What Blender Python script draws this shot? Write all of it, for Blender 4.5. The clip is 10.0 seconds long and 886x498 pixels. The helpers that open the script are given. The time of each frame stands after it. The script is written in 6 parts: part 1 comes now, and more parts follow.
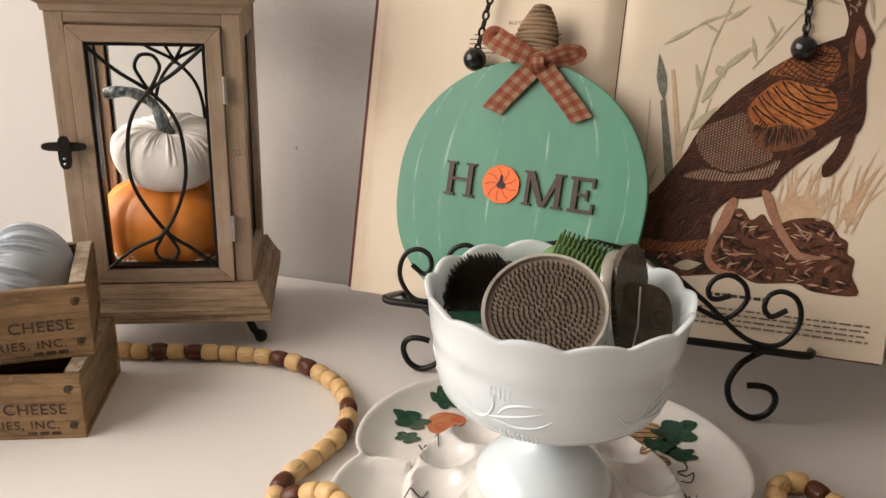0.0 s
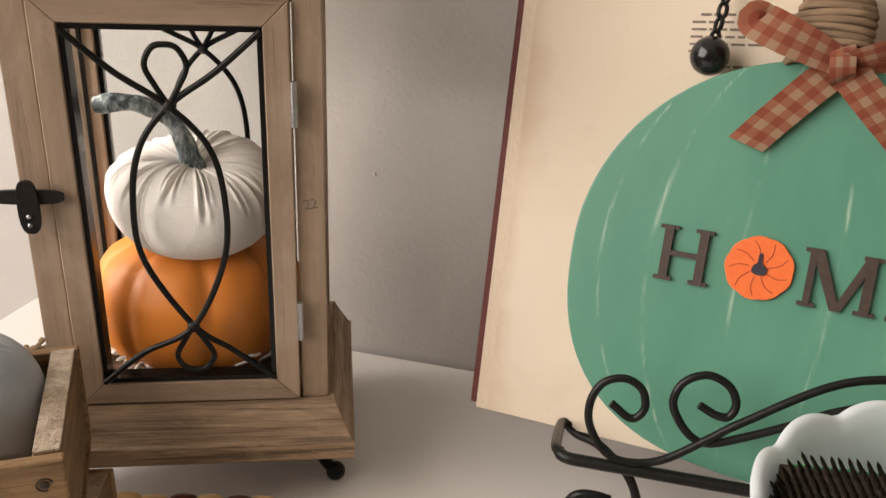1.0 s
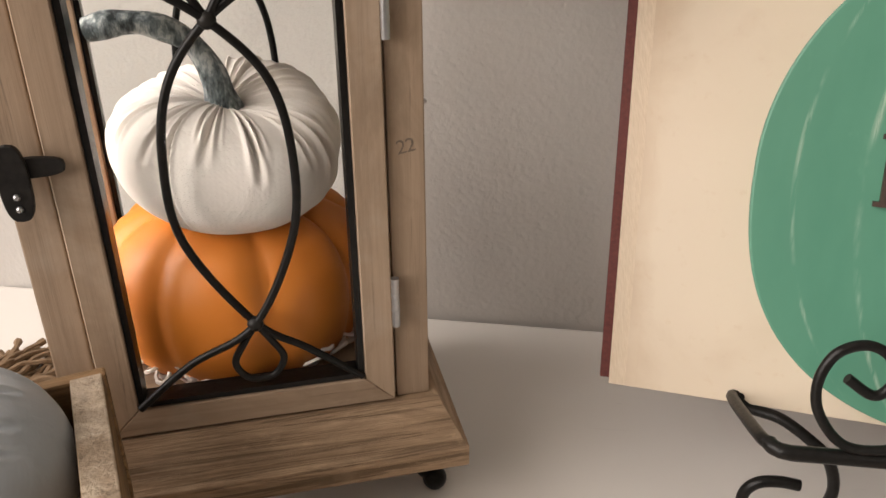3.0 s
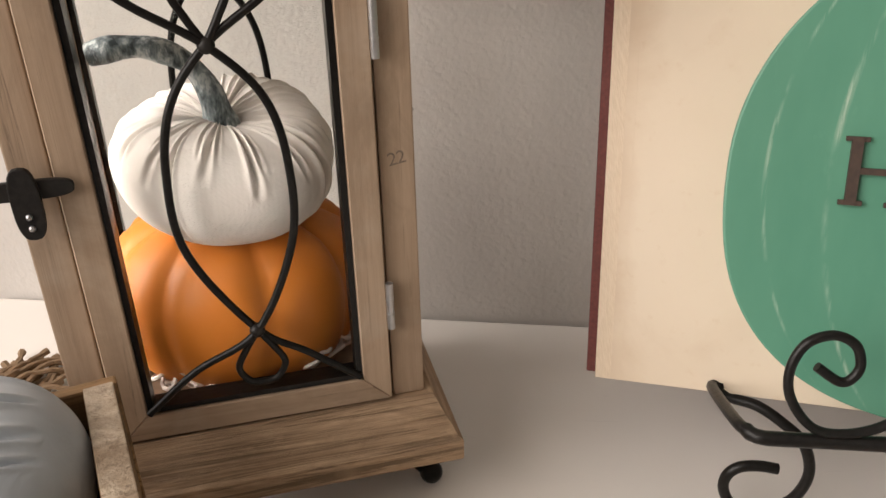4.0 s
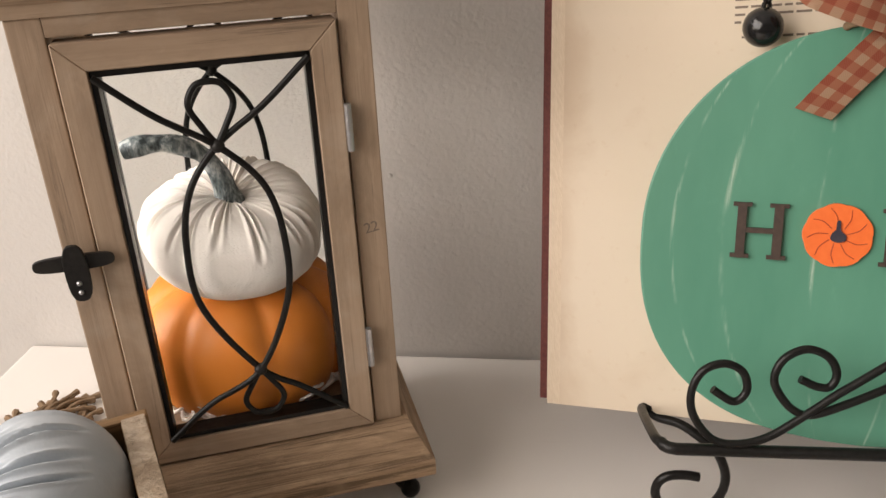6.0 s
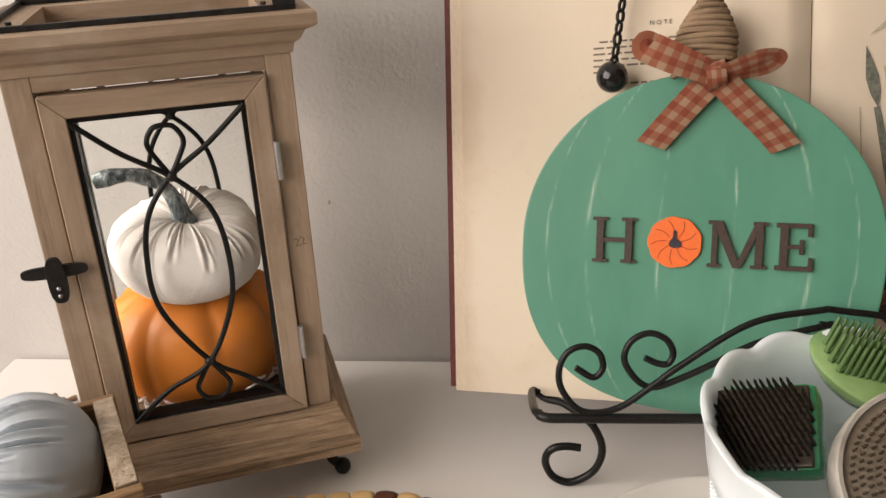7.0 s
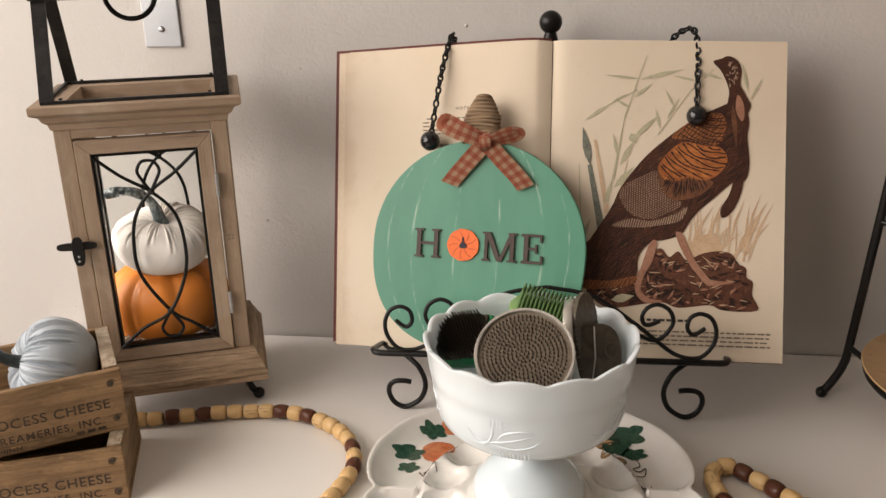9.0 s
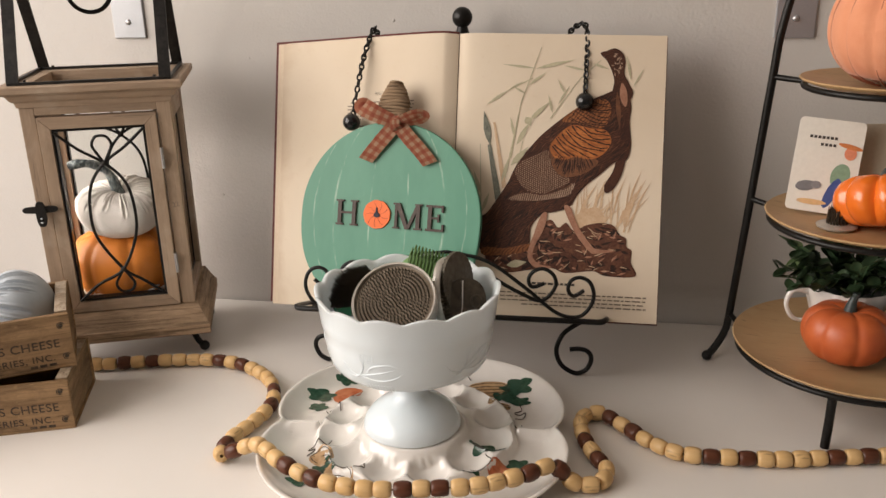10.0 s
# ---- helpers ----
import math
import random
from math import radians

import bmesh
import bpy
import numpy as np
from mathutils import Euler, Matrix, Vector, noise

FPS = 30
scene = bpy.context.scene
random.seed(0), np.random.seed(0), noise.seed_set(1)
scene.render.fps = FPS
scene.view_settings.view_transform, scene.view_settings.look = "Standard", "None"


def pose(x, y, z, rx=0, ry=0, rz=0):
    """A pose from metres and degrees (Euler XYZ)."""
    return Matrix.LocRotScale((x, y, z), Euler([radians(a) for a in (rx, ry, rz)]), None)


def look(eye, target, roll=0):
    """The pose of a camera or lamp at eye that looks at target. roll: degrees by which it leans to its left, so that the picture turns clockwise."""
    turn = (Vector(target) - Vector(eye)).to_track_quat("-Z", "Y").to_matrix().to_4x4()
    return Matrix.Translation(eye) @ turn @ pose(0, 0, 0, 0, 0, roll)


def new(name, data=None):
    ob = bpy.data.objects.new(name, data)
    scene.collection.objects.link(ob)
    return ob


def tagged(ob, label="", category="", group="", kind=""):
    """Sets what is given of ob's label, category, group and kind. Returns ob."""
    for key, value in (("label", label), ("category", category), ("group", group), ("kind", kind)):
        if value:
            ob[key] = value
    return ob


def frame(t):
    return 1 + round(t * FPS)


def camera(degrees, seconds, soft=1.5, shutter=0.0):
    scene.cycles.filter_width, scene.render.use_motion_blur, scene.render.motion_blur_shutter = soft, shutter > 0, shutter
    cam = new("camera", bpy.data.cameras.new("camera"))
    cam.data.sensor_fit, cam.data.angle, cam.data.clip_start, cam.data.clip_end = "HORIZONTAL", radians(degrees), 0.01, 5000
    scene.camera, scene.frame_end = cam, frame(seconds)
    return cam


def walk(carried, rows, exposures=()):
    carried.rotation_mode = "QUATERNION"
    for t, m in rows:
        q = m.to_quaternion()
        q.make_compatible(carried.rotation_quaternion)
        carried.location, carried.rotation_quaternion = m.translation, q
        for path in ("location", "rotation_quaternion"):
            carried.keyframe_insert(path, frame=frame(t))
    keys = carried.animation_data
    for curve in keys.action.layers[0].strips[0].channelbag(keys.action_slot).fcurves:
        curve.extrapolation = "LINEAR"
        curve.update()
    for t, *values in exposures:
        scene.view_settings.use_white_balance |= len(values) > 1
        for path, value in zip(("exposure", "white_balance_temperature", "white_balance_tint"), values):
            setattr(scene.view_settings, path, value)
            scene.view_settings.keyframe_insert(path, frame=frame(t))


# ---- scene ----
cam = camera(55.3, 10.0)
PATH = [
    (0, (0.487, 0.23, 0.402), (0.028, 2.045, -0.304), 1.9),
    (0.5, (0.375, 0.402, 0.383), (-0.064, 2.209, -0.354), 2.7),
    (1, (0.295, 0.501, 0.369), (-0.149, 2.291, -0.404), 2.4),
    (1.5, (0.246, 0.554, 0.351), (-0.164, 2.34, -0.45), 1.6),
    (2, (0.209, 0.584, 0.343), (-0.151, 2.363, -0.498), 0.7),
    (2.5, (0.185, 0.594, 0.332), (-0.128, 2.356, -0.56), -0.0),
    (3, (0.176, 0.598, 0.329), (-0.094, 2.346, -0.603), -0.4),
    (3.2, (0.179, 0.595, 0.336), (-0.083, 2.338, -0.61), -0.7),
    (4.5, (0.176, 0.575, 0.344), (-0.062, 2.331, -0.582), -1.8),
    (5, (0.184, 0.563, 0.353), (-0.06, 2.331, -0.55), -2.2),
    (6.5, (0.23, 0.471, 0.406), (-0.007, 2.272, -0.43), -3.1),
    (7, (0.263, 0.415, 0.418), (0.06, 2.24, -0.376), -2.9),
    (7.5, (0.291, 0.332, 0.439), (0.092, 2.172, -0.319), -2.7),
    (8, (0.345, 0.251, 0.443), (0.134, 2.113, -0.257), -2.3),
    (8.5, (0.399, 0.175, 0.473), (0.178, 2.047, -0.196), -1.8),
    (9, (0.452, 0.106, 0.484), (0.194, 1.976, -0.179), -1.3),
    (9.5, (0.528, 0.059, 0.468), (0.215, 1.918, -0.201), -1.1),
    (10, (0.61, 0.012, 0.485), (0.264, 1.867, -0.178), -1.2),
]
walk(cam, [(t, look(eye, target, roll)) for t, eye, target, roll in PATH])

# world, window light
world = bpy.data.worlds.new("sky")
scene.world = world
world.use_nodes = True
_sky = world.node_tree.nodes.new("ShaderNodeTexSky")
_sky.sky_type = "NISHITA"
_sky.sun_disc = False
_sky.sun_elevation, _sky.sun_rotation = radians(38), radians(250)
_bg = world.node_tree.nodes["Background"]
_bg.inputs["Strength"].default_value = 0.12
world.node_tree.links.new(_sky.outputs[0], _bg.inputs["Color"])

WALL_Y = 1.112
ROOM = (-1.02, 3.6, -4.2, WALL_Y, -0.92, 1.95)   # x0 x1 y0 y1 z0 z1
WIN = (-1.10, 1.02, 0.18, 1.64)                   # window opening in the wall at x0: y0 y1 z0 z1


def window_light(name, centre, target, w, h, watts, colour):
    d = bpy.data.lights.new(name, "AREA")
    d.shape, d.size, d.size_y, d.energy, d.color = "RECTANGLE", w, h, watts, colour
    ob = new(name, d)
    ob.matrix_world = look(centre, target)
    return ob


window_light("window_daylight", (ROOM[0] - 0.05, (WIN[0] + WIN[1]) / 2, (WIN[2] + WIN[3]) / 2), (0.35, 0.62, 0.20), 2.08, 1.42, 53.0, (1.0, 0.888, 0.80))

# ---------------------------------------------------------------- materials


def mat(name, build):
    m = bpy.data.materials.new(name)
    m.use_nodes = True
    nt = m.node_tree
    build(nt, nt.nodes["Principled BSDF"])
    return m


def nd(nt, kind, **props):
    n = nt.nodes.new(kind)
    ins = props.pop("ins", {})
    for k, val in props.items():
        if k == "operation":
            n.operation = val
        elif k == "noise_dimensions":
            n.noise_dimensions = val
        elif k == "blend_type":
            n.blend_type = val
        elif k == "data_type":
            n.data_type = val
        elif k == "feature":
            n.feature = val
        elif k == "wave_type":
            n.wave_type = val
        elif k == "bands_direction":
            n.bands_direction = val
    for k, val in ins.items():
        if isinstance(val, bpy.types.NodeSocket):
            nt.links.new(val, n.inputs[k])
        else:
            n.inputs[k].default_value = val
    return n


def coords(nt, scale=(1, 1, 1), source="Object"):
    tc = nt.nodes.new("ShaderNodeTexCoord")
    mp = nd(nt, "ShaderNodeMapping", ins={"Vector": tc.outputs[source], "Scale": scale})
    return mp.outputs[0]


def noise_tex(nt, vec, scale, detail=4.0, rough=0.55, distort=0.0):
    return nd(nt, "ShaderNodeTexNoise", ins={"Vector": vec, "Scale": scale, "Detail": detail, "Roughness": rough, "Distortion": distort}).outputs["Fac"]


def ramp(nt, fac, stops):
    n = nt.nodes.new("ShaderNodeValToRGB")
    nt.links.new(fac, n.inputs[0])
    el = n.color_ramp.elements
    while len(el) < len(stops):
        el.new(0.5)
    for e, (p, c) in zip(el, stops):
        e.position, e.color = p, (*c, 1)
    return n.outputs[0]


def mixc(nt, fac, a, b, mode="MIX"):
    n = nd(nt, "ShaderNodeMix", data_type="RGBA", blend_type=mode)
    for sock, val in ((n.inputs[0], fac), (n.inputs[6], a), (n.inputs[7], b)):
        if isinstance(val, bpy.types.NodeSocket):
            nt.links.new(val, sock)
        elif isinstance(val, (int, float)):
            sock.default_value = val
        else:
            sock.default_value = (*val, 1)
    return n.outputs[2]


def math_n(nt, op, a, b=0.0, c=0.0):
    n = nd(nt, "ShaderNodeMath", operation=op)
    for i, val in enumerate((a, b, c)):
        if isinstance(val, bpy.types.NodeSocket):
            nt.links.new(val, n.inputs[i])
        else:
            n.inputs[i].default_value = val
    return n.outputs[0]


def bump(nt, b, height, strength, dist):
    n = nd(nt, "ShaderNodeBump", ins={"Height": height, "Strength": strength, "Distance": dist})
    nt.links.new(n.outputs[0], b.inputs["Normal"])


def surface(name, c1, c2, rough=0.5, scale=60, big=6, metal=0.0, bump_s=0.15, bump_d=0.001, stretch=(1, 1, 1), coat=0.0, big_c=None, spec=0.5, sheen=0.0):
    """Two-scale mottled surface: fine grain between c1 and c2, broad stain towards big_c."""
    def build(nt, b):
        v = coords(nt, stretch)
        fine = noise_tex(nt, v, scale, 6)
        broad = noise_tex(nt, v, big, 3)
        col = mixc(nt, ramp(nt, fine, [(0.3, (0, 0, 0)), (0.7, (1, 1, 1))]), c1, c2)
        if big_c:
            col = mixc(nt, ramp(nt, broad, [(0.48, (0, 0, 0)), (0.72, (1, 1, 1))]), col, big_c)
        nt.links.new(col, b.inputs["Base Color"])
        b.inputs["Metallic"].default_value = metal
        r = nd(nt, "ShaderNodeMapRange", ins={"Value": broad, "To Min": max(0.02, rough - 0.08), "To Max": min(1, rough + 0.08)})
        nt.links.new(r.outputs[0], b.inputs["Roughness"])
        b.inputs["Coat Weight"].default_value = coat
        b.inputs["Coat Roughness"].default_value = 0.12
        b.inputs["Specular IOR Level"].default_value = spec
        b.inputs["Sheen Weight"].default_value = sheen
        if bump_s:
            bump(nt, b, fine, bump_s, bump_d)
    return mat(name, build)


def wood(name, light, dark, axis, rough=0.6, grain=1.0, wear=None, rugged=0.0, stain=0.0):
    """Wood with grain along the given axis of the object, fine fibres, broad bands and darker streaks."""
    def build(nt, b):
        st = [55.0, 55.0, 55.0]
        st[axis] = 4.0
        v = coords(nt, st)
        st2 = [300.0, 300.0, 300.0]
        st2[axis] = 9.0
        v2 = coords(nt, st2)
        bands = noise_tex(nt, v, 1.0 * grain, 5, 0.6, 0.6)
        fib = noise_tex(nt, v2, 1.0, 4, 0.6)
        col = ramp(nt, bands, [(0.28, dark), (0.5, tuple((p + q) / 2 for p, q in zip(light, dark))), (0.68, light)])
        col = mixc(nt, 0.35, col, ramp(nt, fib, [(0.35, dark), (0.65, light)]))
        st3 = [420.0, 420.0, 420.0]
        st3[axis] = 14.0
        crack = noise_tex(nt, coords(nt, st3), 0.5, 5, 0.7, 0.8)
        col = mixc(nt, ramp(nt, crack, [(0.585 - 0.06 * rugged, (0, 0, 0)), (0.68 - 0.07 * rugged, (0.85, 0.85, 0.85))]), col, tuple(q * 0.45 for q in dark))
        knots = nd(nt, "ShaderNodeTexVoronoi", ins={"Vector": coords(nt, [q * 0.22 for q in st]), "Scale": 1.6})
        col = mixc(nt, ramp(nt, knots.outputs["Distance"], [(0.03, (0.8, 0.8, 0.8)), (0.11, (0, 0, 0))]), col, tuple(q * 0.5 for q in dark))
        blot = noise_tex(nt, coords(nt, (1, 1, 1)), 22, 4)
        col = mixc(nt, ramp(nt, blot, [(0.55, (0, 0, 0)), (0.8, (1, 1, 1))]), col, wear or dark)
        if stain:
            st4 = [34.0, 34.0, 34.0]
            st4[axis] = 13.0
            grime = noise_tex(nt, coords(nt, st4), 1.0, 7, 0.72, 1.0)
            col = mixc(nt, ramp(nt, grime, [(0.46, (0, 0, 0)), (0.66, (stain, stain, stain))]), col, tuple(q * 0.62 for q in dark))
            scuff = noise_tex(nt, coords(nt, [q * 2.2 for q in st4]), 1.0, 6, 0.7, 0.6)
            col = mixc(nt, ramp(nt, scuff, [(0.60, (0, 0, 0)), (0.74, (stain * 0.7,) * 3)]), col, tuple(min(0.8, q * 1.35) for q in light))
        info = nt.nodes.new("ShaderNodeObjectInfo")
        col = mixc(nt, 0.16, col, ramp(nt, info.outputs["Random"], [(0.0, dark), (1.0, light)]))
        nt.links.new(col, b.inputs["Base Color"])
        b.inputs["Roughness"].default_value = rough
        b.inputs["Specular IOR Level"].default_value = 0.3
        bump(nt, b, math_n(nt, "SUBTRACT", fib, math_n(nt, "MULTIPLY", crack, rugged)), 0.35 + 0.4 * rugged, 0.0006 + 0.0008 * rugged)
    return mat(name, build)


def plain_wall(nt, b):
    v = coords(nt)
    peel = noise_tex(nt, v, 260, 3, 0.5)
    lump = noise_tex(nt, v, 45, 2, 0.5)
    spots = nd(nt, "ShaderNodeTexVoronoi", ins={"Vector": v, "Scale": 34.0})
    pim = ramp(nt, spots.outputs["Distance"], [(0.0, (1, 1, 1)), (0.075, (0, 0, 0))])
    keep = ramp(nt, noise_tex(nt, v, 17, 1), [(0.60, (0, 0, 0)), (0.66, (1, 1, 1))])
    h = math_n(nt, "ADD", math_n(nt, "MULTIPLY", peel, 0.4), math_n(nt, "MULTIPLY", lump, 0.5))
    h = math_n(nt, "ADD", h, math_n(nt, "MULTIPLY", math_n(nt, "MULTIPLY", pim, keep), 2.6))
    broad = noise_tex(nt, v, 3.0, 3)
    nt.links.new(ramp(nt, broad, [(0.3, (0.555, 0.528, 0.494)), (0.7, (0.595, 0.568, 0.534))]), b.inputs["Base Color"])
    b.inputs["Roughness"].default_value = 0.55
    b.inputs["Specular IOR Level"].default_value = 0.35
    bump(nt, b, h, 0.62, 0.0022)


M_WALL = mat("painted_wall", plain_wall)
M_CEIL = surface("ceiling_paint", (0.75, 0.74, 0.72), (0.8, 0.79, 0.77), 0.8, 90, 3)
M_FLOOR = wood("floor_boards", (0.34, 0.23, 0.14), (0.2, 0.12, 0.07), 1)


def counter_build(nt, b):
    v = coords(nt)
    broad = noise_tex(nt, v, 4.0, 4)
    col = ramp(nt, broad, [(0.3, (0.76, 0.725, 0.680)), (0.7, (0.80, 0.765, 0.720))])
    scr = noise_tex(nt, coords(nt, (6, 60, 6)), 3.0, 3, 0.5, 1.5)
    col = mixc(nt, ramp(nt, scr, [(0.70, (0, 0, 0)), (0.78, (0.35, 0.35, 0.35))]), col, (0.60, 0.56, 0.52))
    nt.links.new(col, b.inputs["Base Color"])
    r = nd(nt, "ShaderNodeMapRange", ins={"Value": noise_tex(nt, v, 14, 4), "To Min": 0.34, "To Max": 0.5})
    nt.links.new(r.outputs[0], b.inputs["Roughness"])
    b.inputs["Specular IOR Level"].default_value = 0.4
    bump(nt, b, noise_tex(nt, v, 420, 2), 0.05, 0.0004)


M_COUNTER = mat("white_painted_top", counter_build)
LW, DW, WW = (0.470, 0.350, 0.248), (0.285, 0.200, 0.135), (0.47, 0.385, 0.30)
M_LAN_X = wood("lantern_wood_across", LW, DW, 0, 0.62, 1.0, WW, 0.1, 0.45)
M_LAN_Y = wood("lantern_wood_deep", LW, DW, 1, 0.62, 1.0, WW, 0.1, 0.45)
M_LAN_Z = wood("lantern_wood_upright", LW, DW, 2, 0.62, 1.0, WW, 0.1, 0.45)
M_RUST = wood("lantern_wood_rough", (0.58, 0.415, 0.270), (0.20, 0.125, 0.072), 0, 0.7, 1.4, (0.52, 0.38, 0.25), 1.3, 0.70)
M_RUST_Y = wood("lantern_wood_rough_deep", (0.58, 0.42, 0.275), (0.20, 0.125, 0.072), 1, 0.7, 1.8, (0.52, 0.38, 0.25), 1.2, 0.6)
M_CRATE = wood("crate_wood", (0.44, 0.275, 0.138), (0.145, 0.085, 0.040), 0, 0.65, 0.8, (0.24, 0.145, 0.075), 0.6, 0.8)
M_CRATE_Y = wood("crate_wood_end", (0.36, 0.235, 0.125), (0.12, 0.075, 0.038), 1, 0.65, 0.9, (0.20, 0.13, 0.07), 0.7, 0.8)
M_CRATE_WORN = wood("crate_worn_edge", (0.56, 0.47, 0.36), (0.27, 0.19, 0.12), 2, 0.7, 1.4, (0.62, 0.54, 0.44), 0.9, 0.8)
M_IRON = surface("black_iron", (0.006, 0.0055, 0.005), (0.013, 0.012, 0.011), 0.34, 380, 30, 0.0, 0.30, 0.0006, spec=0.24)
M_IRON_WORN = surface("worn_black_iron", (0.009, 0.008, 0.008), (0.022, 0.020, 0.018), 0.45, 300, 60, 0.1, 0.35, 0.0006, big_c=(0.032, 0.029, 0.026), spec=0.32)
M_STEEL = surface("galvanised_steel", (0.45, 0.45, 0.46), (0.56, 0.56, 0.57), 0.38, 250, 30, 0.9, 0.1, 0.0004)
M_PLATE = surface("brushed_steel_plate", (0.36, 0.37, 0.39), (0.44, 0.45, 0.47), 0.42, 300, 12, 0.6, 0.05, 0.0003, stretch=(1, 1, 8))


def glass_build(nt, b):
    b.inputs["Base Color"].default_value = (0.97, 0.985, 0.98, 1)
    b.inputs["Roughness"].default_value = 0.02
    b.inputs["IOR"].default_value = 1.05
    b.inputs["Transmission Weight"].default_value = 1.0


M_GLASS = mat("thin_glass", glass_build)


def ribbed_resin(nt, b):
    v = coords(nt)
    n1 = noise_tex(nt, v, 18, 3)
    col = ramp(nt, n1, [(0.3, (0.53, 0.165, 0.020)), (0.7, (0.60, 0.20, 0.030))])
    nt.links.new(col, b.inputs["Base Color"])
    b.inputs["Roughness"].default_value = 0.46
    b.inputs["Specular IOR Level"].default_value = 0.4
    bump(nt, b, noise_tex(nt, v, 240, 3), 0.05, 0.0005)


M_ORANGE = mat("orange_resin", ribbed_resin)


def cloth(name, c1, c2, weave=900.0):
    def build(nt, b):
        v = coords(nt)
        n1 = noise_tex(nt, v, 25, 4)
        wv = math_n(nt, "MULTIPLY", nd(nt, "ShaderNodeTexWave", bands_direction="X", ins={"Vector": v, "Scale": weave / 6.283}).outputs["Fac"],
                    nd(nt, "ShaderNodeTexWave", bands_direction="Z", ins={"Vector": v, "Scale": weave / 6.283}).outputs["Fac"])
        nt.links.new(ramp(nt, n1, [(0.3, c1), (0.7, c2)]), b.inputs["Base Color"])
        b.inputs["Roughness"].default_value = 0.85
        b.inputs["Sheen Weight"].default_value = 0.25
        b.inputs["Specular IOR Level"].default_value = 0.2
        wr = noise_tex(nt, coords(nt, (1, 1, 1)), 55, 3, 0.5, 1.2)
        bump(nt, b, math_n(nt, "ADD", math_n(nt, "MULTIPLY", wv, 0.04), wr), 0.35, 0.0022)
    return mat(name, build)


M_WHITE_CLOTH = cloth("cream_cotton", (0.69, 0.645, 0.60), (0.75, 0.705, 0.66))
M_GREY_CLOTH = cloth("pale_grey_cotton", (0.41, 0.455, 0.50), (0.49, 0.535, 0.575))
M_CORAL_CLOTH = cloth("coral_linen", (0.62, 0.24, 0.125), (0.72, 0.32, 0.18), 700.0)


def stem_build(nt, b):
    v = coords(nt, (1, 1, 1))
    n1 = noise_tex(nt, coords(nt, (1, 1, 0.35)), 260, 5, 0.65)
    n2 = noise_tex(nt, v, 60, 3)
    m = math_n(nt, "ADD", math_n(nt, "MULTIPLY", n1, 0.65), math_n(nt, "MULTIPLY", n2, 0.35))
    nt.links.new(ramp(nt, m, [(0.43, (0.030, 0.042, 0.046)), (0.52, (0.17, 0.205, 0.215)), (0.59, (0.46, 0.49, 0.49))]), b.inputs["Base Color"])
    b.inputs["Roughness"].default_value = 0.55
    bump(nt, b, n1, 0.4, 0.0012)


M_STEM = mat("weathered_stem_paint", stem_build)
M_DARKSTEM = surface("dark_stem", (0.022, 0.03, 0.03), (0.06, 0.08, 0.075), 0.4, 200, 30)
M_LACE = surface("crochet_lace", (0.72, 0.66, 0.62), (0.80, 0.74, 0.70), 0.85, 300, 30, bump_s=0.6, bump_d=0.002)


def paper_build(nt, b, foxed=0.0):
    v = coords(nt)
    br = noise_tex(nt, v, 5, 4)
    fine = noise_tex(nt, v, 180, 4)
    col = ramp(nt, br, [(0.25, (0.66, 0.55, 0.415)), (0.55, (0.72, 0.615, 0.48)), (0.8, (0.745, 0.645, 0.515))])
    col = mixc(nt, ramp(nt, fine, [(0.62, (0, 0, 0)), (0.85, (0.4, 0.4, 0.4))]), col, (0.60, 0.45, 0.30))
    if foxed:
        # brown tide marks that creep in from the outer margin
        sep = nd(nt, "ShaderNodeSeparateXYZ", ins={"Vector": v})
        edge = nd(nt, "ShaderNodeMapRange", ins={"Value": sep.outputs[0], "From Min": -0.235, "From Max": -0.208, "To Min": 0.34, "To Max": -0.10}).outputs[0]
        tide = math_n(nt, "ADD", noise_tex(nt, v, 16, 5, 0.6, 0.5), edge)
        col = mixc(nt, ramp(nt, tide, [(0.50, (0, 0, 0)), (0.70, (foxed * 0.5,) * 3), (0.90, (foxed,) * 3)]), col, (0.42, 0.26, 0.135))
    nt.links.new(col, b.inputs["Base Color"])
    b.inputs["Roughness"].default_value = 0.7
    b.inputs["Specular IOR Level"].default_value = 0.3
    bump(nt, b, noise_tex(nt, v, 30, 3), 0.06, 0.002)


M_PAPER = mat("aged_paper", paper_build)
M_FOXED = mat("foxed_paper", lambda nt, b: paper_build(nt, b, 0.36))
M_PAGE_EDGE = surface("page_edges", (0.62, 0.50, 0.36), (0.74, 0.62, 0.48), 0.8, 900, 20, stretch=(1, 0.05, 8), bump_s=0.5, bump_d=0.0006)
M_COVER = surface("maroon_cloth_board", (0.085, 0.018, 0.016), (0.14, 0.035, 0.028), 0.75, 500, 25, bump_s=0.3, bump_d=0.0005)
M_INK = surface("printed_ink", (0.04, 0.03, 0.025), (0.07, 0.055, 0.045), 0.7, 300, 20, bump_s=0)
M_GREY_INK = surface("pale_printed_ink", (0.13, 0.10, 0.075), (0.26, 0.20, 0.15), 0.7, 900, 40, bump_s=0)

# ---------------------------------------------------------------- mesh helpers


def finish(bm, name, material, smooth=False):
    me = bpy.data.meshes.new(name)
    bmesh.ops.recalc_face_normals(bm, faces=bm.faces[:])
    bm.to_mesh(me)
    bm.free()
    for mt in (material if isinstance(material, (list, tuple)) else [material]):
        me.materials.append(mt)
    if smooth:
        me.shade_smooth()
        me.set_sharp_from_angle(angle=radians(55))
    return me


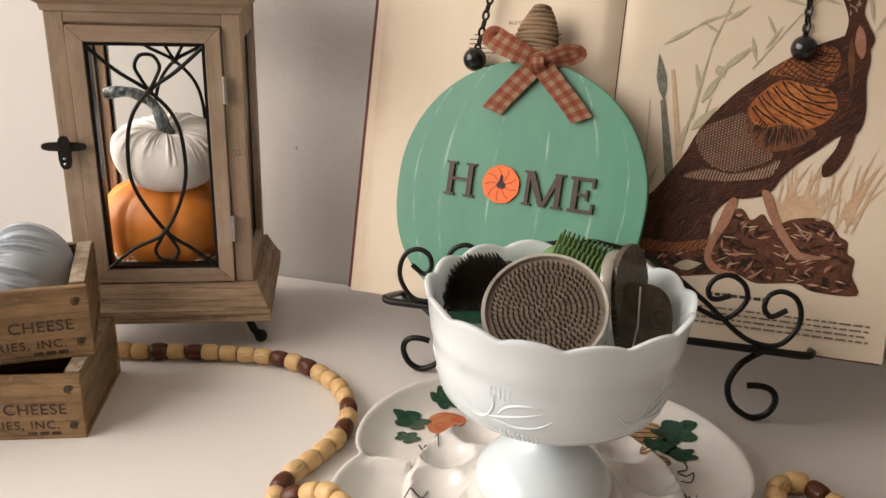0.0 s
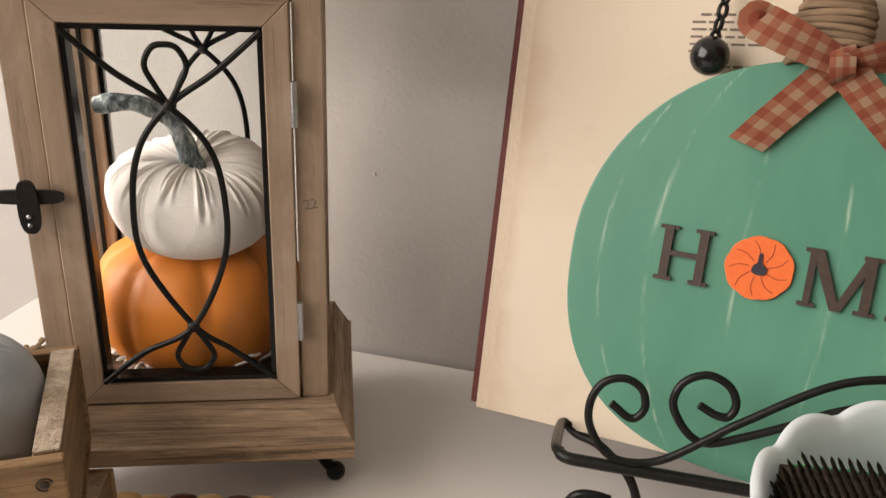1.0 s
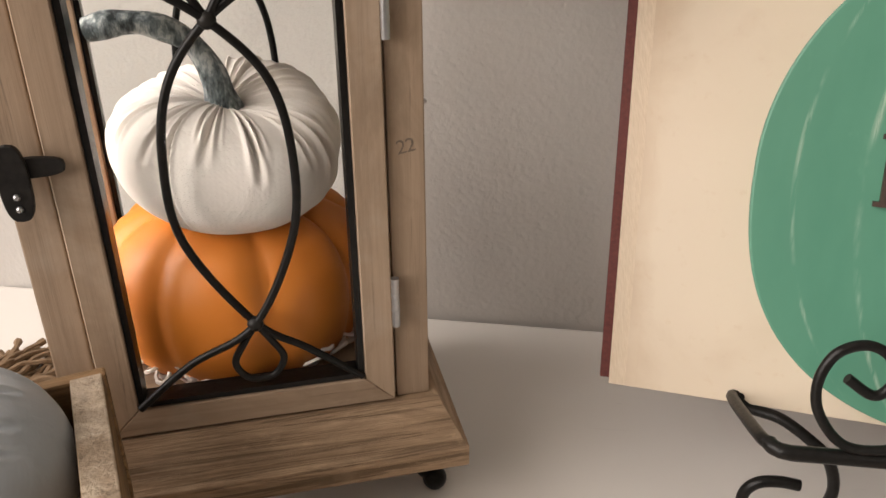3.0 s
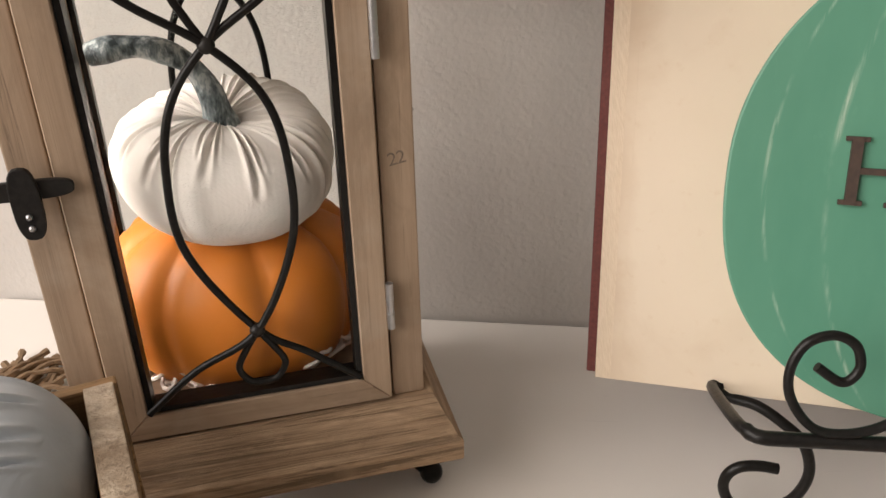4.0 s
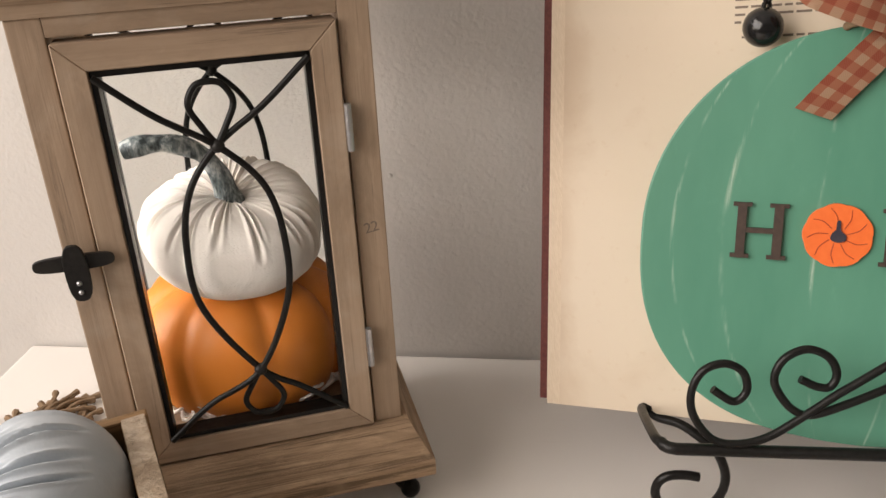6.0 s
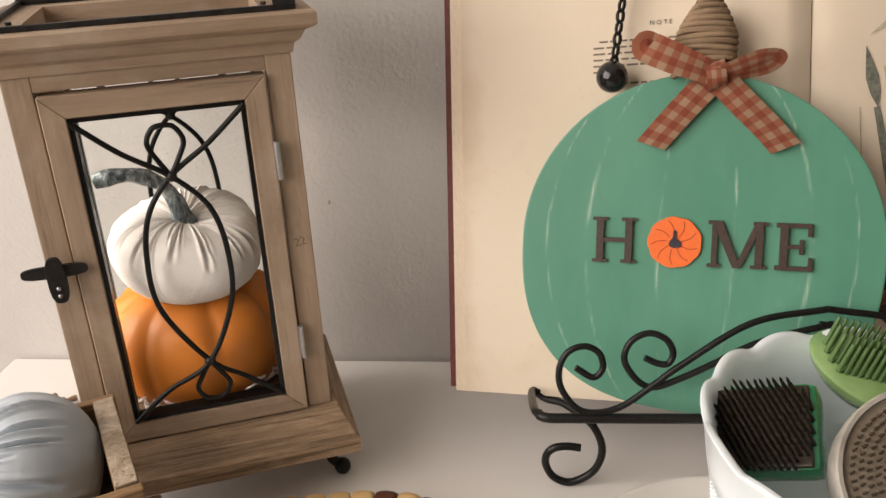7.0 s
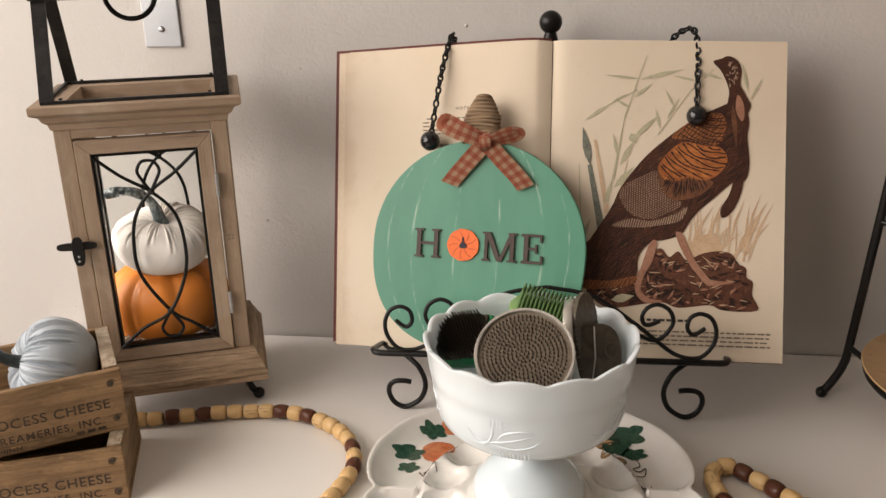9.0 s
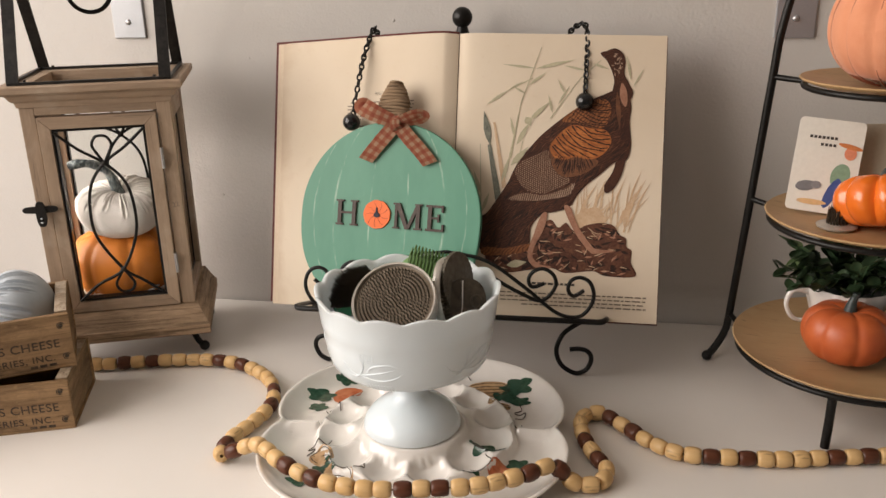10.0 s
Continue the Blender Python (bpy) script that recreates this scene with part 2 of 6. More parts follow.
def thing(name, m, label, category, group="", kind=""):
    ob = new(name)
    ob.empty_display_size = 0.02
    ob.matrix_world = m
    return tagged(ob, label, category, group, kind)


def part(name, bm, material, parent, label="", smooth=False, m=None):
    ob = new(name, finish(bm, name, material, smooth))
    ob.parent = parent
    if m is not None:
        ob.matrix_local = m
    if label:
        tagged(ob, label)
    return ob


def solid(name, bm, material, label, category, m=None, kind="", group="", smooth=False):
    ob = new(name, finish(bm, name, material, smooth))
    if m is not None:
        ob.matrix_world = m
    return tagged(ob, label, category, group, kind)


def add_box(bm, lo, hi, bevel=0.0, m=None, seg=2):
    t = bmesh.new()
    bmesh.ops.create_cube(t, size=1.0)
    for vv in t.verts:
        vv.co = Vector([lo[i] + (vv.co[i] + 0.5) * (hi[i] - lo[i]) for i in range(3)])
    if bevel:
        bmesh.ops.bevel(t, geom=t.edges[:], offset=bevel, segments=seg, profile=0.6, affect="EDGES")
    if m is not None:
        t.transform(m)
    join(bm, t)
    return bm


def join(bm, t):
    me = bpy.data.meshes.new("tmp")
    t.to_mesh(me)
    t.free()
    bm.from_mesh(me)
    bpy.data.meshes.remove(me)
    return bm


def box(lo, hi, bevel=0.0, m=None):
    return add_box(bmesh.new(), lo, hi, bevel, m)


def spline(pts, n=12, closed=False):
    """Catmull-Rom through the points."""
    p = [Vector(q) for q in pts]
    out, k = [], len(p)
    for i in range(k if closed else k - 1):
        a = p[i - 1] if (i > 0 or closed) else p[0] * 2 - p[1]
        b, c = p[i], p[(i + 1) % k]
        d = p[(i + 2) % k] if (i + 2 < k or closed) else p[-1] * 2 - p[-2]
        for j in range(n):
            t = j / n
            out.append(0.5 * ((2 * b) + (c - a) * t + (2 * a - 5 * b + 4 * c - d) * t * t + (3 * b - a - 3 * c + d) * t ** 3))
    if not closed:
        out.append(p[-1])
    return out


def add_tube(bm, pts, r, seg=8, closed=False, flat=1.0):
    """Round bar swept along the points; r is a number or a function of 0..1."""
    pts = [Vector(p) for p in pts]
    n = len(pts)
    rings, up = [], None
    for i, p in enumerate(pts):
        a = pts[i - 1] if (i > 0 or closed) else pts[0]
        b = pts[(i + 1) % n] if (i + 1 < n or closed) else pts[-1]
        d = (b - a).normalized()
        if up is None:
            up = d.orthogonal().normalized()
        up = (up - d * up.dot(d))
        if up.length < 1e-6:
            up = d.orthogonal()
        up.normalize()
        s = d.cross(up)
        rad = r(i / max(1, n - 1)) if callable(r) else r
        rings.append([bm.verts.new(p + up * (rad * math.cos(2 * math.pi * k / seg)) + s * (rad * flat * math.sin(2 * math.pi * k / seg))) for k in range(seg)])
    for i in range(n if closed else n - 1):
        q0, q1 = rings[i], rings[(i + 1) % n]
        for k in range(seg):
            bm.faces.new((q0[k], q0[(k + 1) % seg], q1[(k + 1) % seg], q1[k]))
    if not closed:
        bm.faces.new(rings[0][::-1])
        bm.faces.new(rings[-1])
    return bm


def tube(pts, r, seg=8, closed=False, flat=1.0):
    return add_tube(bmesh.new(), pts, r, seg, closed, flat)


def lathe(profile, seg=48, shape=None, closed=False):
    """Turned form: (radius, height) pairs round z; shape(angle, radius, z, i) may move a point."""
    bm = bmesh.new()
    rings = []
    for i, (r, z) in enumerate(profile):
        if r < 1e-6:
            p = (0, 0, z)
            rings.append([bm.verts.new(p)])
            continue
        ring = []
        for k in range(seg):
            a = 2 * math.pi * k / seg
            rr, zz = shape(a, r, z, i) if shape else (r, z)
            ring.append(bm.verts.new((rr * math.cos(a), rr * math.sin(a), zz)))
        rings.append(ring)
    for q0, q1 in zip(rings, rings[1:] + (rings[:1] if closed else [])):
        for k in range(seg):
            k2 = (k + 1) % seg
            if len(q0) == 1 and len(q1) == 1:
                continue
            if len(q0) == 1:
                bm.faces.new((q0[0], q1[k], q1[k2]))
            elif len(q1) == 1:
                bm.faces.new((q0[k], q0[k2], q1[0]))
            else:
                bm.faces.new((q0[k], q0[k2], q1[k2], q1[k]))
    return bm


def add_slab(bm, outline, z0, z1, bevel=0.0):
    """Flat plate with the outline (x, y), from z0 to z1."""
    t = bmesh.new()
    f = t.faces.new([t.verts.new((x, y, z0)) for x, y in outline])
    ext = bmesh.ops.extrude_face_region(t, geom=[f])
    for e in ext["geom"]:
        if isinstance(e, bmesh.types.BMVert):
            e.co.z = z1
    if bevel:
        top = [e for e in t.edges if all(abs(vv.co.z - z1) < 1e-7 for vv in e.verts)]
        bmesh.ops.bevel(t, geom=top, offset=bevel, segments=2, profile=0.6, affect="EDGES")
    bmesh.ops.triangulate(t, faces=[q for q in t.faces if len(q.verts) > 4])
    return join(bm, t)


def slab(outline, z0, z1, bevel=0.0):
    return add_slab(bmesh.new(), outline, z0, z1, bevel)


def sphere(r, seg=20, rings=12, squash=1.0):
    return lathe([(r * math.sin(math.pi * i / rings), -r * squash * math.cos(math.pi * i / rings)) for i in range(rings + 1)], seg)


def moved(bm, m):
    bm.transform(m)
    return bm


def ring_frame(bm, lo, hi, w, y0, y1, bevel=0.0):
    """Rectangular frame in the xz plane, bar width w, from y0 to y1."""
    x0, z0 = lo
    x1, z1 = hi
    add_box(bm, (x0, y0, z0), (x0 + w, y1, z1), bevel)
    add_box(bm, (x1 - w, y0, z0), (x1, y1, z1), bevel)
    add_box(bm, (x0 + w, y0, z0), (x1 - w, y1, z0 + w), bevel)
    add_box(bm, (x0 + w, y0, z1 - w), (x1 - w, y1, z1), bevel)
    return bm


# ---------------------------------------------------------------- setting
X0, X1, Y0, Y1, Z0, Z1 = ROOM


def wall(name, lo, hi, label, material=None):
    return solid(name, box(lo, hi), material or M_WALL, label, "wall", kind="structure")


wall("wall_north", (X0 - 0.12, Y1, Z0), (X1 + 0.12, Y1 + 0.12, Z1), "greige painted wall with a lightly bumpy roller texture")
wall("wall_east", (X1, Y0, Z0), (X1 + 0.12, Y1, Z1), "greige painted side wall closing the room")
wall("wall_south", (X0 - 0.12, Y0 - 0.12, Z0), (X1 + 0.12, Y0, Z1), "greige painted wall closing the room")
_w = bmesh.new()
add_box(_w, (X0 - 0.12, Y0, Z0), (X0, WIN[0], Z1))
add_box(_w, (X0 - 0.12, WIN[1], Z0), (X0, Y1, Z1))
add_box(_w, (X0 - 0.12, WIN[0], Z0), (X0, WIN[1], WIN[2]))
add_box(_w, (X0 - 0.12, WIN[0], WIN[3]), (X0, WIN[1], Z1))
solid("wall_west", _w, M_WALL, "greige painted wall with a plain window opening", "wall", kind="structure")
solid("floor", box((X0 - 0.12, Y0 - 0.12, Z0 - 0.1), (X1 + 0.12, Y1 + 0.12, Z0)), M_FLOOR, "brown wooden floor under the cabinet", "floor", kind="structure")
solid("ceiling", box((X0 - 0.12, Y0 - 0.12, Z1), (X1 + 0.12, Y1 + 0.12, Z1 + 0.1)), M_CEIL, "plain white ceiling", "ceiling", kind="structure")

cab = thing("sideboard", pose(0, 0, 0), "white-painted sideboard with a smooth flat top", "sideboard")
part("top", box((-0.252, 0.42, -0.028), (1.75, 1.1085, 0.0), 0.003), M_COUNTER, cab)
part("body", box((-0.235, 0.45, -0.90), (1.73, 1.10, -0.029), 0.003), M_COUNTER, cab)
part("plinth", box((-0.22, 0.48, -0.9195), (1.71, 1.09, -0.901), 0.002), M_COUNTER, cab)


def switch_plate(x, z, w, h, screw_z, label):
    t = thing("wall_plate", pose(x, WALL_Y - 0.0002, z), label, "wall plate", "wall plates")
    bm = slab([(-w / 2, -h / 2), (w / 2, -h / 2), (w / 2, h / 2), (-w / 2, h / 2)], 0.0, 0.0035, 0.0012)
    part("plate", moved(bm, pose(0, 0, 0, 90, 0, 0)), M_PLATE, t)
    s = lathe([(0, 0.0066), (0.0022, 0.0062), (0.0036, 0.005), (0.0040, 0.0034), (0.0040, 0.003)], 20)
    add_box(s, (-0.003, -0.0004, 0.0060), (0.003, 0.0004, 0.0069))
    part("screw", moved(s, pose(0, 0, screw_z, 90, 0, 0)), M_STEEL, t, "domed slotted screw", True)


switch_plate(-0.0245, 0.4195, 0.046, 0.076, -0.0165, "blank steel wall plate with one domed screw on the wall")
switch_plate(0.838, 0.417, 0.046, 0.076, -0.015, "shaded blank steel wall plate on the wall")

# ---------------------------------------------------------------- lantern
LAN = pose(0.040, 0.900, 0, 0, 0, 21.5)
LD = 0.132     # depth of the case
lan = thing("lantern", LAN, "rustic tan wooden lantern with black iron scrolls and closed glass door", "lantern")


def mitred(front, outline, half, depth_lo, depth_hi):
    """One side of a mitred moulding. outline: (overhang, z) pairs; front: 0 front, 1 right, 2 back, 3 left."""
    bm = bmesh.new()
    cx, cy = half, (depth_hi - depth_lo) / 2
    mid = (depth_lo + depth_hi) / 2
    lo, hi = [], []
    for o, z in outline:
        a, b = (cx + o, cy + o)
        if front % 2 == 0:
            s = -1 if front == 0 else 1
            lo.append(bm.verts.new((-a, mid + s * b, z)))
            hi.append(bm.verts.new((a, mid + s * b, z)))
        else:
            s = 1 if front == 1 else -1
            lo.append(bm.verts.new((s * a, mid - b, z)))
            hi.append(bm.verts.new((s * a, mid + b, z)))
    k = len(outline)
    for i in range(k):
        j = (i + 1) % k
        bm.faces.new((lo[i], hi[i], hi[j], lo[j]))
    bm.faces.new(lo)
    bm.faces.new(hi[::-1])
    return bm


BASE_PROFILE = [(-0.012, 0.0345), (0.0155, 0.0345), (0.0165, 0.036), (0.0165, 0.0475), (0.0145, 0.049), (0.0055, 0.0675), (0.004, 0.0715), (-0.012, 0.0715)]
CROWN_PROFILE = [(-0.014, 0.327), (0.0015, 0.327), (0.003, 0.333), (0.0065, 0.3355), (0.0095, 0.341), (0.015, 0.3435), (0.0165, 0.345), (0.0165, 0.3515), (0.015, 0.353), (-0.014, 0.353)]
for i in range(4):
    part("base_moulding", mitred(i, BASE_PROFILE, 0.083, 0, LD), M_RUST if i % 2 == 0 else M_RUST_Y, lan)
for i in range(4):
    part("crown_moulding", mitred(i, CROWN_PROFILE, 0.083, 0, LD), M_LAN_X if i % 2 == 0 else M_LAN_Y, lan)
part("floor_board", box((-0.0715, 0.0115, 0.062), (0.0715, LD - 0.0115, 0.0725)), M_LAN_X, lan)
for sx in (-1, 1):
    for yy in (0.0, LD - 0.016):
        x0 = -0.083 if sx < 0 else 0.067
        part("corner_post", box((x0, yy, 0.0715), (x0 + 0.016, yy + 0.016, 0.327), 0.0008), M_LAN_Z, lan)
part("top_rail", box((-0.067, 0.0004, 0.3175), (0.067, 0.015, 0.327), 0.0006), M_LAN_X, lan)
part("top_rail", box((-0.067, LD - 0.015, 0.3025), (0.067, LD - 0.0004, 0.327), 0.0006), M_LAN_X, lan)
part("bottom_rail", box((-0.067, LD - 0.015, 0.0715), (0.067, LD - 0.0004, 0.086), 0.0006), M_LAN_X, lan)
for sx in (-1, 1):
    x0 = -0.082 if sx < 0 else 0.068
    part("side_rail", box((x0, 0.016, 0.3025), (x0 + 0.014, LD - 0.016, 0.327), 0.0006), M_LAN_Y, lan)
    part("side_rail", box((x0, 0.016, 0.0715), (x0 + 0.014, LD - 0.016, 0.086), 0.0006), M_LAN_Y, lan)
    sb = bmesh.new()
    ring_frame(sb, (0.0165, 0.0865), (LD - 0.0165, 0.302), 0.003, -0.0015, 0.0015)
    part("side_liner", moved(sb, Matrix.Translation((x0 + 0.007, 0, 0)) @ pose(0, 0, 0, 0, 0, 90)), M_IRON, lan, "thin black iron liner")
    g = part("side_glass", box((x0 + 0.0062, 0.017, 0.087), (x0 + 0.0078, LD - 0.017, 0.3015)), M_GLASS, lan, "clear glass pane")
    g.visible_shadow = False


def grille(parent, y, lift=0.0):
    """Iron scroll work: two crossing S bars and a teardrop above and below."""
    kt, kb = (0.0008, 0.2588 + lift), (0.0042, 0.1255 + lift)
    for s in (-1, 1):
        bar = [(s * 0.0505, 0.2985), (s * 0.026, 0.277 + lift * 0.5), kt, (-s * 0.0185 + 0.002, 0.236 + lift), (-s * 0.0252 + 0.002, 0.205 + lift), (-s * 0.0225 + 0.002, 0.168 + lift), kb, (s * 0.026, 0.1085 + lift * 0.5), (s * 0.0505, 0.0885)]
        part("scroll_bar", tube([(q.x, y + s * 0.0009, q.y) for q in spline([(a, b, 0) for a, b in bar], 7)], 0.00185, 8), M_IRON, parent, smooth=True)
    for c, zs in ((kt, 1), (kb, -1)):
        top, w = 0.0325 if zs > 0 else 0.0295, 0.0108
        loop = [(c[0], c[1]), (c[0] - w * 0.55, c[1] + zs * top * 0.32), (c[0] - w, c[1] + zs * top * 0.66), (c[0] - w * 0.62, c[1] + zs * top * 0.94), (c[0], c[1] + zs * top),
                (c[0] + w * 0.62, c[1] + zs * top * 0.94), (c[0] + w, c[1] + zs * top * 0.66), (c[0] + w * 0.55, c[1] + zs * top * 0.32), (c[0], c[1])]
        part("scroll_loop", tube([(q.x, y, q.y) for q in spline([(a, b, 0) for a, b in loop], 6)], 0.0017, 8), M_IRON, parent, smooth=True)
        kn = sphere(0.0037, 12, 8, 0.85)
        part("weld_knot", moved(kn, pose(c[0], y - 0.0003, c[1], 90)), M_IRON_WORN, parent, smooth=True)


door = new("door")
door.parent = lan
door.empty_display_size = 0.01
DX, DZ0, DZ1, SW = 0.0657, 0.0728, 0.3152, 0.0140


def mitre_bar(a, b, c, d, y0, y1):
    bm = bmesh.new()
    lo = [bm.verts.new((x, y0, z)) for x, z in (a, b, c, d)]
    hi = [bm.verts.new((x, y1, z)) for x, z in (a, b, c, d)]
    bm.faces.new(lo)
    bm.faces.new(hi[::-1])
    for i in range(4):
        bm.faces.new((lo[i], hi[i], hi[(i + 1) % 4], lo[(i + 1) % 4]))
    bmesh.ops.recalc_face_normals(bm, faces=bm.faces[:])
    bmesh.ops.bevel(bm, geom=bm.edges[:], offset=0.0006, segments=1, affect="EDGES")
    return bm


for name, q, mt in (("stile", ((-DX, DZ0), (-DX, DZ1), (-DX + SW, DZ1 - SW), (-DX + SW, DZ0 + SW)), M_LAN_Z), ("stile", ((DX, DZ0), (DX, DZ1), (DX - SW, DZ1 - SW), (DX - SW, DZ0 + SW)), M_LAN_Z),
                    ("rail", ((-DX, DZ0), (DX, DZ0), (DX - SW, DZ0 + SW), (-DX + SW, DZ0 + SW)), M_LAN_X), ("rail", ((-DX, DZ1), (DX, DZ1), (DX - SW, DZ1 - SW), (-DX + SW, DZ1 - SW)), M_LAN_X)):
    part(name, mitre_bar(*q, -0.0035, 0.0105), mt, door)
_l = bmesh.new()
ring_frame(_l, (-DX + SW + 0.0003, DZ0 + SW + 0.0003), (DX - SW - 0.0003, DZ1 - SW - 0.0003), 0.0028, -0.002, 0.009)
part("liner", _l, M_IRON, door, "thin black iron liner")
g = part("glass_pane", box((-0.0515, 0.0052, 0.0875), (0.0515, 0.0068, 0.3015)), M_GLASS, door, "clear glass pane")
g.visible_shadow = False
grille(door, -0.0035)
# latch: bar with a turning plate and two rivets
_k = slab([(0.0195 * math.copysign(abs(math.cos(a)) ** 0.6, math.cos(a)), 0.0042 * math.copysign(abs(math.sin(a)) ** 0.6, math.sin(a))) for a in [2 * math.pi * k / 24 for k in range(24)]], 0, 0.002, 0.0006)
part("latch_bar", moved(_k, Matrix.Translation((-0.0775, -0.0062, 0.2085)) @ pose(0, 0, 0, 90, 0, 0)), M_IRON_WORN, door, "black iron latch bar")
_k = slab([(0.0058 * math.copysign(abs(math.cos(a)) ** 0.7, math.cos(a)), 0.0155 * math.copysign(abs(math.sin(a)) ** 0.7, math.sin(a))) for a in [2 * math.pi * k / 24 for k in range(24)]], 0, 0.0022, 0.0007)
part("latch_plate", moved(_k, Matrix.Translation((-0.0765, -0.0088, 0.2035)) @ pose(0, 0, 0, 90, 0, 0)), M_IRON_WORN, door, "black iron latch plate")
for zz in (0.1935, 0.1985):
    part("rivet", moved(sphere(0.0014, 10, 6), pose(-0.0765, -0.0112, zz)), M_STEEL, door, smooth=True)
for zz in (0.2605, 0.128):
    hb = tube([(0.0672, -0.0045, zz - 0.0125), (0.0672, -0.0045, zz + 0.0125)], 0.0019, 10)
    add_box(hb, (0.0658, -0.0047, zz - 0.012), (0.0668, -0.0030, zz + 0.012))
    for q in (-0.004, 0.004):
        add_tube(hb, [(0.0672, -0.0045, zz + q - 0.0003), (0.0672, -0.0045, zz + q + 0.0003)], 0.0021, 10)
    part("hinge", hb, M_STEEL, door, "small steel butt hinge", True)
# fixed back panel
_l = bmesh.new()
ring_frame(_l, (-0.0668, 0.0862), (0.0668, 0.3023), 0.0028, LD - 0.0115, LD - 0.004)
part("back_liner", _l, M_IRON, lan, "thin black iron liner")
g = part("back_glass", box((-0.0635, LD - 0.0085, 0.0892), (0.0635, LD - 0.007, 0.2995)), M_GLASS, lan, "clear glass pane")
g.visible_shadow = False
grille(lan, LD - 0.0045, 0.008)
# iron roof frame with ring handle
rf = bmesh.new()
for lo, hi in (((-0.0885, -0.0085, 0.3533), (0.0885, -0.0045, 0.3565)), ((-0.0885, LD + 0.003, 0.3533), (0.0885, LD + 0.007, 0.3565)), ((-0.0885, -0.0045, 0.3533), (-0.0845, LD + 0.003, 0.3565)), ((0.0845, -0.0045, 0.3533), (0.0885, LD + 0.003, 0.3565))):
    add_box(rf, lo, hi, 0.0005)
for sx in (-1, 1):
    for yy in (-0.004, LD + 0.0025):
        add_tube(rf, [(sx * 0.07, yy, 0.3567), (sx * 0.07, yy, 0.3585)], 0.0018, 8)
part("roof_sill", rf, M_IRON_WORN, lan, "black iron sill with small rivets")
for sx in (-1, 1):
    for fy, ty in ((-0.0085, 0.030), (LD + 0.007, 0.092)):
        q = bmesh.new()
        s = 1 if fy < 0 else -1
        xo, xi = sx * 0.0885, sx * 0.0752
        pts = [(xo, fy, 0.3566), (xi, fy, 0.3566), (xi, ty, 0.4475), (xo, ty, 0.4475)]
        a = [q.verts.new(p) for p in pts]
        b = [q.verts.new((p[0], p[1] + s * 0.0022, p[2])) for p in pts]
        q.faces.new(a)
        q.faces.new(b[::-1])
        for i in range(4):
            q.faces.new((a[i], b[i], b[(i + 1) % 4], a[(i + 1) % 4]))
        part("roof_post", q, M_IRON_WORN, lan, "flat black iron strap")
part("roof_cap", box((-0.0905, 0.026, 0.4476), (0.0905, 0.096, 0.4535), 0.0008), M_IRON_WORN, lan, "flat black iron cap")
part("ring_handle", tube([(0.0245 * math.cos(a), 0.061, 0.4505 + 0.0245 * math.sin(a)) for a in [2 * math.pi * k / 36 for k in range(36)]], 0.0026, 8, True), M_IRON, lan, "black iron ring handle", True)
for sx in (-1, 1):
    for yy, sy in ((0.0, -1), (LD, 1)):
        yy -= sy * 0.0125
        fp = spline([(sx * 0.062, yy - sy * 0.012, 0.0335), (sx * 0.073, yy - sy * 0.004, 0.0265), (sx * 0.080, yy + sy * 0.0, 0.013), (sx * 0.0860, yy + sy * 0.003, 0.0068)], 6)
        ft = tube(fp, lambda t: 0.0046 - 0.001 * t, 10)
        join(ft, moved(sphere(0.0066, 14, 8), Matrix.Translation((sx * 0.0870, yy + sy * 0.0035, 0.0066))))
        add_box(ft, (sx * 0.062 - 0.010, yy - sy * 0.012 - 0.008, 0.0322), (sx * 0.062 + 0.010, yy - sy * 0.012 + 0.008, 0.0345), 0.0006)
        part("foot", ft, M_IRON, lan, "black iron curled foot", True)


# ---------------------------------------------------------------- pumpkins
def rib_pumpkin(r, h, ribs, depth, dimple, seg=120, rings=28, fat=1.0):
    """Ribbed pumpkin body, base at z = 0."""
    prof = []
    for i in range(rings + 1):
        a = math.pi * i / rings
        rr = r * max(0.0, math.sin(a)) ** (0.78 * fat if i < rings / 2 else 0.78)
        zz = h / 2 - h / 2 * math.cos(a)
        if i > rings * 0.72:
            zz -= dimple * max(0.0, 1 - rr / r) ** 1.6
        if i < rings * 0.2:
            zz += 0.12 * h * max(0.0, 1 - rr / r) ** 2
        prof.append((rr if 0 < i < rings else 0, zz))

    def shape(a, rr, z, i):
        k = abs(math.sin(a * ribs / 2 + 0.35 * math.sin(2 * a)))
        f = 1 - depth * (1 - k) ** 2.2
        return rr * f, z - (0.02 * h * (1 - k) ** 2 if i > rings * 0.6 else 0)
    return lathe(prof, seg, shape)


op = thing("orange_pumpkin", LAN @ pose(-0.002, 0.066, 0.0715), "smooth orange resin pumpkin standing inside the lantern", "pumpkin")
part("body", moved(rib_pumpkin(0.0625, 0.094, 9, 0.06, 0.012, fat=0.45), Matrix.Diagonal((1.09, 0.97, 1, 1))), M_ORANGE, op, smooth=True)


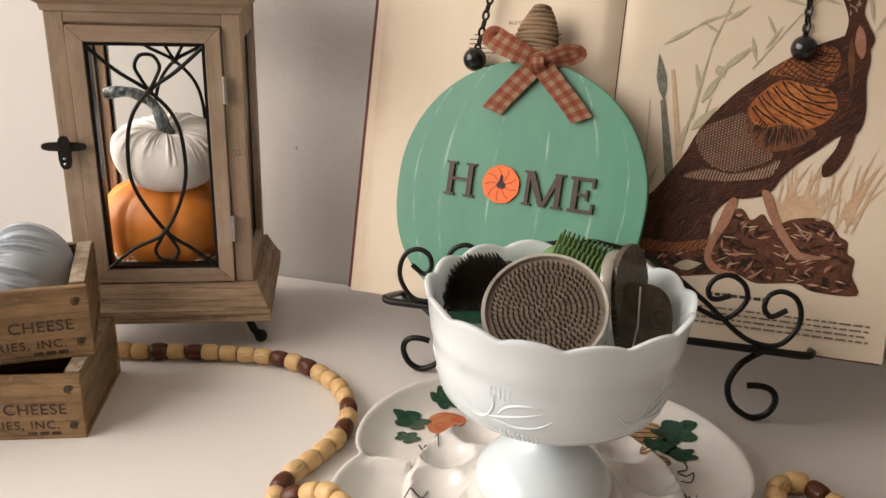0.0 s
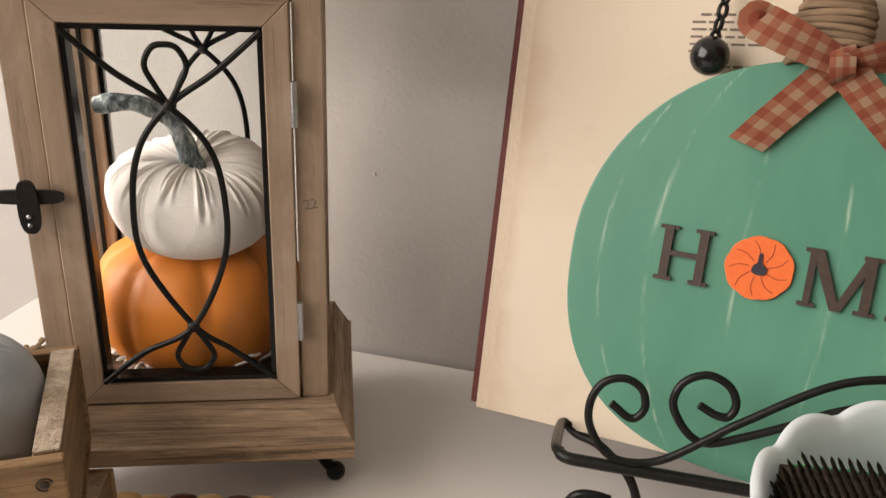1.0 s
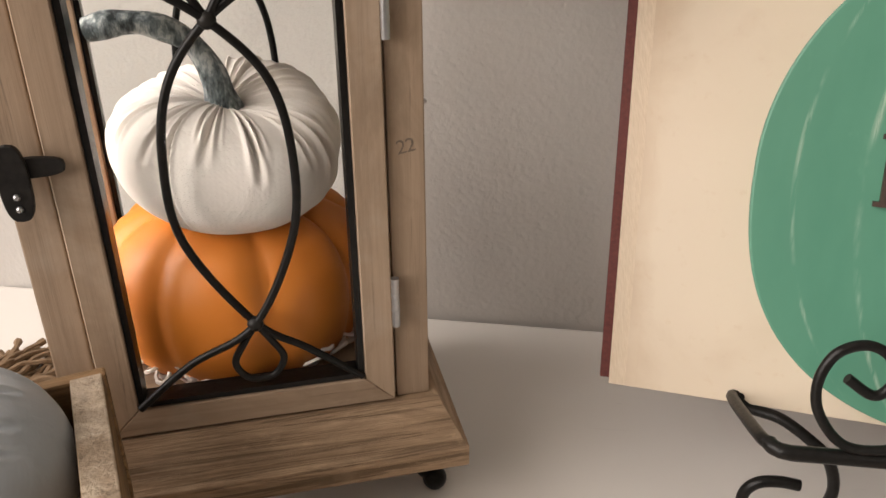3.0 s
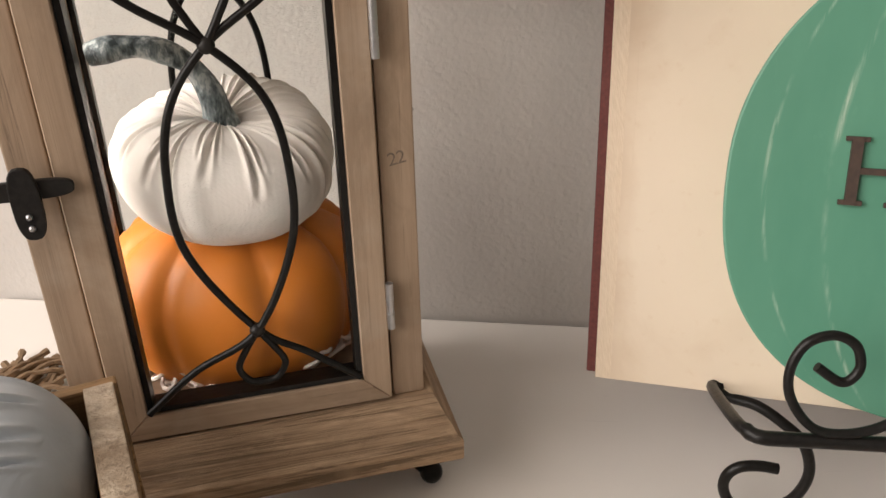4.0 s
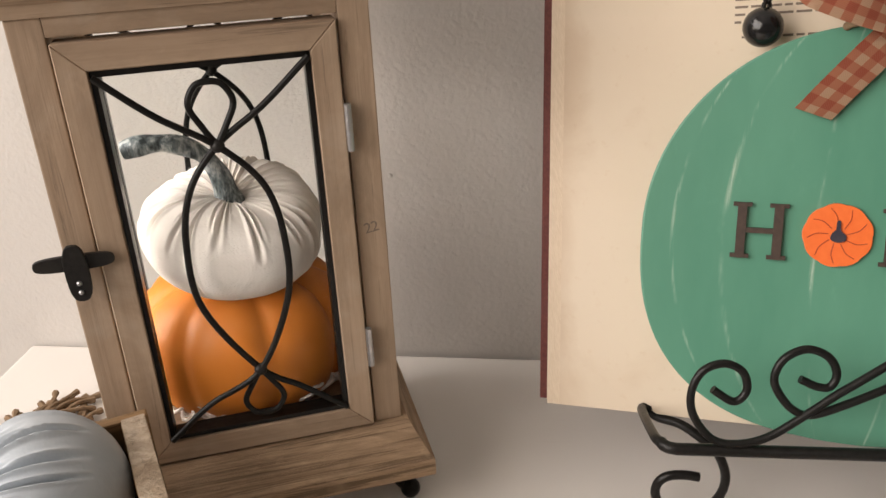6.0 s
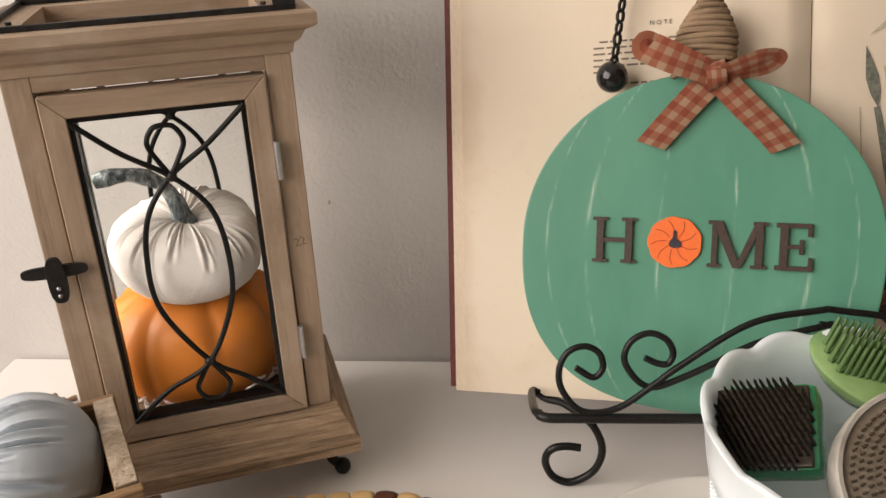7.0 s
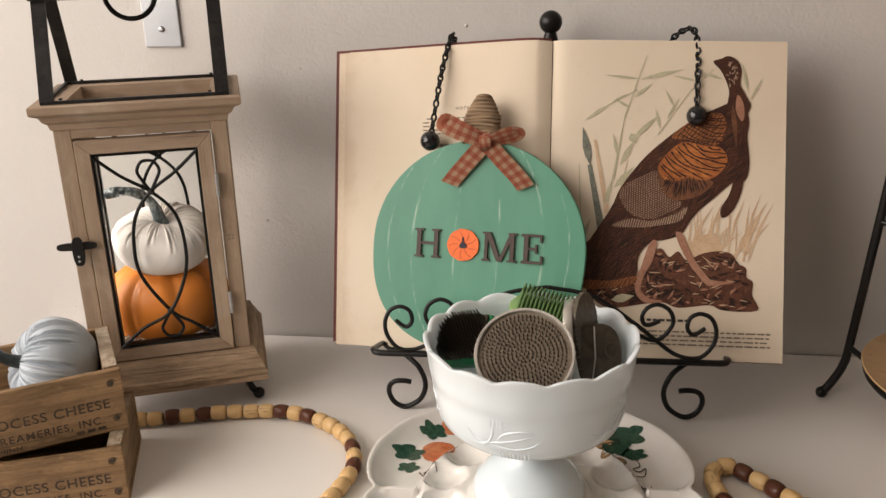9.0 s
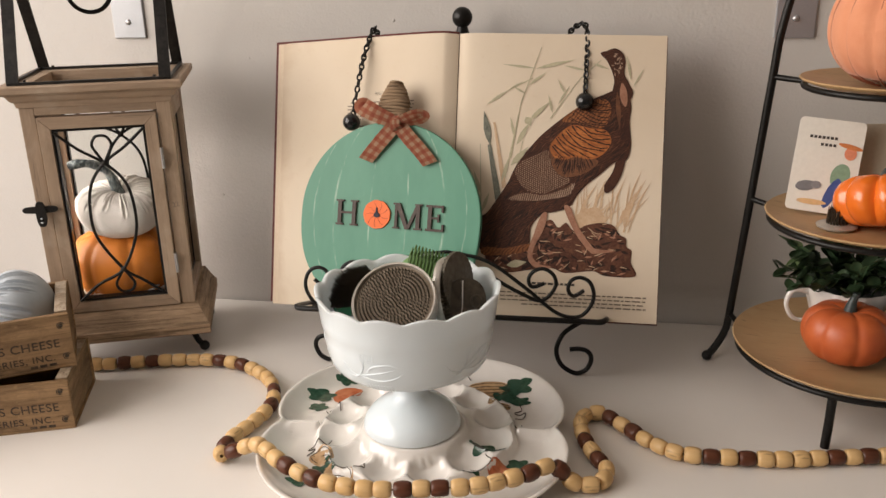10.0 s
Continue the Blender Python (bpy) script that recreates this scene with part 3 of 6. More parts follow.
def fabric_pumpkin(r, h, pleats, seed, dimple=0.016, seg=360, rings=60, depth=0.10, lobes=0.02):
    """Stuffed cloth pumpkin: sharp creases leave the gathered top, most fade half way down, some run to the base."""
    rng = random.Random(seed)
    ph = [rng.uniform(0, 6.283) for _ in range(6)]
    folds = []
    for k in range(pleats):
        c = 6.283 * (k + rng.uniform(-0.45, 0.45)) / pleats
        folds.append((c, rng.uniform(0.35, 1.0), rng.uniform(0.022, 0.055), rng.uniform(-0.30, 0.30), rng.choice((0.18, 0.40, 0.55, 0.62, 0.70))))
    prof = []
    for i in range(rings + 1):
        a = math.pi * i / rings
        rr = r * max(0.0, math.sin(a)) ** 0.80
        zz = h / 2 - h / 2 * math.cos(a)
        if i > rings * 0.60:
            zz -= dimple * max(0.0, 1 - rr / r) ** 1.25
        prof.append((rr if 0 < i < rings else 0, zz))

    def shape(a, rr, z, i):
        t = i / rings
        k = 0.0
        for c, s, w, bend, stop in folds:
            fade = min(1.0, max(0.0, (t - stop) / 0.16))
            if not fade:
                continue
            d = (a - c - bend * (1 - t) + math.pi) % (2 * math.pi) - math.pi
            q = d / (w * (1.15 - 0.55 * t))
            k += s * fade * (math.exp(-q * q) - 0.45 * math.exp(-(abs(q) - 1.9) ** 2))
        wob = lobes * (math.sin(2 * a + ph[0]) + 0.8 * math.sin(3 * a + ph[1]) + 0.55 * math.sin(5 * a + ph[2] + 2 * t) + 0.35 * math.sin(9 * a + ph[4] + 3 * t))
        g = depth * (0.32 + 0.9 * max(0.0, t - 0.35))
        return rr * (1 + wob * (0.4 + 0.6 * math.sin(math.pi * t)) - g * k), z - 0.42 * g * r * k * t + 0.035 * h * math.sin(2 * a + ph[3]) * t
    return lathe(prof, seg, shape)


wp = thing("white_pumpkin", LAN @ pose(-0.001, 0.064, 0.1535, 9, 2, 0), "cream cotton stuffed pumpkin with grey stem, on the orange pumpkin", "pumpkin")
part("body", fabric_pumpkin(0.0535, 0.0720, 32, 5, 0.018, 480, 64, 0.155, 0.013), M_WHITE_CLOTH, wp, smooth=True)
_s = spline([(0.000, -0.004, 0.050), (-0.001, -0.004, 0.060), (-0.004, -0.004, 0.0740), (-0.012, -0.004, 0.0875), (-0.026, -0.005, 0.0955), (-0.040, -0.005, 0.0965), (-0.0525, -0.004, 0.0935)], 7)
part("stem", tube(_s, lambda t: 0.0105 - 0.0150 * min(t, 0.36) + 0.0012 * max(0, t - 0.6) + 0.0005 * math.sin(23 * t), 14), M_STEM, wp, "curled grey and white weathered stem", True)

lace = thing("lace_doily", LAN @ pose(-0.002, 0.066, 0.0729), "crumpled white crochet lace doily under the orange pumpkin", "doily")
lb = bmesh.new()
rng = random.Random(11)
for ringr, n in ((0.060, 40), (0.055, 36), (0.049, 34)):
    for k in range(n):
        a = 2 * math.pi * (k + rng.random() * 0.5) / n
        rx, ry = ringr * math.cos(a), (ringr - 0.006) * math.sin(a)
        rx = max(-0.06, min(0.06, rx))
        ry = max(-0.050, min(0.050, ry))
        zc = 0.004 + 0.005 * abs(math.sin(a * 3 + 0.6)) + rng.uniform(0, 0.003) + (rng.uniform(0.0, 0.009) if math.sin(a) < -0.45 and abs(math.cos(a)) > 0.4 else 0.0)
        m = Matrix.Translation((rx, ry, zc)) @ Euler((rng.uniform(-0.7, 0.7), rng.uniform(-0.7, 0.7), rng.uniform(0, 3))).to_matrix().to_4x4()
        add_tube(lb, [m @ Vector((0.0052 * math.cos(b), 0.0042 * math.sin(b), 0)) for b in [2 * math.pi * j / 9 for j in range(9)]], 0.0011, 5, True)
join(lb, lathe([(0.0, 0.0), (0.046, 0.0), (0.046, 0.0012), (0.0, 0.0012)], 32))
part("crochet", lb, M_LACE, lace, smooth=True)


# ---------------------------------------------------------------- book on its easel
BT = 21.0
BOOK = Matrix.Translation((0.447, 0.893, 0.090)) @ pose(0, 0, 0, 90 - BT, 0, 0)   # x across, y up the page, z out of it
PH, PR, PLW = 0.330, 0.2385, 0.236


def page_n(x, h):
    """How far the page stands out of the book's plane."""
    if x >= 0:
        rise = 0.0060 * (1 - math.exp(-x / 0.010)) - 0.0265 + 0.014 * h / PH
        return rise - (0.002 + 0.014 * h / PH) * max(0.0, x - 0.012) / 0.2265
    x = -x
    rise = 0.0105 * (1 - math.exp(-x / 0.018)) - 0.0265 + 0.014 * h / PH
    lean = 0.060 - 0.008 * h / PH
    return rise - lean * max(0.0, x - 0.016) / 0.22


def page_sheet(x0, x1, h0, h1, off, thick, nx=40, nh=8):
    """Sheet or block that follows the page surface, thick behind it."""
    bm = bmesh.new()
    g = [[[bm.verts.new((x0 + (x1 - x0) * i / nx, h0 + (h1 - h0) * j / nh, page_n(x0 + (x1 - x0) * i / nx, h0 + (h1 - h0) * j / nh) + o)) for j in range(nh + 1)] for i in range(nx + 1)] for o in (off, off - thick)]
    for s in (0, 1):
        for i in range(nx):
            for j in range(nh):
                f = (g[s][i][j], g[s][i + 1][j], g[s][i + 1][j + 1], g[s][i][j + 1])
                bm.faces.new(f if s == 0 else f[::-1])
    for i in range(nx):
        bm.faces.new((g[0][i][0], g[1][i][0], g[1][i + 1][0], g[0][i + 1][0]))
        bm.faces.new((g[0][i][nh], g[0][i + 1][nh], g[1][i + 1][nh], g[1][i][nh]))
    for j in range(nh):
        bm.faces.new((g[0][0][j], g[0][0][j + 1], g[1][0][j + 1], g[1][0][j]))
        bm.faces.new((g[0][nx][j], g[1][nx][j], g[1][nx][j + 1], g[0][nx][j + 1]))
    return bm


book = thing("open_book", BOOK, "old open book with yellowed pages and maroon cover on the easel", "book")
part("page_block", page_sheet(0.0006, PR - 0.0015, 0.001, PH - 0.001, -0.0006, 0.017), M_PAGE_EDGE, book, "thick block of yellowed pages", True)
part("right_page", page_sheet(0.0004, PR, 0.0005, PH - 0.0005, 0.0, 0.0003, 90), M_PAPER, book, "yellowed page with a colour plate", True)
part("left_page", page_sheet(-0.2275, -0.0004, -0.001, PH - 0.001, 0.0012, 0.0004, 90), M_FOXED, book, "yellowed page with faded print", True)
part("fly_leaf", page_sheet(-0.2325, -0.0006, -0.0015, PH - 0.0015, 0.0002, 0.0003, 90), M_FOXED, book, "yellowed loose leaf", True)
part("left_page_block", page_sheet(-0.2405, -0.0008, -0.0018, PH - 0.001, -0.0006, 0.0028), M_PAGE_EDGE, book, "thin stack of yellowed leaves")
part("left_cover", page_sheet(-0.2450, -0.001, 0.0005, PH + 0.0028, -0.0036, 0.0034), M_COVER, book, "worn maroon cloth cover board")
part("right_cover", page_sheet(0.001, PR + 0.0022, -0.002, PH + 0.0025, -0.0178, 0.0032), M_COVER, book, "worn maroon cloth cover board")
part("spine", tube([(0, -0.001, -0.0385), (0, PH + 0.001, -0.0245)], 0.0088, 16), M_COVER, book, "worn maroon cloth spine", True)


def on_page(bm, off=0.0005):
    """Lay a flat mesh, drawn in x and height, on the page surface."""
    for vv in bm.verts:
        x, h = vv.co.x, vv.co.y
        vv.co = Vector((x, h, page_n(x, h) + off + vv.co.z))
    return bm


def patch(outline, z=0.0):
    bm = bmesh.new()
    f = bm.faces.new([bm.verts.new((x, y, z)) for x, y in outline])
    bmesh.ops.triangulate(bm, faces=[f])
    return bm


def blob(cx, cy, a, b, turn=0.0, n=40, ragged=0.0, seed=1, power=2.0):
    rng = random.Random(seed)
    ph = [(rng.uniform(0, 6.28), rng.uniform(-1, 1)) for _ in range(9)]
    out = []
    for k in range(n):
        t = 2 * math.pi * k / n
        w = 1 + ragged * sum(q * math.sin((j + 2) * t + p) for j, (p, q) in enumerate(ph)) / 3
        x, y = a * w * math.copysign(abs(math.cos(t)) ** (2 / power), math.cos(t)), b * w * math.copysign(abs(math.sin(t)) ** (2 / power), math.sin(t))
        c, s = math.cos(radians(turn)), math.sin(radians(turn))
        out.append((cx + x * c - y * s, cy + x * s + y * c))
    return out


def smooth_outline(pts, n=6):
    return [(q.x, q.y) for q in spline([(a, b, 0) for a, b in pts], n, True)]


def print_mat(name, c1, c2, c3, kind="noise", scale=60.0, turn=0.0, distort=2.0):
    """Printed colour with strokes or bars in it."""
    def build(nt, b):
        tc = nt.nodes.new("ShaderNodeTexCoord")
        mp = nd(nt, "ShaderNodeMapping", ins={"Vector": tc.outputs["Object"], "Rotation": (0, 0, radians(turn))})
        v = mp.outputs[0]
        if kind == "wave":
            f = nd(nt, "ShaderNodeTexWave", bands_direction="X", ins={"Vector": v, "Scale": scale, "Distortion": distort, "Detail": 3.0, "Detail Scale": 1.4}).outputs["Fac"]
        elif kind == "scale":
            f = nd(nt, "ShaderNodeTexVoronoi", ins={"Vector": v, "Scale": scale}).outputs["Distance"]
        else:
            f = noise_tex(nt, v, scale, 6, 0.65, distort)
        col = ramp(nt, f, [(0.25, c1), (0.5, c2), (0.75, c3)])
        col = mixc(nt, ramp(nt, noise_tex(nt, v, 38, 6, 0.65), [(0.42, (0, 0, 0)), (0.66, (0.85, 0.85, 0.85))]), col, c1)
        col = mixc(nt, ramp(nt, noise_tex(nt, v, 420, 3), [(0.4, (0, 0, 0)), (0.7, (0.35, 0.35, 0.35))]), col, c3)
        nt.links.new(col, b.inputs["Base Color"])
        b.inputs["Roughness"].default_value = 0.6
        b.inputs["Specular IOR Level"].default_value = 0.3
    return mat(name, build)


M_P_BROWN = print_mat("print_dark_brown", (0.030, 0.011, 0.008), (0.050, 0.018, 0.011), (0.095, 0.036, 0.018), "wave", 150, 60, 9)
M_P_BLACK = print_mat("print_near_black", (0.018, 0.010, 0.008), (0.026, 0.013, 0.010), (0.045, 0.020, 0.013), "noise", 90)
M_P_COPPER = print_mat("print_copper", (0.20, 0.060, 0.018), (0.36, 0.115, 0.032), (0.45, 0.165, 0.050), "noise", 70)
M_P_RUST = print_mat("print_rust", (0.10, 0.034, 0.015), (0.21, 0.072, 0.026), (0.30, 0.115, 0.040), "wave", 90, 35, 8)
M_P_FAN = print_mat("print_umber", (0.085, 0.034, 0.018), (0.15, 0.062, 0.030), (0.22, 0.095, 0.045), "noise", 90)
M_P_SCALE = print_mat("print_dusky", (0.060, 0.026, 0.016), (0.105, 0.050, 0.030), (0.16, 0.085, 0.052), "noise", 160)
M_P_PALE = print_mat("print_pale_dots", (0.26, 0.165, 0.11), (0.38, 0.265, 0.19), (0.46, 0.34, 0.25), "noise", 160)
M_P_EARTH = print_mat("print_earth", (0.050, 0.018, 0.012), (0.10, 0.038, 0.022), (0.22, 0.095, 0.050), "noise", 60)
M_P_PINK = print_mat("print_flesh", (0.26, 0.115, 0.070), (0.36, 0.18, 0.115), (0.46, 0.27, 0.18), "noise", 120)
M_P_STRAW = print_mat("print_straw", (0.50, 0.32, 0.19), (0.60, 0.43, 0.28), (0.65, 0.50, 0.34), "noise", 60)
M_P_SAGE = print_mat("print_sage", (0.36, 0.33, 0.22), (0.47, 0.43, 0.29), (0.56, 0.51, 0.36), "noise", 90)
M_P_BAMBOO = print_mat("print_grey_green", (0.07, 0.075, 0.060), (0.17, 0.175, 0.14), (0.33, 0.33, 0.26), "noise", 90)
M_P_STRONG = print_mat("print_bright_copper", (0.36, 0.115, 0.030), (0.48, 0.165, 0.045), (0.52, 0.21, 0.07), "noise", 90)


def printed(name, outline, material, level, label=""):
    return part(name, on_page(patch(outline), 0.0004 + 0.00022 * level), material, book, label)


def leaf_outline(x, y, ln, w, turn):
    c, s = math.cos(radians(turn)), math.sin(radians(turn))
    prof = [(0, 0), (0.25, 0.8), (0.5, 1.0), (0.8, 0.45), (1, 0), (0.8, -0.45), (0.5, -1.0), (0.25, -0.8)]
    return [(x + ln * a * c - w * b * s, y + ln * a * s + w * b * c) for a, b in prof]


def stalk_outline(x0, y0, x1, y1, w):
    d = Vector((x1 - x0, y1 - y0)).normalized()
    n = Vector((-d.y, d.x)) * w
    return [(x0 + n.x, y0 + n.y), (x1 + n.x * 0.5, y1 + n.y * 0.5), (x1 - n.x * 0.5, y1 - n.y * 0.5), (x0 - n.x, y0 - n.y)]


def inside(x, y, poly):
    hit = False
    for (x0, y0), (x1, y1) in zip(poly, poly[1:] + poly[:1]):
        if (y0 > y) != (y1 > y) and x < (x1 - x0) * (y - y0) / (y1 - y0) + x0:
            hit = not hit
    return hit


def scattered(outlines, material, level, label):
    """Many small printed marks as one object."""
    bm = bmesh.new()
    for o in outlines:
        f = bm.faces.new([bm.verts.new((x, y, 0)) for x, y in o])
        if len(o) > 4:
            bmesh.ops.triangulate(bm, faces=[f])
    tagged(part("brushwork", on_page(bm, 0.0004 + 0.00022 * level), material, book, label), kind="stuff")


def brush_strokes(seed, poly, count, ln, w, turn, material, level, label, spread=9.0):
    """Short brush strokes scattered over one printed shape."""
    rng = random.Random(seed)
    xs, ys = [q[0] for q in poly], [q[1] for q in poly]
    out, tries = [], 0
    while len(out) < count and tries < 40 * count:
        tries += 1
        x, y = rng.uniform(min(xs), max(xs)), rng.uniform(min(ys), max(ys))
        a = (turn(x, y) if callable(turn) else turn) + rng.gauss(0, spread)
        k = ln * rng.uniform(0.6, 1.4)
        if inside(x, y, poly) and inside(x + k * math.cos(radians(a)), y + k * math.sin(radians(a)), poly):
            out.append(leaf_outline(x, y, k, w * rng.uniform(0.6, 1.3), a))
    scattered(out, material, level, label)


def arcs(poly, cx, cy, r0, r1, step, a0, a1, w, material, level, label, seed=1):
    """Rows of wavy concentric bands clipped to one printed shape."""
    rng = random.Random(seed)
    out, r = [], r0
    while r < r1:
        ph, n = rng.uniform(0, 6.28), 46
        for k in range(n):
            a, b = radians(a0 + (a1 - a0) * k / n), radians(a0 + (a1 - a0) * (k + 1) / n)
            q0, q1 = r + 0.0011 * math.sin(9 * a + ph), r + 0.0011 * math.sin(9 * b + ph)
            p = (cx + q0 * math.cos(a), cy + q0 * math.sin(a))
            q = (cx + q1 * math.cos(b), cy + q1 * math.sin(b))
            if inside(*p, poly) and inside(*q, poly):
                ww = w * (0.6 + 0.6 * rng.random())
                out.append([(cx + (q0 - ww) * math.cos(a), cy + (q0 - ww) * math.sin(a)), (cx + (q1 - ww) * math.cos(b), cy + (q1 - ww) * math.sin(b)), (cx + (q1 + ww) * math.cos(b), cy + (q1 + ww) * math.sin(b)), (cx + (q0 + ww) * math.cos(a), cy + (q0 + ww) * math.sin(a))])
        r += step
    scattered(out, material, level, label)


# stalks and ground first, then the large dark form made of plain patches
rng = random.Random(4)
for k in range(46):
    x0, y0 = rng.uniform(0.140, 0.205), rng.uniform(0.102, 0.116)
    dx, ln = rng.uniform(-0.006, 0.026), rng.uniform(0.018, 0.062)
    printed("straw_stroke", [(x0, y0), (x0 + 0.0012, y0), (x0 + dx * 0.5 + 0.0009, y0 + ln * 0.6), (x0 + dx, y0 + ln), (x0 + dx * 0.45 - 0.0006, y0 + ln * 0.6)], M_P_STRAW, 0.2)
printed("straw_patch", blob(0.160, 0.117, 0.017, 0.013, 20, 30, 0.10, 5), M_P_STRAW, 0.1, "printed straw-coloured wash")
EARTH = smooth_outline([(0.0417, 0.0717), (0.0706, 0.0755), (0.0906, 0.0848), (0.1044, 0.1085), (0.1157, 0.1147), (0.1240, 0.1060), (0.1329, 0.1121), (0.1420, 0.1030), (0.1556, 0.1098), (0.1725, 0.1131), (0.1867, 0.1105), (0.1930, 0.1010), (0.2010, 0.0964),
                        (0.2020, 0.0870), (0.2080, 0.0822), (0.2075, 0.0690), (0.2129, 0.0535), (0.1794, 0.0525), (0.1650, 0.0575), (0.1341, 0.0540), (0.1180, 0.0590), (0.0941, 0.0560), (0.0654, 0.0518), (0.0478, 0.0601)], 4)
printed("ground_patch", EARTH, M_P_EARTH, 0.6, "printed brown earth patch")
brush_strokes(6, EARTH, 42, 0.010, 0.0005, 12, M_P_STRAW, 1.0, "straw-coloured brush strokes", 28)
brush_strokes(7, EARTH, 110, 0.010, 0.0015, -15, M_P_BLACK, 0.8, "dark brush strokes", 35)
brush_strokes(8, EARTH, 40, 0.008, 0.0011, 20, M_P_PINK, 0.9, "pinkish brush strokes", 35)
printed("olive_leaf", leaf_outline(0.066, 0.060, 0.024, 0.0045, 12), M_P_SAGE, 1.2, "printed olive leaf")

printed("cane", stalk_outline(0.0540, 0.135, 0.0405, 0.200, 0.0040), M_P_BAMBOO, 1, "printed grey-green cane")
printed("cane", leaf_outline(0.0415, 0.199, 0.041, 0.0042, 102), M_P_BAMBOO, 1.2, "printed grey-green cane tip")
printed("cane", stalk_outline(0.0600, 0.150, 0.0455, 0.226, 0.0026), M_P_STRAW, 0.4, "printed straw-coloured cane")
for x0, y0, x1, y1 in ((0.066, 0.185, 0.0753, 0.2484), (0.0753, 0.2484, 0.0969, 0.3142), (0.060, 0.160, 0.073, 0.236), (0.072, 0.170, 0.0795, 0.205), (0.110, 0.232, 0.142, 0.278), (0.088, 0.278, 0.058, 0.262), (0.142, 0.278, 0.165, 0.300), (0.050, 0.150, 0.046, 0.176), (0.034, 0.118, 0.030, 0.200)):
    printed("reed_stalk", stalk_outline(x0, y0, x1, y1, 0.0007), M_P_SAGE, 0.5)
for x, y, ln, w, tr in ((0.0905, 0.2890, 0.046, 0.0022, 14), (0.0905, 0.2895, 0.038, 0.0015, 174), (0.0840, 0.2700, 0.024, 0.0018, 38), (0.0800, 0.2600, 0.016, 0.0014, 150), (0.0600, 0.2630, 0.030, 0.0019, 214), (0.0620, 0.2650, 0.018, 0.0012, 30),
                        (0.0850, 0.2280, 0.034, 0.0028, 44), (0.0820, 0.2330, 0.012, 0.0046, -60), (0.0720, 0.2000, 0.030, 0.0030, 62), (0.0700, 0.2080, 0.026, 0.0018, 104), (0.0660, 0.1760, 0.030, 0.0036, 48), (0.0560, 0.1560, 0.034, 0.0022, 74),
                        (0.1120, 0.2380, 0.022, 0.0016, 104), (0.1180, 0.2480, 0.026, 0.0013, 60), (0.1260, 0.2600, 0.020, 0.0012, 118), (0.1480, 0.2880, 0.026, 0.0014, 168), (0.1560, 0.2960, 0.020, 0.0016, -18), (0.2000, 0.2770, 0.030, 0.0016, 102),
                        (0.2020, 0.2690, 0.026, 0.0012, 62), (0.1470, 0.2640, 0.022, 0.0010, 80), (0.0340, 0.1400, 0.032, 0.0020, 110), (0.0340, 0.1200, 0.026, 0.0022, 70)):
    printed("reed_leaf", leaf_outline(x, y, ln, w, tr), M_P_SAGE, 0.7)

FORM = smooth_outline([(0.0360, 0.0746), (0.0340, 0.1120), (0.0430, 0.1230), (0.0630, 0.1545), (0.0740, 0.1781), (0.0964, 0.2078), (0.1189, 0.2285), (0.1386, 0.2434), (0.1583, 0.2553), (0.1809, 0.2661), (0.1870, 0.2740), (0.1968, 0.2646), (0.2012, 0.2472), (0.1999, 0.2297),
                       (0.2024, 0.2036), (0.1982, 0.1861), (0.1853, 0.1830), (0.1686, 0.1682), (0.1547, 0.1563), (0.1447, 0.1444), (0.1353, 0.1297), (0.1184, 0.1235), (0.1041, 0.1202), (0.0930, 0.1053), (0.0906, 0.0848), (0.0735, 0.0755)], 5)
printed("dark_form", FORM, M_P_BROWN, 2, "printed dark brown form")
printed("upright_form", smooth_outline([(0.1798, 0.2600), (0.1807, 0.2760), (0.1776, 0.2876), (0.1717, 0.2992), (0.1641, 0.3079), (0.1714, 0.3109), (0.1799, 0.3139), (0.1885, 0.3093), (0.1927, 0.2995), (0.1919, 0.2849), (0.1977, 0.2733), (0.2025, 0.2617), (0.1926, 0.2470)], 5), M_P_BROWN, 2.3, "printed brown upright form")
printed("drooping_form", smooth_outline([(0.1885, 0.1900), (0.1970, 0.1990), (0.1950, 0.1745), (0.1859, 0.1540), (0.1764, 0.1474), (0.1745, 0.1567), (0.1827, 0.1713)], 5), M_P_BROWN, 2.2)
FAN = smooth_outline([(0.1109, 0.2010), (0.1120, 0.1850), (0.1170, 0.1730), (0.1260, 0.1655), (0.1374, 0.1650), (0.1544, 0.1708), (0.1666, 0.1827), (0.1569, 0.1880), (0.1398, 0.1910), (0.1284, 0.1890)], 5)
COPPER = smooth_outline([(0.1109, 0.1990), (0.1221, 0.2152), (0.1362, 0.2247), (0.1562, 0.2215), (0.1733, 0.2194), (0.1803, 0.2062), (0.1710, 0.1915), (0.1569, 0.1856), (0.1398, 0.1880), (0.1284, 0.1840), (0.1169, 0.1860)], 5)
RUST = smooth_outline([(0.1240, 0.2290), (0.1358, 0.2415), (0.1527, 0.2506), (0.1697, 0.2555), (0.1784, 0.2469), (0.1759, 0.2294), (0.1647, 0.2213), (0.1418, 0.2270)], 5)
SPECK = smooth_outline([(0.0714, 0.1693), (0.0797, 0.1812), (0.0968, 0.1902), (0.1090, 0.1950), (0.1130, 0.1789), (0.1220, 0.1674), (0.1355, 0.1620), (0.1263, 0.1528), (0.1036, 0.1448), (0.0833, 0.1502)], 5)
BARS = smooth_outline([(0.0634, 0.1369), (0.0805, 0.1450), (0.1036, 0.1430), (0.1291, 0.1519), (0.1380, 0.1580), (0.1350, 0.1442), (0.1152, 0.1385), (0.0865, 0.1350)], 5)
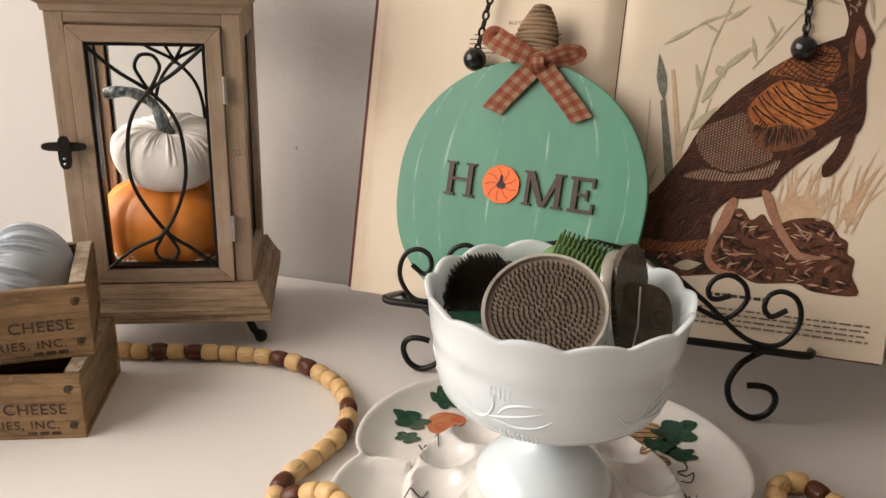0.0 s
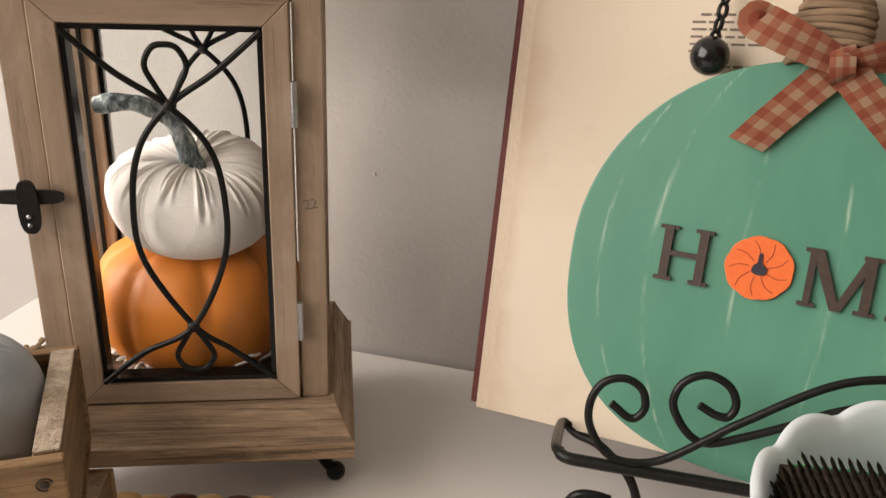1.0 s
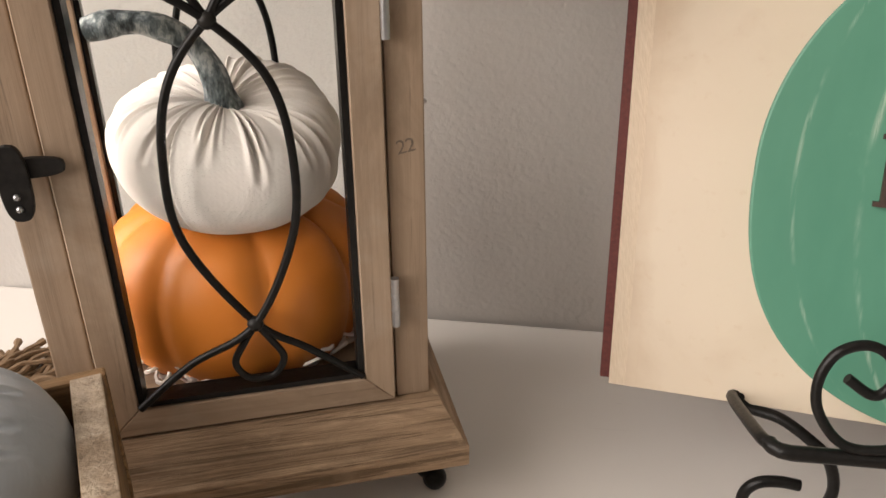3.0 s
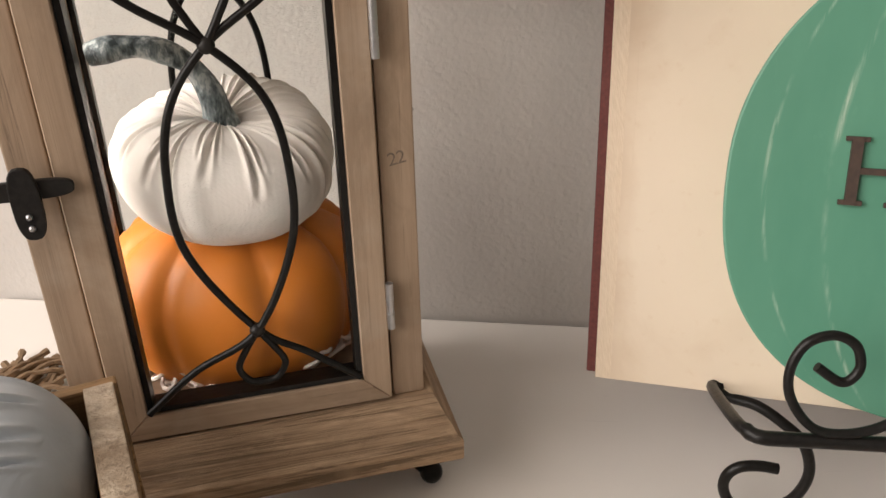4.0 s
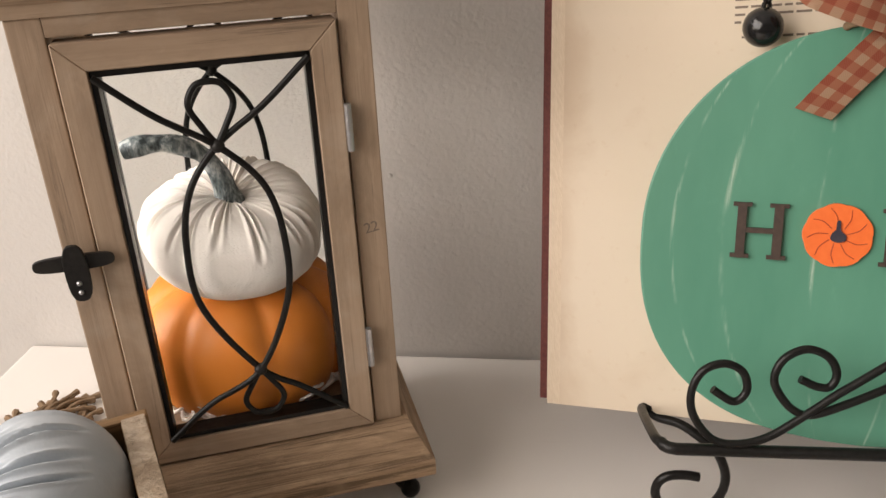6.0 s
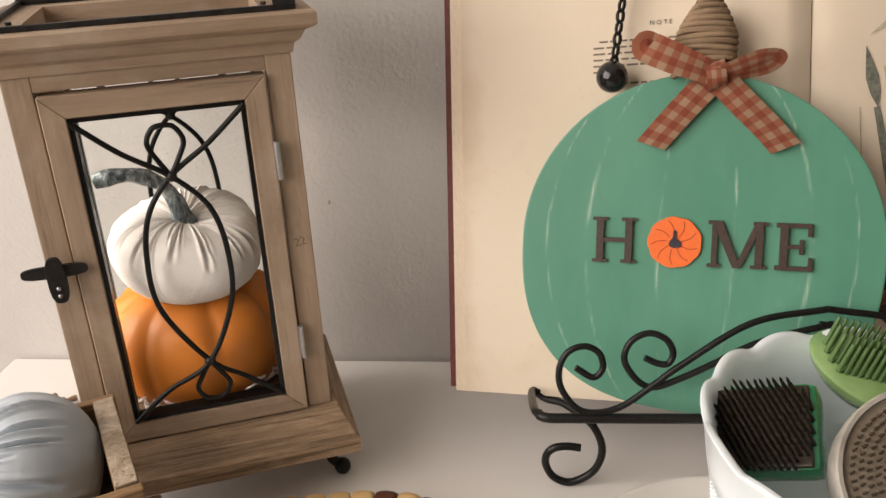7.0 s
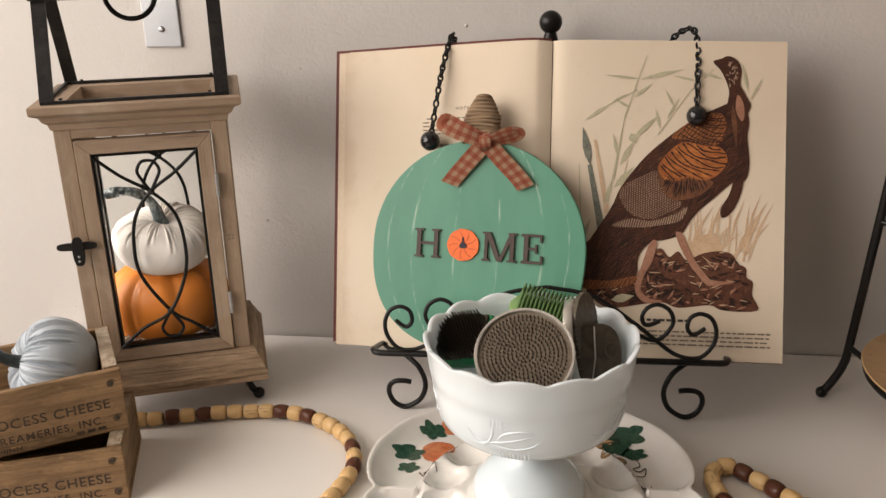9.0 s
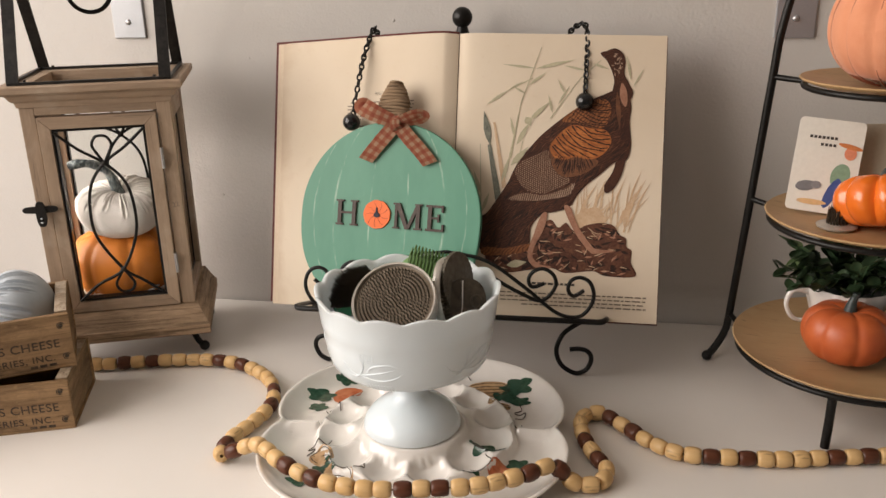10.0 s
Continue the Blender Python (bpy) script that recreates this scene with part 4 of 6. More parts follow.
brush_strokes(1, FORM, 150, 0.011, 0.0004, 54, M_P_FAN, 2.5, "fine umber brush strokes", 12)
brush_strokes(9, FORM, 160, 0.012, 0.0009, 50, M_P_BLACK, 2.6, "fine dark brush strokes", 12)
printed("umber_patch", FAN, M_P_FAN, 3.0, "printed umber patch")
printed("copper_patch", COPPER, M_P_COPPER, 3.2, "printed copper-coloured patch")
printed("rust_patch", RUST, M_P_RUST, 3.1, "printed rust-coloured patch")
printed("dusky_patch", SPECK, M_P_SCALE, 3.0, "printed dusky patch")
printed("dark_band", BARS, M_P_SCALE, 3.1, "printed barred band")
brush_strokes(3, COPPER, 60, 0.012, 0.0013, -28, M_P_STRONG, 3.5, "fine orange brush strokes")
arcs(COPPER, 0.1750, 0.2560, 0.020, 0.085, 0.0046, 180, 330, 0.00075, M_P_BLACK, 3.7, "wavy dark bands", 2)
arcs(RUST, 0.1750, 0.2900, 0.030, 0.090, 0.0036, 180, 330, 0.00055, M_P_BLACK, 3.6, "wavy dark bands", 3)
brush_strokes(11, FAN, 60, 0.014, 0.0005, lambda x, y: math.degrees(math.atan2(y - 0.215, x - 0.140)), M_P_BLACK, 3.3, "fine dark rays", 5)
dots, ticks = [], []
for i in range(34):
    for j in range(26):
        x, y = 0.066 + 0.0024 * i, 0.142 + 0.0023 * j + 0.00115 * (i % 2)
        if inside(x, y, SPECK):
            dots.append(blob(x, y, 0.00078, 0.00050, 35, 6))
for i in range(30):
    x = 0.0655 + 0.0025 * i
    lo = [0.136 + 0.0006 * k for k in range(40) if inside(x, 0.136 + 0.0006 * k, BARS)]
    if lo:
        ticks.append([(x, lo[0]), (x + 0.0011, lo[0]), (x + 0.0032, lo[-1]), (x + 0.0021, lo[-1])])
scattered(dots, M_P_PALE, 3.4, "rows of pale dots")
scattered(ticks, M_P_PALE, 3.4, "row of pale ticks")
printed("flesh_patch", smooth_outline([(0.1892, 0.2740), (0.1950, 0.2660), (0.1965, 0.2529), (0.1937, 0.2471), (0.1878, 0.2586)]), M_P_PINK, 2.8)
printed("flesh_patch", leaf_outline(0.1845, 0.265, 0.046, 0.0028, -84), M_P_FAN, 2.7)
brush_strokes(12, smooth_outline([(0.1790, 0.2800), (0.1760, 0.2960), (0.1800, 0.3090), (0.1880, 0.3060), (0.1900, 0.2900)]), 26, 0.005, 0.0006, 70, M_P_PALE, 2.9, "pale flecks", 40)
printed("rust_edge", smooth_outline([(0.0380, 0.0800), (0.0648, 0.0800), (0.0906, 0.0860), (0.0936, 0.0800), (0.0764, 0.0739), (0.0400, 0.0706)], 4), M_P_RUST, 3.1)
for pts in ([(0.1041, 0.1202), (0.1110, 0.1215), (0.1074, 0.1028), (0.0985, 0.0850), (0.0960, 0.0710), (0.1054, 0.0625), (0.1169, 0.0612), (0.1141, 0.0576), (0.0998, 0.0587), (0.0910, 0.0672), (0.0907, 0.0789), (0.0961, 0.0966)],
            [(0.1297, 0.1296), (0.1372, 0.1297), (0.1461, 0.1096), (0.1618, 0.0877), (0.1703, 0.0828), (0.1900, 0.0817), (0.1688, 0.0775), (0.1591, 0.0808), (0.1416, 0.1036)]):
    printed("pale_stroke", smooth_outline(pts, 4), M_P_PINK, 3.6)
# printed lines too small to read, as bars
rng = random.Random(9)
for k in range(4):
    x = 0.060 if k < 3 else 0.085
    while x < 0.224:
        w = rng.uniform(0.003, 0.010)
        printed("text_bar", [(x, 0.0285 - 0.0044 * k), (min(x + w, 0.226), 0.0285 - 0.0044 * k), (min(x + w, 0.226), 0.0300 - 0.0044 * k), (x, 0.0300 - 0.0044 * k)], M_GREY_INK, 1)
        x += w + 0.0016
x = 0.096
while x < 0.142:
    w = rng.uniform(0.003, 0.006)
    printed("title_bar", [(x, 0.0395), (x + w, 0.0395), (x + w, 0.0420), (x, 0.0420)], M_INK, 1)
    x += w + 0.0018
for k in range(9):
    if k in (6, 8):
        continue
    x, y = -0.139 + (0.004 if k in (0, 7) else 0), 0.2500 - 0.0041 * k
    end = -0.052 if k not in (5,) else -0.118
    while x < end:
        w = rng.uniform(0.003, 0.009)
        printed("text_bar", [(x, y), (min(x + w, end), y), (min(x + w, end), y + 0.0013), (x, y + 0.0013)], M_GREY_INK, 5)
        x += w + 0.0015


def letters(body, size, extrude, name, material, parent, m, spacing=1.0, bold=0.0):
    cu = bpy.data.curves.new(name, "FONT")
    cu.body, cu.size, cu.extrude, cu.space_character, cu.align_x, cu.offset = body, size, extrude, spacing, "CENTER", bold
    tmp = bpy.data.objects.new("tmp_text", cu)
    scene.collection.objects.link(tmp)
    dg = bpy.context.evaluated_depsgraph_get()
    me = bpy.data.meshes.new_from_object(tmp.evaluated_get(dg))
    bpy.data.objects.remove(tmp)
    me.name = name
    me.materials.clear()
    me.materials.append(material)
    ob = new(name, me)
    ob.parent = parent
    ob.matrix_local = m
    return ob


_note = letters("NOTE", 0.0042, 0.0, "heading", M_INK, book, Matrix.Identity(4), 1.5)
for vv in _note.data.vertices:
    xx, hh = vv.co.x - 0.095, vv.co.y + 0.2595
    vv.co = (xx, hh, page_n(xx, hh) + 0.0020)

# ---- easel of black iron bar
easel = thing("book_easel", pose(0.448, 0.890, 0, 0, 0, 1.0), "black wrought iron book easel with scrolled ledge and feet", "easel")
R_E = 0.0029
part("ledge_bar", tube([(-0.1795, 0.004, 0.0912), (-0.1785, 0.001, 0.0914), (-0.1760, -0.001, 0.0915), (-0.172, -0.002, 0.0915), (0.172, -0.002, 0.0915), (0.1760, -0.001, 0.0915), (0.1785, 0.001, 0.0914), (0.1795, 0.004, 0.0912)], 0.0034, 10), M_IRON, easel, smooth=True)
for sx in (-1, 1):
    part("ledge_arm", tube(spline([(sx * 0.1793, 0.003, 0.0913), (sx * 0.1820, 0.012, 0.0890), (sx * 0.183, 0.056, 0.0735), (sx * 0.180, 0.064, 0.0705)], 5), R_E, 8), M_IRON, easel, smooth=True)
part("back_bar", tube([(-0.180, 0.064, 0.0705), (0.180, 0.064, 0.0705)], R_E, 8), M_IRON, easel, smooth=True)


def scroll_lines(s):
    """Two curls at each end of the ledge, whose bars sweep up to the middle."""
    outer = [(0.000, 0.164), (-0.0457, 0.1555), (-0.088, 0.1286), (-0.1044, 0.1160), (-0.1253, 0.1008), (-0.1422, 0.0962), (-0.1549, 0.0992), (-0.1646, 0.1119), (-0.1662, 0.125), (-0.161, 0.1365),
             (-0.1505, 0.1408), (-0.1413, 0.1370), (-0.1381, 0.1286), (-0.1402, 0.1225), (-0.1455, 0.1202), (-0.1556, 0.1266)]
    inner = [(0.004, 0.154), (-0.040, 0.1425), (-0.0700, 0.1275), (-0.0878, 0.1190), (-0.1044, 0.1128), (-0.1148, 0.1162), (-0.1233, 0.1274), (-0.1241, 0.136), (-0.1192, 0.1443),
             (-0.1089, 0.1486), (-0.0985, 0.1446), (-0.0938, 0.1361), (-0.0962, 0.1289), (-0.1025, 0.1284), (-0.1116, 0.1324)]
    return [[(s * x, z) for x, z in q] for q in (outer, inner)]


for s in (-1, 1):
    for j, q in enumerate(scroll_lines(-s)):
        part("scroll", tube(spline([(x, -0.0025 + (z - 0.095) * 0.20 + 0.0012 * j, z) for x, z in q], 6), 0.0022, 10), M_IRON, easel, "hammered iron scroll", True)
    curl = [(0.1795, 0.0635, 0.0690), (0.1720, 0.0600, 0.0655), (0.1600, 0.0540, 0.0655), (0.1475, 0.0470, 0.0600), (0.1386, 0.0431, 0.0526), (0.1325, 0.0431, 0.0365), (0.1338, 0.0431, 0.0222), (0.1408, 0.0431, 0.0108),
            (0.1550, 0.0431, 0.0032), (0.1669, 0.0431, 0.0076), (0.1730, 0.0431, 0.0187), (0.1724, 0.0431, 0.0283), (0.1667, 0.0431, 0.0342), (0.1572, 0.0431, 0.0356), (0.1479, 0.0431, 0.0343)]
    part("foot_scroll", tube(spline([(s * (x - (0.006 if s > 0 else 0.0)), y, z) for x, y, z in curl], 5), R_E, 10), M_IRON, easel, "curled iron foot", True)
part("strut", tube([(0.0, 0.064, 0.0705), (0.0, 0.110, 0.21), (0.0, 0.165, 0.385)], R_E, 8), M_IRON, easel, smooth=True)
part("back_leg", tube([(0.0, 0.163, 0.36), (0.0, 0.185, 0.20), (0.0, 0.203, 0.0045)], R_E, 8), M_IRON, easel, smooth=True)
kn = sphere(0.0125, 20, 12)
add_tube(kn, [(0, 0, -0.020), (0, 0, -0.010)], lambda t: 0.009 - 0.003 * t, 14)
part("finial", moved(kn, Matrix.Translation((-0.001, 0.172, 0.4095))), M_IRON, easel, "round black finial", True)

# page weights: chains with a ball, hung over the top of the book
M_BALL = surface("glossy_black_ball", (0.008, 0.008, 0.009), (0.014, 0.014, 0.014), 0.16, 120, 20, bump_s=0.05)


def page_weight(points, label):
    t = thing("page_weight", Matrix.Identity(4), label, "page weight", "page weights")
    line = spline(points, 30)
    acc, last = 0.0, line[0]
    links = [line[0]]
    for q in line[1:]:
        acc += (q - last).length
        last = q
        if acc >= 0.0054:
            links.append(q)
            acc = 0.0
    proto = None
    for i, q in enumerate(links):
        d = ((links[i + 1] - q) if i + 1 < len(links) else (q - links[i - 1])).normalized()
        rot = d.to_track_quat("X", "Z").to_matrix().to_4x4()
        m = Matrix.Translation(q) @ rot @ pose(0, 0, 0, 90 * (i % 2) + 35, 0, 0)
        if proto is None:
            proto = part("chain_link", tube([(0.0041 * math.cos(a), 0.0026 * math.sin(a), 0) for a in [2 * math.pi * k / 12 for k in range(12)]], 0.00125, 6, True), M_IRON, t, smooth=True)
            proto.matrix_local = m
        else:
            ob = new("chain_link", proto.data)
            ob.parent = t
            ob.matrix_local = m
    part("ball", moved(sphere(0.0106, 28, 18), Matrix.Translation(points[-1])), M_BALL, t, "glossy black ball", True)
    return t


page_weight([(0.3400, 1.062, 0.372), (0.3392, 1.052, 0.393), (0.3372, 1.0385, 0.3960), (0.3290, 1.014, 0.360), (0.3190, 0.9885, 0.2935)], "black chain with a glossy ball hanging over the book")
page_weight([(0.560, 1.070, 0.372), (0.580, 1.052, 0.3980), (0.5935, 1.036, 0.3995), (0.5955, 1.016, 0.366), (0.5955, 0.9970, 0.3195)], "black chain with a glossy ball hanging over the book")

# ---------------------------------------------------------------- pumpkin sign
_e1, _e2 = Vector((0.9835, -0.1808, 0)).normalized(), Vector((0.0529, 0.2876, 0.9563)).normalized()
_n = _e1.cross(_e2).normalized()
SIGN = Matrix((_e1.to_4d(), _e2.to_4d(), _n.to_4d(), Vector((0.358, 0.938, 0.194, 1)))).transposed()
for i in range(3):
    SIGN[3][i] = 0.0
SIGN[3][3] = 1.0
SCX, SCY, SA = 0.0135, -0.0035, 0.1150


def sign_build(nt, b):
    tc = nt.nodes.new("ShaderNodeTexCoord")
    sep = nd(nt, "ShaderNodeSeparateXYZ", ins={0: tc.outputs["Object"]})
    x = math_n(nt, "SUBTRACT", sep.outputs[0], SCX)
    y = math_n(nt, "DIVIDE", math_n(nt, "SUBTRACT", sep.outputs[1], SCY), 0.128)
    w = math_n(nt, "SQRT", math_n(nt, "MAXIMUM", math_n(nt, "SUBTRACT", 1.0, math_n(nt, "MULTIPLY", y, y)), 0.02))
    rib = math_n(nt, "ABSOLUTE", math_n(nt, "DIVIDE", x, w))
    streak = None
    brush = noise_tex(nt, coords(nt, (260, 26, 1)), 1.0, 5, 0.7, 0.6)
    gaps = noise_tex(nt, coords(nt, (30, 22, 1)), 1.0, 3)
    for centre, width in ((0.024, 0.0016), (0.071, 0.0020), (0.098, 0.0014)):
        d = math_n(nt, "DIVIDE", math_n(nt, "ABSOLUTE", math_n(nt, "SUBTRACT", rib, centre)), width)
        k = math_n(nt, "MAXIMUM", math_n(nt, "SUBTRACT", 1.0, d), 0.0)
        streak = k if streak is None else math_n(nt, "MAXIMUM", streak, k)
    dry = math_n(nt, "MULTIPLY", ramp(nt, brush, [(0.40, (0, 0, 0)), (0.62, (1, 1, 1))]), ramp(nt, gaps, [(0.42, (0, 0, 0)), (0.62, (1, 1, 1))]))
    mask = math_n(nt, "MULTIPLY", math_n(nt, "MULTIPLY", streak, dry), 0.85)
    paint = ramp(nt, noise_tex(nt, coords(nt, (22, 7, 1)), 1.0, 4, 0.6), [(0.3, (0.085, 0.250, 0.170)), (0.7, (0.112, 0.295, 0.203))])
    light = ramp(nt, noise_tex(nt, coords(nt, (40, 16, 1)), 1.0, 5, 0.7), [(0.60, (0, 0, 0)), (0.80, (0.45, 0.45, 0.45))])
    col = mixc(nt, light, paint, (0.18, 0.39, 0.27))
    col = mixc(nt, mask, col, (0.56, 0.66, 0.54))
    nt.links.new(col, b.inputs["Base Color"])
    b.inputs["Roughness"].default_value = 0.42
    b.inputs["Specular IOR Level"].default_value = 0.35
    bump(nt, b, noise_tex(nt, coords(nt, (180, 30, 1)), 1.0, 4), 0.10, 0.0005)


M_TEAL = mat("teal_craft_paint", sign_build)
M_LETTER = surface("dark_brown_wood_letter", (0.040, 0.026, 0.020), (0.070, 0.044, 0.032), 0.55, 300, 60)
M_LETTER_O = surface("bright_orange_paper", (0.80, 0.145, 0.022), (0.86, 0.175, 0.032), 0.55, 200, 40, bump_s=0.05)
M_TWINE = wood("jute_twine", (0.34, 0.235, 0.145), (0.15, 0.10, 0.06), 0, 0.9, 3.0)


def gingham_build(nt, b):
    tc = nt.nodes.new("ShaderNodeTexCoord")
    sep = nd(nt, "ShaderNodeSeparateXYZ", ins={0: tc.outputs["UV"]})
    chk = []
    for o, sc in ((0, 2.0), (1, 1.5)):
        f = math_n(nt, "FRACT", math_n(nt, "MULTIPLY", sep.outputs[o], sc))
        chk.append(math_n(nt, "GREATER_THAN", f, 0.5))
    tot = math_n(nt, "MULTIPLY", math_n(nt, "ADD", chk[0], chk[1]), 0.5)
    col = ramp(nt, tot, [(0.0, (0.55, 0.37, 0.24)), (0.5, (0.46, 0.170, 0.090)), (1.0, (0.38, 0.085, 0.042))])
    tw = nd(nt, "ShaderNodeTexWave", bands_direction="DIAGONAL", ins={"Vector": tc.outputs["UV"], "Scale": 9.0}).outputs["Fac"]
    col = mixc(nt, math_n(nt, "MULTIPLY", tw, 0.30), col, (0.44, 0.20, 0.13))
    nt.links.new(col, b.inputs["Base Color"])
    b.inputs["Roughness"].default_value = 0.85
    b.inputs["Sheen Weight"].default_value = 0.2
    bump(nt, b, tw, 0.25, 0.0004)


M_GINGHAM = mat("rust_gingham_ribbon", gingham_build)

sign = thing("pumpkin_sign", SIGN, "teal painted wooden pumpkin sign with brown letters, on the easel", "sign")


def sign_outline(n=120, grow=0.0):
    out = []
    for k in range(n):
        t = 2 * math.pi * k / n
        c, s = math.cos(t), math.sin(t)
        p = 2.0 if s > 0 else 2.5
        top = 0.1135 if s > 0 else 0.1110
        out.append((SCX + (SA + grow) * math.copysign(abs(c) ** (2 / p), c), SCY + (top + grow) * math.copysign(abs(s) ** (2 / p), s)))
    return out


part("board", slab(sign_outline(), -0.0088, -0.0030, 0.0012), M_TEAL, sign, "teal painted pumpkin board with dry-brushed white streaks")


def bars_mesh(polys, z0, z1):
    bm = bmesh.new()
    for i, p in enumerate(polys):
        add_slab(bm, p, z0, z1 - 0.00008 * i, 0.0)
    return bm


def rect(x0, y0, x1, y1):
    return [(x0, y0), (x1, y0), (x1, y1), (x0, y1)]


def serif_letter(kind, w, h):
    t, f, sr = 0.0047, 0.0021, 0.0025
    if kind == "H":
        p = [rect(sr, 0, sr + t, h), rect(w - sr - t, 0, w - sr, h), rect(sr, h * 0.46, w - sr, h * 0.46 + 0.0028)]
        for x in (0, w - t - 2 * sr):
            p += [rect(x, 0, x + t + 2 * sr, f), rect(x, h - f, x + t + 2 * sr, h)]
    elif kind == "M":
        p = [rect(sr, 0, sr + 0.0034, h), rect(w - sr - t, 0, w - sr, h)]
        p += [[(sr, h), (sr + 0.0062, h), (w / 2 + 0.0026, 0), (w / 2 - 0.0024, 0)], [(w - sr - 0.0046, h), (w - sr, h), (w / 2 + 0.0026, 0), (w / 2 - 0.0012, 0)]]
        p += [rect(0, 0, 0.0034 + 2 * sr, f), rect(w - t - 2 * sr, 0, w, f), rect(0, h - f, 0.008, h), rect(w - 0.009, h - f, w, h)]
    else:
        p = [rect(sr, 0, sr + t, h), rect(0, 0, w, 0.0028), rect(0, h - 0.0028, w * 0.96, h), rect(sr, h * 0.46, w * 0.74, h * 0.46 + 0.0027)]
        p += [rect(w - 0.0024, 0, w, 0.0085), rect(w * 0.96 - 0.0024, h - 0.0082, w * 0.96, h), rect(w * 0.74 - 0.0022, h * 0.35, w * 0.74, h * 0.66)]
    return p


for kind, x, y, w in (("H", -0.0530, -0.0163, 0.0285), ("M", 0.0212, -0.0146, 0.0365), ("E", 0.0628, -0.0138, 0.0222)):
    part("letter_" + kind, moved(bars_mesh(serif_letter(kind, w, 0.0303), -0.0030, 0.0), pose(x, y, 0, 0, 0, 1.2)), M_LETTER, sign, "dark brown wooden letter")
op_o = [(0.0172 * (1 + 0.035 * abs(math.sin(4.5 * t)) - 0.02) * math.cos(t), 0.0168 * (1 + 0.035 * abs(math.sin(4.5 * t)) - 0.02) * math.sin(t)) for t in [2 * math.pi * k / 90 for k in range(90)]]
lo = part("letter_O", slab(op_o, -0.0030, -0.0008, 0.0003), M_LETTER_O, sign, "bright orange cut-out pumpkin standing for the letter")
for k in range(9):
    a = 2 * math.pi * (k + 0.3) / 9
    c = [(0.0048 * math.cos(a), 0.0046 * math.sin(a)), (0.0105 * math.cos(a + 0.10), 0.0105 * math.sin(a + 0.10)), (0.0150 * math.cos(a + 0.28), 0.0150 * math.sin(a + 0.28))]
    part("rib_line", tube([(q.x, q.y, -0.0008) for q in spline([(u0, v0, 0) for u0, v0 in c], 5)], 0.00028, 5), surface("rib_red", (0.40, 0.05, 0.015), (0.45, 0.06, 0.02), 0.6, bump_s=0) if k == 0 else bpy.data.materials["rib_red"], lo)
part("stalk", slab(smooth_outline([(-0.0010, 0.0074), (0.0006, 0.0078), (0.0012, 0.0030), (0.0040, 0.0004), (0.0036, -0.0026), (0.0, -0.0036), (-0.0034, -0.0022), (-0.0030, 0.0010), (-0.0012, 0.0032)], 4), -0.0008, 0.0002), surface("navy_felt", (0.025, 0.022, 0.035), (0.045, 0.04, 0.055), 0.8), lo, "dark stalk cut-out")

# twine-wrapped stem
stem = part("stem_core", moved(sphere(1.0, 24, 16), Matrix.Translation((0.0105, 0.132, -0.002)) @ Matrix.Diagonal((0.0158, 0.0235, 0.006, 1))), M_TWINE, sign, "stub wrapped in jute twine", True)
for k in range(13):
    f = k / 12
    y = 0.1095 + 0.044 * f
    half = 0.0182 * (1 - 0.62 * max(0.0, f - 0.45) ** 1.5 / 0.55 ** 1.5)
    rngk = random.Random(k)
    tl = 0.0012 * rngk.uniform(-1, 1)
    loop = [(0.0105 + 0.001 * f + half * math.cos(a), y + tl * math.cos(a) + 0.0018 * math.sin(a + 0.5), -0.002 + 0.0075 * math.sin(a)) for a in [2 * math.pi * j / 28 for j in range(28)]]
    part("twine_turn", tube(loop, 0.00205, 7, True), M_TWINE, sign, smooth=True)


def ribbon(points, width, normal_hint, n=14, taper_end=0.0, thick=0.0005):
    """Cloth strip along a line; UV in ribbon widths."""
    pts = spline(points, n)
    bm = bmesh.new()
    uv = bm.loops.layers.uv.new("UVMap")
    rows, dist, last = [], 0.0, pts[0]
    for i, p in enumerate(pts):
        d = (pts[min(i + 1, len(pts) - 1)] - pts[max(i - 1, 0)]).normalized()
        side = d.cross(Vector(normal_hint)).normalized()
        dist += (p - last).length
        last = p
        w = width(i / (len(pts) - 1)) if callable(width) else width
        row = []
        for j in range(5):
            o = (j / 4 - 0.5) * w
            sl = taper_end * (j / 4) * d * (i / (len(pts) - 1))
            row.append((bm.verts.new(p + side * o + sl + Vector((0, 0, 0.0004 * math.cos((j - 2) * 1.1)))), j / 4, dist / 0.0155))
        rows.append(row)
    for r0, r1 in zip(rows, rows[1:]):
        for j in range(4):
            f = bm.faces.new((r0[j][0], r0[j + 1][0], r1[j + 1][0], r1[j][0]))
            for lp, src in zip(f.loops, (r0[j], r0[j + 1], r1[j + 1], r1[j])):
                lp[uv].uv = (src[1], src[2])
    bmesh.ops.solidify(bm, geom=bm.faces[:], thickness=thick)
    return bm


